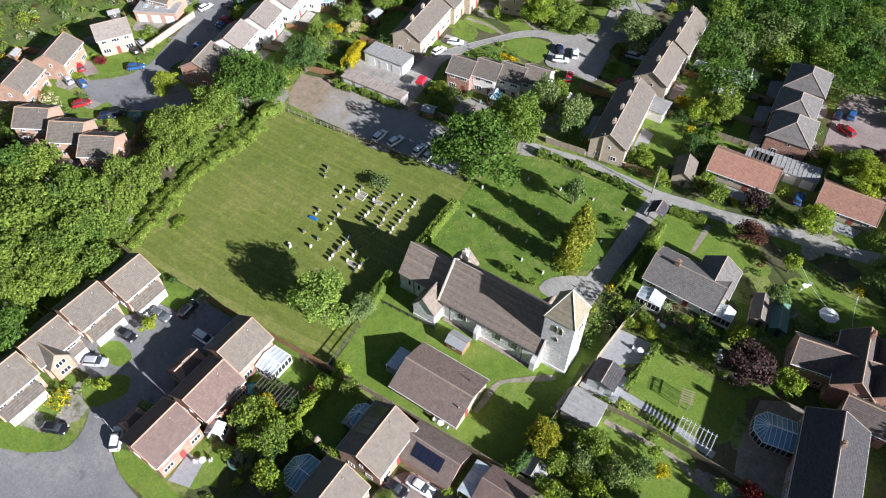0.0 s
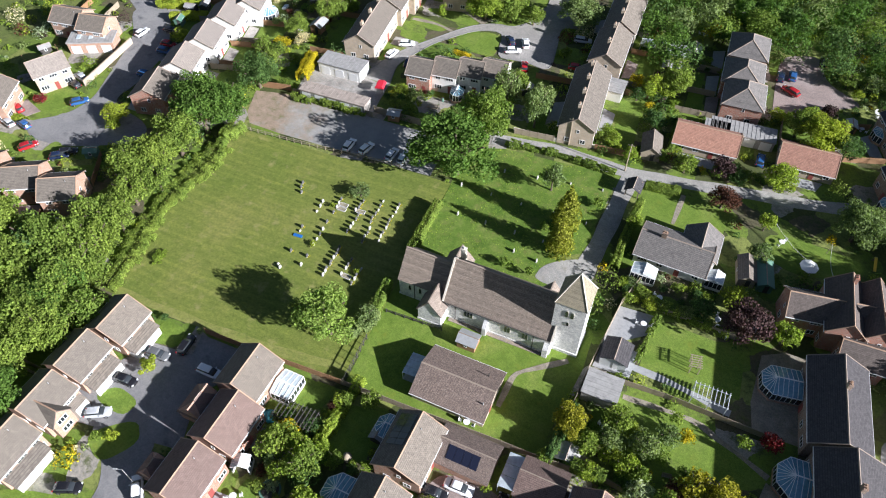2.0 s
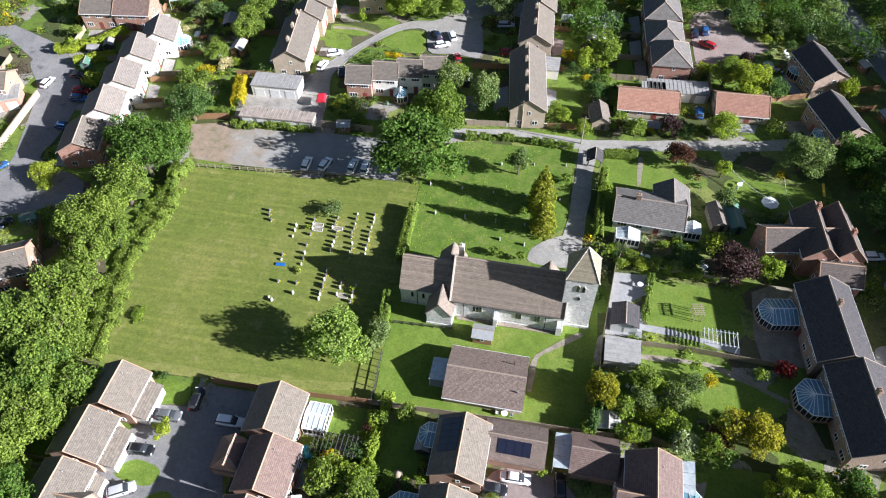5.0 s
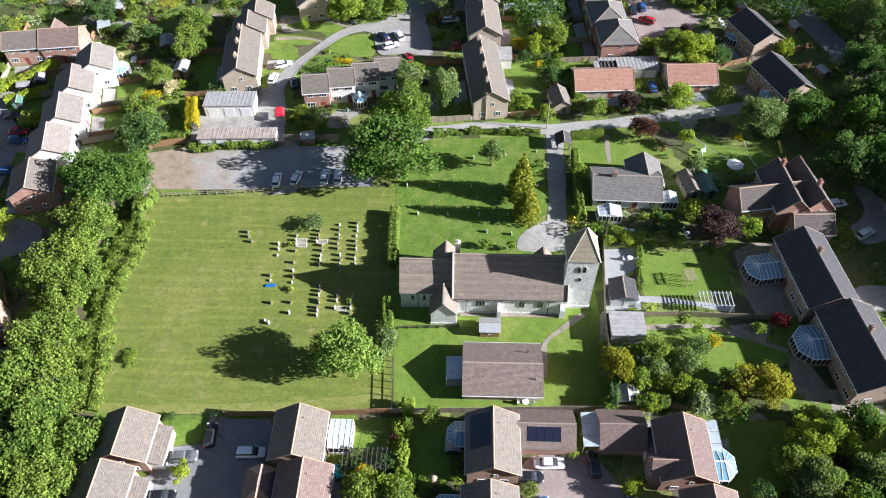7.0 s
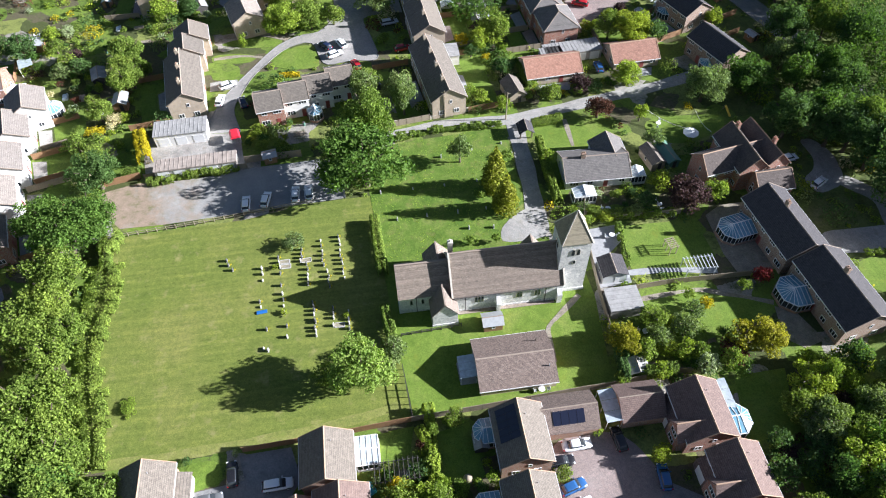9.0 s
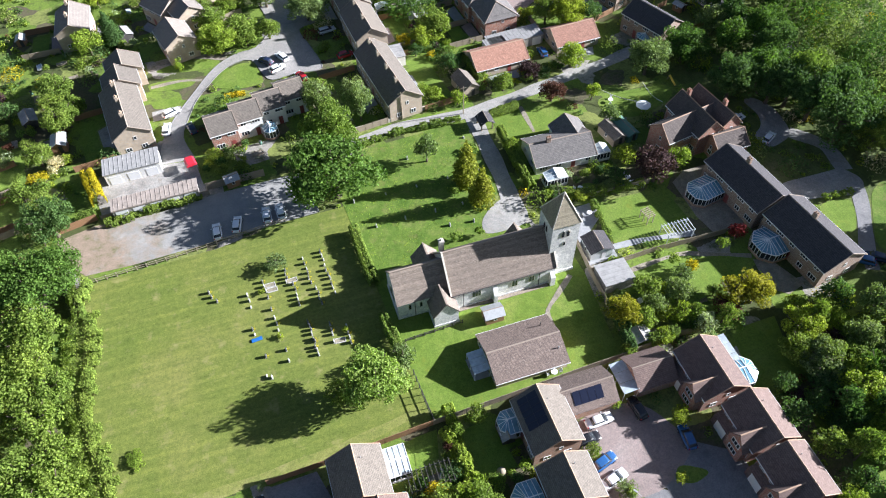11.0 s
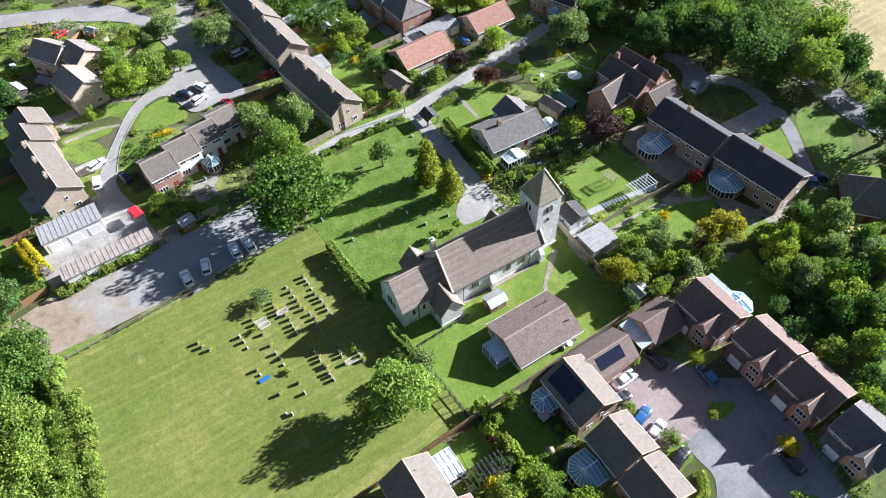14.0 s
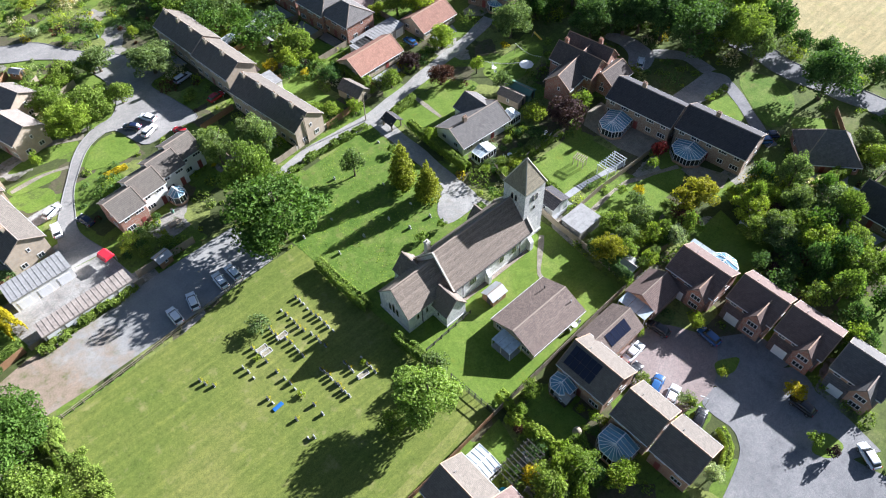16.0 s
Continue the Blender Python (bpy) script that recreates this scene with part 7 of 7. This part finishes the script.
def lean_canopy(x, y, rot, L, W, h, words):
    t = thing("canopy", x, y, rot, words, "canopy")
    for sx in (-1, 1):
        for sy in (-1, 0, 1):
            part("post", Shape().box(sx * (W / 2 - .08) - .04, sx * (W / 2 - .08) + .04, sy * (L / 2 - .08) - .04, sy * (L / 2 - .08) + .04, 0, h), M_upvc, t)
    for i in range(3):
        y0 = -L / 2 + L * i / 3
        part("roof_sheet", Shape().slab([(-W / 2, y0 + .03, h + .05), (W / 2, y0 + .03, h + .3), (W / 2, y0 + L / 3 - .03, h + .3), (-W / 2, y0 + L / 3 - .03, h + .05)], .04), M_clearglass, t)



pergola(45.5, 3.3, -90, 5.4, 2.6, 2.2, M_summer, "pale grey timber pergola with open slats", 9)
pergola(42.1, 8.6, 10, 2.2, 1.4, 2.0, M_timber, "small timber garden arbour", 6)
pergola(-12.7, -26.9, -90, 6.5, 3, 2.2, M_darkwood, "dark timber pergola over a patio", 10)
parasol(56.7, 37.3, 1.7, 2.5)
table_set(32.4, 13.4, 0)
table_set(63.1, -24.5, 20)
table_set(51.7, 42.7, 60)
table_set(11.8, -16.3, 0)
tagged(new("grave_cover", Shape().prism([(-.35, 0), (.35, 0), (.35, .12), (.2, .2), (-.2, .2), (-.35, .12)], -.9, .9).mesh("grave_cover", M_bluecover)), "bright blue cover laid over a grave", "cover").matrix_basis = pose(-33.5, 6.0, .03, 0, 0, -85)
red_tent = thing("market_canopy", -40.0, 52.3, 12, "small red fabric canopy in the garage yard", "canopy")
part("canopy_top", Shape().prism([(-1.1, 1.7), (1.1, 1.7), (.7, 2.3), (-.7, 2.3)], -1.3, 1.3), M_redcover, red_tent)
for sx in (-1, 1):
    for sy in (-1.2, 1.2):
        part("post", Shape().box(sx - .04, sx + .04, sy - .04, sy + .04, 0, 1.75), M_metal, red_tent)
tagged(new("paddling_pool", Shape().tube([((0, 0, 0), 1.0), ((0, 0, .35), 1.05), ((0, 0, .4), .95), ((0, 0, .25), .9)], 16).mesh("paddling_pool", M_teal)), "round turquoise paddling pool on a patio", "pool").matrix_basis = pose(-17.2, -28.2, .02)
slide = thing("garden_slide", 68.1, 44.1, 10, "yellow plastic garden slide on the lawn", "slide")
part("chute", Shape().bar((0, -1.2, .1), (0, 1.2, 1.4), .5, .1), M_yellowplastic, slide)
part("ladder", Shape().bar((0, 1.6, 0), (0, 1.2, 1.5), .45, .08), M_timber, slide)
pole(19.2, 49.9, 7.5, "weathered wooden utility pole by the lane")
pole(5.9, 52.7, 7.5, "weathered wooden utility pole by the lane")
street_lamp(-29.1, -45.8, 200)
street_lamp(13.7, -40.1, 120)
lean_canopy(21.3, -21.5, 0, 5.6, 2.6, 2.3, "white-framed lean-to canopy with pale sheet roof")

def bunting(a, b, h, words):
    """Two slim poles with a sagging line of small white pennants."""
    t = thing("bunting", a[0], a[1], 0, words, "bunting")
    d = Vector((b[0] - a[0], b[1] - a[1], 0))
    n = int(d.length / .55)
    for e in (Vector(), d):
        part("pole", Shape().tube([((e.x, e.y, 0), .05), ((e.x, e.y, h), .03)], 6), M_timber, t)
    pts = [d * (i / n) + Vector((0, 0, h - .9 * math.sin(math.pi * i / n))) for i in range(n + 1)]
    line = Shape()
    for p, q in zip(pts[:-1], pts[1:]):
        line.bar(p, q, .03)
    part("line", line, M_fabric, t)
    u = d.normalized()
    s = Vector((-u.y, u.x, 0))
    for p in pts[1:-1]:
        part("pennant", Shape().add([p - u * .17 - s * .02, p + u * .17 - s * .02, p + s * .16 - Vector((0, 0, .4)), p - u * .17 + s * .02, p + u * .17 + s * .02, p + s * .2 - Vector((0, 0, .4))], [(0, 1, 2), (5, 4, 3), (0, 3, 4, 1), (1, 4, 5, 2), (2, 5, 3, 0)]), M_fabric, t)


bunting((48.9, 45.9), (57.4, 36.9), 2.8, "line of white pennants over the lawn")
bunting((59.8, 43.8), (60.6, 36.0), 2.8, "line of white pennants over the lawn")
conservatory("white", 12.6, 94.3, 0, 3.4, 2.8)
conservatory("white", -16.0, -36.8, 20, 2.6, 2.2)
conservatory("white", -90.6, 75.0, -90, 5.0, 3.2)
pergola(19.8, 94.2, 10, 4.6, 4.0, 2.0, M_summer, "pale framed fruit cage in a vegetable plot", 9)
outbuilding("shed_dark", 23.6, 97.0, 8, 4, 3, 2, 2.7, "dark grey felt-roofed garden shed")
outbuilding("shed_dark", -73.0, 79.0, 15, 4.5, 3, 2, 2.6, "dark painted timber garden shed")
outbuilding("shed_wood", -91.6, 94.4, 0, 3, 5, 2, 2.6, "small timber shed with pale metal roof")
lean_canopy(-91.0, 85.5, 20, 4, 3.2, 2.3, "white garden gazebo with pale roof")
tree("broad", "yellow", 26.6, 106.1, 4, 2.6)
pool = thing("swimming_pool", 37.5, 137.2, 10, "small rectangular turquoise garden pool with pale edge", "pool")
part("basin", Shape().box(-3, 3, -1.8, 1.8, 0, .1), M_teal, pool)
part("pool_edge", Shape().box(-3.5, 3.5, -2.3, -1.8, 0, .14).box(-3.5, 3.5, 1.8, 2.3, 0, .14).box(-3.5, -3, -1.8, 1.8, 0, .14).box(3, 3.5, -1.8, 1.8, 0, .14), M_slab, pool)
for x, y in ((77.8, 2.0), (79.6, 1.8), (81.5, 1.7), (83.2, 1.6)):
    tree("shrub", "green", x, y, 1.7, 1.0)

# back gardens of the estate
lean_canopy(39.4, -22.4, 0, 5.6, 2.2, 2.3, "white-framed glazed canopy along a house wall")
lean_canopy(0.4, -11.3, 0, 4.2, 2.8, 2.1, "pale translucent canopy at the end of the hall")
patch("back_lawn", M_lawn, 0.062, "small mown back garden lawn", [(-13.5, -44.3), (-14.8, -39.7), (-11.7, -40.6), (-10.1, -43.1)])
patch("back_lawn", M_lawn, 0.064, "small mown back garden lawn", [(-14.2, -24.4), (-13.4, -19.6), (-9.4, -19.4), (-10.5, -23.9)])
patch("patio", M_slab, 0.066, "pale paved patio with garden furniture", [(-16.9, -46.3), (-17.5, -41.6), (-14.6, -41.3), (-13.4, -45.3)])
patch("patio", M_concrete, 0.068, "worn paved patio behind a house", [(-19.4, -33.5), (-19.9, -29.7), (-16.2, -29.8), (-15.5, -33.9)])


def storage_box(x, y, rot, mat, words):
    t = thing("storage_box", x, y, rot, words, "storage box")
    part("box", Shape().prism([(-.5, 0), (.5, 0), (.55, .6), (-.55, .6)], -.8, .8), mat, t)
    part("lid", Shape().prism([(-.6, .6), (.6, .6), (.5, .75), (-.5, .75)], -.88, .88), mat, t)


def trampoline(x, y, r):
    t = thing("trampoline", x, y, 0, "round dark trampoline on steel legs", "trampoline")
    part("mat", Shape().tube([((0, 0, .82), r * .86), ((0, 0, .85), r * .86)], 20), M_darkwood, t)
    ring = Shape()
    pts = [Vector((r * math.cos(k * math.pi / 10), r * math.sin(k * math.pi / 10), .85)) for k in range(20)]
    for p, q in zip(pts, pts[1:] + pts[:1]):
        ring.bar(p, q, .3, .06)
    part("pad", ring, M_green, t)
    for k in range(0, 20, 5):
        part("leg", Shape().bar((pts[k].x, pts[k].y, 0), pts[k], .06), M_metal, t)


storage_box(-16.8, -28.4, 30, M_teal, "turquoise plastic storage box on a patio")
storage_box(-10.6, -26.7, -20, M_fabric, "white covered storage box in a garden")
trampoline(-10.1, -38.3, 1.5)
table_set(-14.6, -41.3, 40, "white garden table on a patio")
tagged(new("wicker_dome", Shape().tube([((0, 0, 0), .7), ((0, 0, .7), .75), ((0, 0, 1.2), .55), ((0, 0, 1.5), .15)], 14).mesh("wicker_dome", M_timber, True)), "round woven wicker dome on the lawn", "garden ornament").matrix_basis = pose(-2.4, -29.1, .02)

# ---- garden plots behind the houses ----
def inside(x, y, poly):
    hit, j = False, len(poly) - 1
    for i in range(len(poly)):
        (xi, yi), (xj, yj) = poly[i], poly[j]
        if (yi > y) != (yj > y) and x < (xj - xi) * (y - yi) / (yj - yi) + xi:
            hit = not hit
        j = i
    return hit


def clear_of(x, y, r):
    """True where neither a building nor laid ground lies within r."""
    for hx, hy, rot, L, W in TAKEN:
        a = radians(rot)
        dx, dy = x - hx, y - hy
        u, v = dx * math.cos(a) + dy * math.sin(a), -dx * math.sin(a) + dy * math.cos(a)
        if abs(u) < W / 2 + r and abs(v) < L / 2 + r:
            return False
    for poly in LAID:
        if any(inside(x + r * k * .8, y + r * q * .8, poly) for k, q in ((0, 0), (1, 0), (-1, 0), (0, 1), (0, -1))):
            return False
    return True


WOODS, GARDENS = [], []
WOODS.append(([(93.8, 89.1), (112.8, 89.3), (93.6, 25.9), (79.1, 30.1), (82.6, 44.9), (88.5, 62.0)], 7.5, 3.6, 5.4, 13))
WOODS.append(([(84.0, 42.0), (111.2, 8.0), (102.8, -1.2), (98.2, 0.3), (94.9, 9.6), (89.7, 21.1), (86.0, 30.0), (82.0, 36.0)], 8, 4, 6, 14))
WOODS.append(([(4.7, 122.4), (42.8, 148.1), (52.8, 118.9), (33.9, 111.6), (28.9, 105.5), (24.5, 82.1), (17.1, 84.4)], 5.5, 2.2, 4.0, 7))
WOODS.append(([(98.8, 50.0), (121.4, 38.2), (119.1, 16.0), (110.5, 2.5), (100.5, 14.1), (98.7, 28.9), (90.8, 40.6)], 6.5, 3.4, 5.2, 10))
WOODS.append(([(18, 116), (45, 103), (62, 97), (95, 90), (112, 150), (20, 165)], 6.5, 2.8, 4.6, 8))
WOODS.append(([(42.4, -27.8), (50.7, -38.2), (53.2, -52.0), (44.1, -58.1), (41.6, -50.1), (43.1, -39.3), (41.1, -30.8)], 5, 1.6, 3, 5.5))
WOODS.append(([(-96.8, -16.0), (-86.6, -15.3), (-63.9, -17.0), (-53.3, -23.1), (-54.8, -30.2), (-53.2, -39.1), (-53.9, -44.9), (-62.3, -53.1), (-104.5, -35.1)], 11, 4.5, 6.5, 12))
WOODS.append(([(60.4, -18.4), (68.1, -25.8), (67.2, -33.1), (65.9, -41.4), (55.7, -52.2), (47.6, -44.5), (50.1, -37.0), (48.8, -26.9)], 6, 1.8, 3.2, 9))
WOODS.append(([(98, 116), (138, 116), (138, 42), (120, 32), (106, 28), (104, 45), (98, 75)], 6.5, 4.0, 6.0, 16))
GARDENS.append(([(13.1, 101.5), (32.6, 101.7), (29.3, 74.3), (25.0, 55.4), (11.8, 57.1)], 40))
GARDENS.append(([(-84.6, 77.3), (-61.5, 84.9), (-64.1, 62.0), (-65.8, 53.8), (-76.1, 51.7)], 30))
GARDENS.append(([(-105.3, 100.2), (-65.2, 100.6), (-61.5, 84.9), (-80.3, 79.8), (-99.8, 89.5)], 24))
GARDENS.append(([(-38.7, 54.3), (-24.2, 56.5), (-26.0, 45.1), (-36.5, 45.2)], 10))
GARDENS.append(([(12.0, 63.2), (36.9, 59.5), (59.6, 58.9), (57.5, 54.9), (23.7, 54.4), (11.7, 55.1)], 22))
GARDENS.append(([(49.8, 101.9), (72.1, 102.2), (65.8, 74.8), (44.7, 77.9)], 16))
GARDENS.append(([(-0.2, 125.2), (42.9, 154.4), (49.1, 124.3), (32.0, 112.8), (31.0, 77.0), (21.4, 68.3)], 40))
GARDENS.append(([(66.1, -16.2), (75.0, -24.7), (80.8, -36.8), (51.8, -51.0), (47.9, -44.2), (43.8, -26.8)], 24))
GARDENS.append(([(24.6, 23.9), (48.9, 25.1), (47.2, 16.5), (28.1, 16.1)], 18))
GARDENS.append(([(-17.5, -27.8), (-8.7, -20.3), (0.2, -21.0), (2.1, -31.7), (-16.1, -32.2)], 22))
GARDENS.append(([(-22.1, -31.7), (-9.3, -24.3), (6.1, -31.8), (-6.5, -42.5)], 16))
GARDENS.append(([(27.1, -1.0), (45.9, -7.8), (43.9, -16.5), (25.2, -17.0)], 24))
GARDENS.append(([(-22.5, 153.8), (14.7, 120.7), (-12.8, 107.1), (-30.1, 133.5)], 14))
GARDENS.append(([(-44.8, -19.8), (-36.7, -19.5), (-35.5, -24.7), (-43.4, -24.9)], 8))
GARDENS.append(([(-51.3, -21.8), (-39.6, -20.2), (-38.3, -26.7), (-41.4, -31.6)], 6))
GARDENS.append(([(-118.5, 84.2), (-100.0, 74.7), (-96.9, 53.3), (-104.7, 53.2)], 8))
GARDENS.append(([(-57.2, 140.4), (-43.4, 133.3), (-49.2, 100.6), (-60.6, 101.6)], 16))

_h = random.Random(5)
HOMES = [t for t in TAKEN if t[3] > 6.5 and t[4] > 6.5]
for hx, hy, rot, L, W in HOMES:
    if 30 < hx < 42 and hy < -20:
        continue
    a = radians(rot)
    ux, uy, vx, vy = math.cos(a), math.sin(a), -math.sin(a), math.cos(a)
    for side in (1, -1):
        def at(u, v):
            return hx + ux * u * side + vx * v, hy + uy * u * side + vy * v
        off = W / 2 + .4
        if all(clear_of(*at(off + d, v), .5) for d in (1.5, 3.5) for v in (-L * .3, L * .3)):
            w = min(L * .42, 4.0)
            patch("patio", _h.choice([M_slab, M_slab, M_concrete, M_paving]), .045, "small paved patio behind a house", [at(off, -w), at(off + 2.6, -w * .8), at(off + 2.8, w * .7), at(off, w)])
            if all(clear_of(*at(off + d, v), .3) for d in (4.5, 7.5) for v in (-L * .3, L * .3)):
                k = _h.uniform(6.5, 8.5)
                patch("back_lawn", M_lawn, .03, "mown grass of a small back garden", [at(off + 3.3, -L * .36), at(off + k, -L * .4), at(off + k, L * .36), at(off + 3.2, L * .4)])
                for sv in (-1, 1):
                    p, q = at(off + .3, sv * L * .5), at(off + 9, sv * L * .5)
                    if clear_of(*q, .2) and clear_of(*at(off + 5, sv * L * .5), .2):
                        fence([p, q], 1.6, _h.choice([M_timber, M_board]))
                if clear_of(*at(off + 9.6, L * .2), 1.0) and _h.random() < .6:
                    kind, words = _h.choice([("shed_wood", "small brown wooden garden shed"), ("shed_dark", "small dark felt-roofed garden shed"), ("shed_green", "small green timber garden shed")])
                    outbuilding(kind, *at(off + 9.6, L * .2), rot, 2.6, 2.0, 1.8, 2.3, words)
COLOURS = ["green"] * 8 + ["lime"] * 4 + ["dark"] * 6 + ["greygreen"] * 3 + ["yellowgreen"] * 3 + ["purple", "copper", "yellow", "white", "pale", "oak", "oak"]
_g = random.Random(21)
_rw = np.random.default_rng(77)
# dense woods of tall trees
for zone, gap, lo, hi, tall in WOODS:
    xs, ys = [p[0] for p in zone], [p[1] for p in zone]
    spots = []
    for _ in range(1500):
        x, y = _g.uniform(min(xs), max(xs)), _g.uniform(min(ys), max(ys))
        if inside(x, y, zone) and all((x - a) ** 2 + (y - b) ** 2 > gap * gap for a, b in spots) and clear_of(x, y, 1.2):
            spots.append((x, y))
    if gap in (5.5, 6.5):  # close-grown trees beyond the gardens, joined
        mass = {}
        for x, y in spots:
            r, n = _g.uniform(lo, hi), 1100
            u = _rw.normal(0, 1, (n, 3))
            u /= np.linalg.norm(u, axis=1)[:, None]
            lump = 1 + .3 * np.sin(u[:, :1] * 6 + x) * np.cos(u[:, 1:2] * 5 + y) + .15 * np.sin(u[:, 2:] * 9 + x)
            p = u * lump * _rw.normal(.93, .1, (n, 1)) * (r, r, tall * .42) + (x, y, tall * .5)
            a = mass.setdefault(_g.choice(["dark", "dark", "oak", "oak", "green", "greygreen"]), ([], []))
            a[0].append(p)
            a[1].append(u)
        for col, (ps, us) in sorted(mass.items()):
            me = leaf_cloud("woodland", (np.concatenate(ps), np.concatenate(us)), .5, LEAF[col], _rw)
            tagged(new("woodland", me), WORDS[col] + " crowns of close-grown trees beyond the gardens", "woodland", kind="stuff")
        continue
    for x, y in spots:
        r = _g.uniform(lo, hi)
        tree("broad", _g.choice(["dark", "dark", "oak", "green", "greygreen"]), x, y, tall * _g.uniform(.8, 1.15), r)
# small garden things in the plots
def raised_bed(x, y, rot):
    t = thing("raised_bed", x, y, rot, "timber-edged vegetable bed with dark soil", "raised bed", "vegetable beds")
    part("edging", Shape().box(-.6, .6, -1.2, -1.12, 0, .3).box(-.6, .6, 1.12, 1.2, 0, .3).box(-.6, -.52, -1.12, 1.12, 0, .3).box(.52, .6, -1.12, 1.12, 0, .3), M_timber, t)
    part("soil", Shape().box(-.52, .52, -1.12, 1.12, 0, .22), M_path, t)


def garden_bench(x, y, rot):
    t = thing("garden_bench", x, y, rot, "pale wooden garden bench", "bench", "garden benches")
    for k in range(3):
        part("slat", Shape().box(-.7, .7, -.22 + k * .16, -.1 + k * .16, .42, .46), M_timber, t)
    part("backrest", Shape().box(-.7, .7, .24, .28, .46, .9), M_timber, t)
    for sx in (-.62, .62):
        part("leg", Shape().box(sx - .04, sx + .04, -.22, .26, 0, .42), M_timber, t)


def cold_frame(x, y, rot):
    t = thing("cold_frame", x, y, rot, "low white cold frame with glass lid", "cold frame", "cold frames")
    part("frame", Shape().prism([(-.6, 0), (.6, 0), (.6, .35), (-.6, .55)], -1.0, 1.0), M_upvc, t)
    part("glass", Shape().slab([(-.55, -.95, .57), (.55, -.95, .385), (.55, .95, .385), (-.55, .95, .57)], .02), M_clearglass, t)


def water_butt(x, y, rot):
    t = thing("water_butt", x, y, rot, "round green plastic water butt", "water butt", "water butts")
    part("barrel", Shape().tube([((0, 0, 0), .28), ((0, 0, .45), .33), ((0, 0, .9), .28)], 12), M_green, t)
    part("lid", Shape().tube([((0, 0, .9), .3), ((0, 0, .95), .3), ((0, 0, .98), .1)], 12), M_darkwood, t)


_c = random.Random(33)
for zone, count in GARDENS:
    xs, ys = [p[0] for p in zone], [p[1] for p in zone]
    for _ in range(max(3, count // 3)):
        x, y = _c.uniform(min(xs), max(xs)), _c.uniform(min(ys), max(ys))
        if not inside(x, y, zone) or not clear_of(x, y, 1.0):
            continue
        TAKEN.append((x, y, 0, 2.2, 2.2))
        roll = _c.random()
        if roll < .16 and clear_of(x + 2.5, y, 1.2):
            outbuilding(*_c.choice([("shed_wood", x + 2.5, y, 8, 2.6, 2.0, 1.8, 2.3, "small wooden garden shed with pale roof"), ("shed_dark", x + 2.5, y, -82, 2.4, 1.8, 1.8, 2.2, "small dark felt-roofed garden shed")]))
        elif roll < .3:
            table_set(x, y, _c.uniform(0, 180))
        else:
            _c.choice([raised_bed, raised_bed, garden_bench, cold_frame, water_butt])(x, y, 8 + 90 * _c.randrange(4))
# garden shrubs and small trees one by one, then a joined undergrowth
placed = []
for zone, count in GARDENS:
    xs, ys = [p[0] for p in zone], [p[1] for p in zone]
    n = 0
    for _ in range(count * 14):
        if n >= count:
            break
        x, y = _g.uniform(min(xs), max(xs)), _g.uniform(min(ys), max(ys))
        r = _g.choice([.8, 1.0, 1.2, 1.5, 1.9, 2.6])
        if not inside(x, y, zone) or not clear_of(x, y, r * .6) or any((x - a) ** 2 + (y - b) ** 2 < ((r + q) * .6) ** 2 for a, b, q in placed):
            continue
        placed.append((x, y, r))
        n += 1
        tree("broad", _g.choice(COLOURS), x, y, r * _g.uniform(1.5, 2.2), r)
rng = np.random.default_rng(9)
plots = {}
for _ in range(9500):
    x, y = _g.uniform(-150, 150), _g.uniform(-80, 165)
    r = _g.uniform(.35, 1.2) if _g.random() < .8 else _g.uniform(1.2, 2.6)
    near = -75 < x < 75 and -55 < y < 105
    if noise.noise((x * .09, y * .09, 3.0)) < (-.1 if near else -.22) or not clear_of(x, y, r * .75):
        continue
    n = int(48 * r * r + 22)
    u = rng.normal(0, 1, (n, 3))
    u /= np.linalg.norm(u, axis=1)[:, None]
    u[:, 2] = np.abs(u[:, 2])
    lump = 1 + .25 * np.sin(u[:, :1] * 5 + x) * np.cos(u[:, 1:2] * 4 + y)
    p = u * lump * rng.normal(.95, .1, (n, 1)) * (r, r, r * _g.uniform(.7, 1.5)) + (x, y, 0)
    col = _g.choice(COLOURS)
    plots.setdefault(col, ([], []))
    plots[col][0].append(p)
    plots[col][1].append(u)
for col, (ps, us) in sorted(plots.items()):
    me = leaf_cloud("undergrowth", (np.concatenate(ps), np.concatenate(us)), .36, LEAF[col], rng)
    tagged(new("undergrowth", me), WORDS[col] + " garden bushes and undergrowth between the houses", "undergrowth", kind="stuff")
# rough tufts in the churchyard
tuft = []
YARD = LAID[2]
while len(tuft) < 3200:
    x, y = _g.uniform(-13, 21), _g.uniform(11, 48)
    if inside(x, y, YARD) and noise.noise((x * .25, y * .25, 1.0)) > -.25:
        tuft.append((x, y, _g.uniform(.0, .04)))
me = leaf_cloud("grass_tufts", (np.array(tuft), np.tile((0, 0, 1.0), (len(tuft), 1))), .24, LEAF["lime"], rng, .25)
tagged(new("grass_tufts", me), "uneven tufts of long green churchyard grass", "grass", kind="stuff")
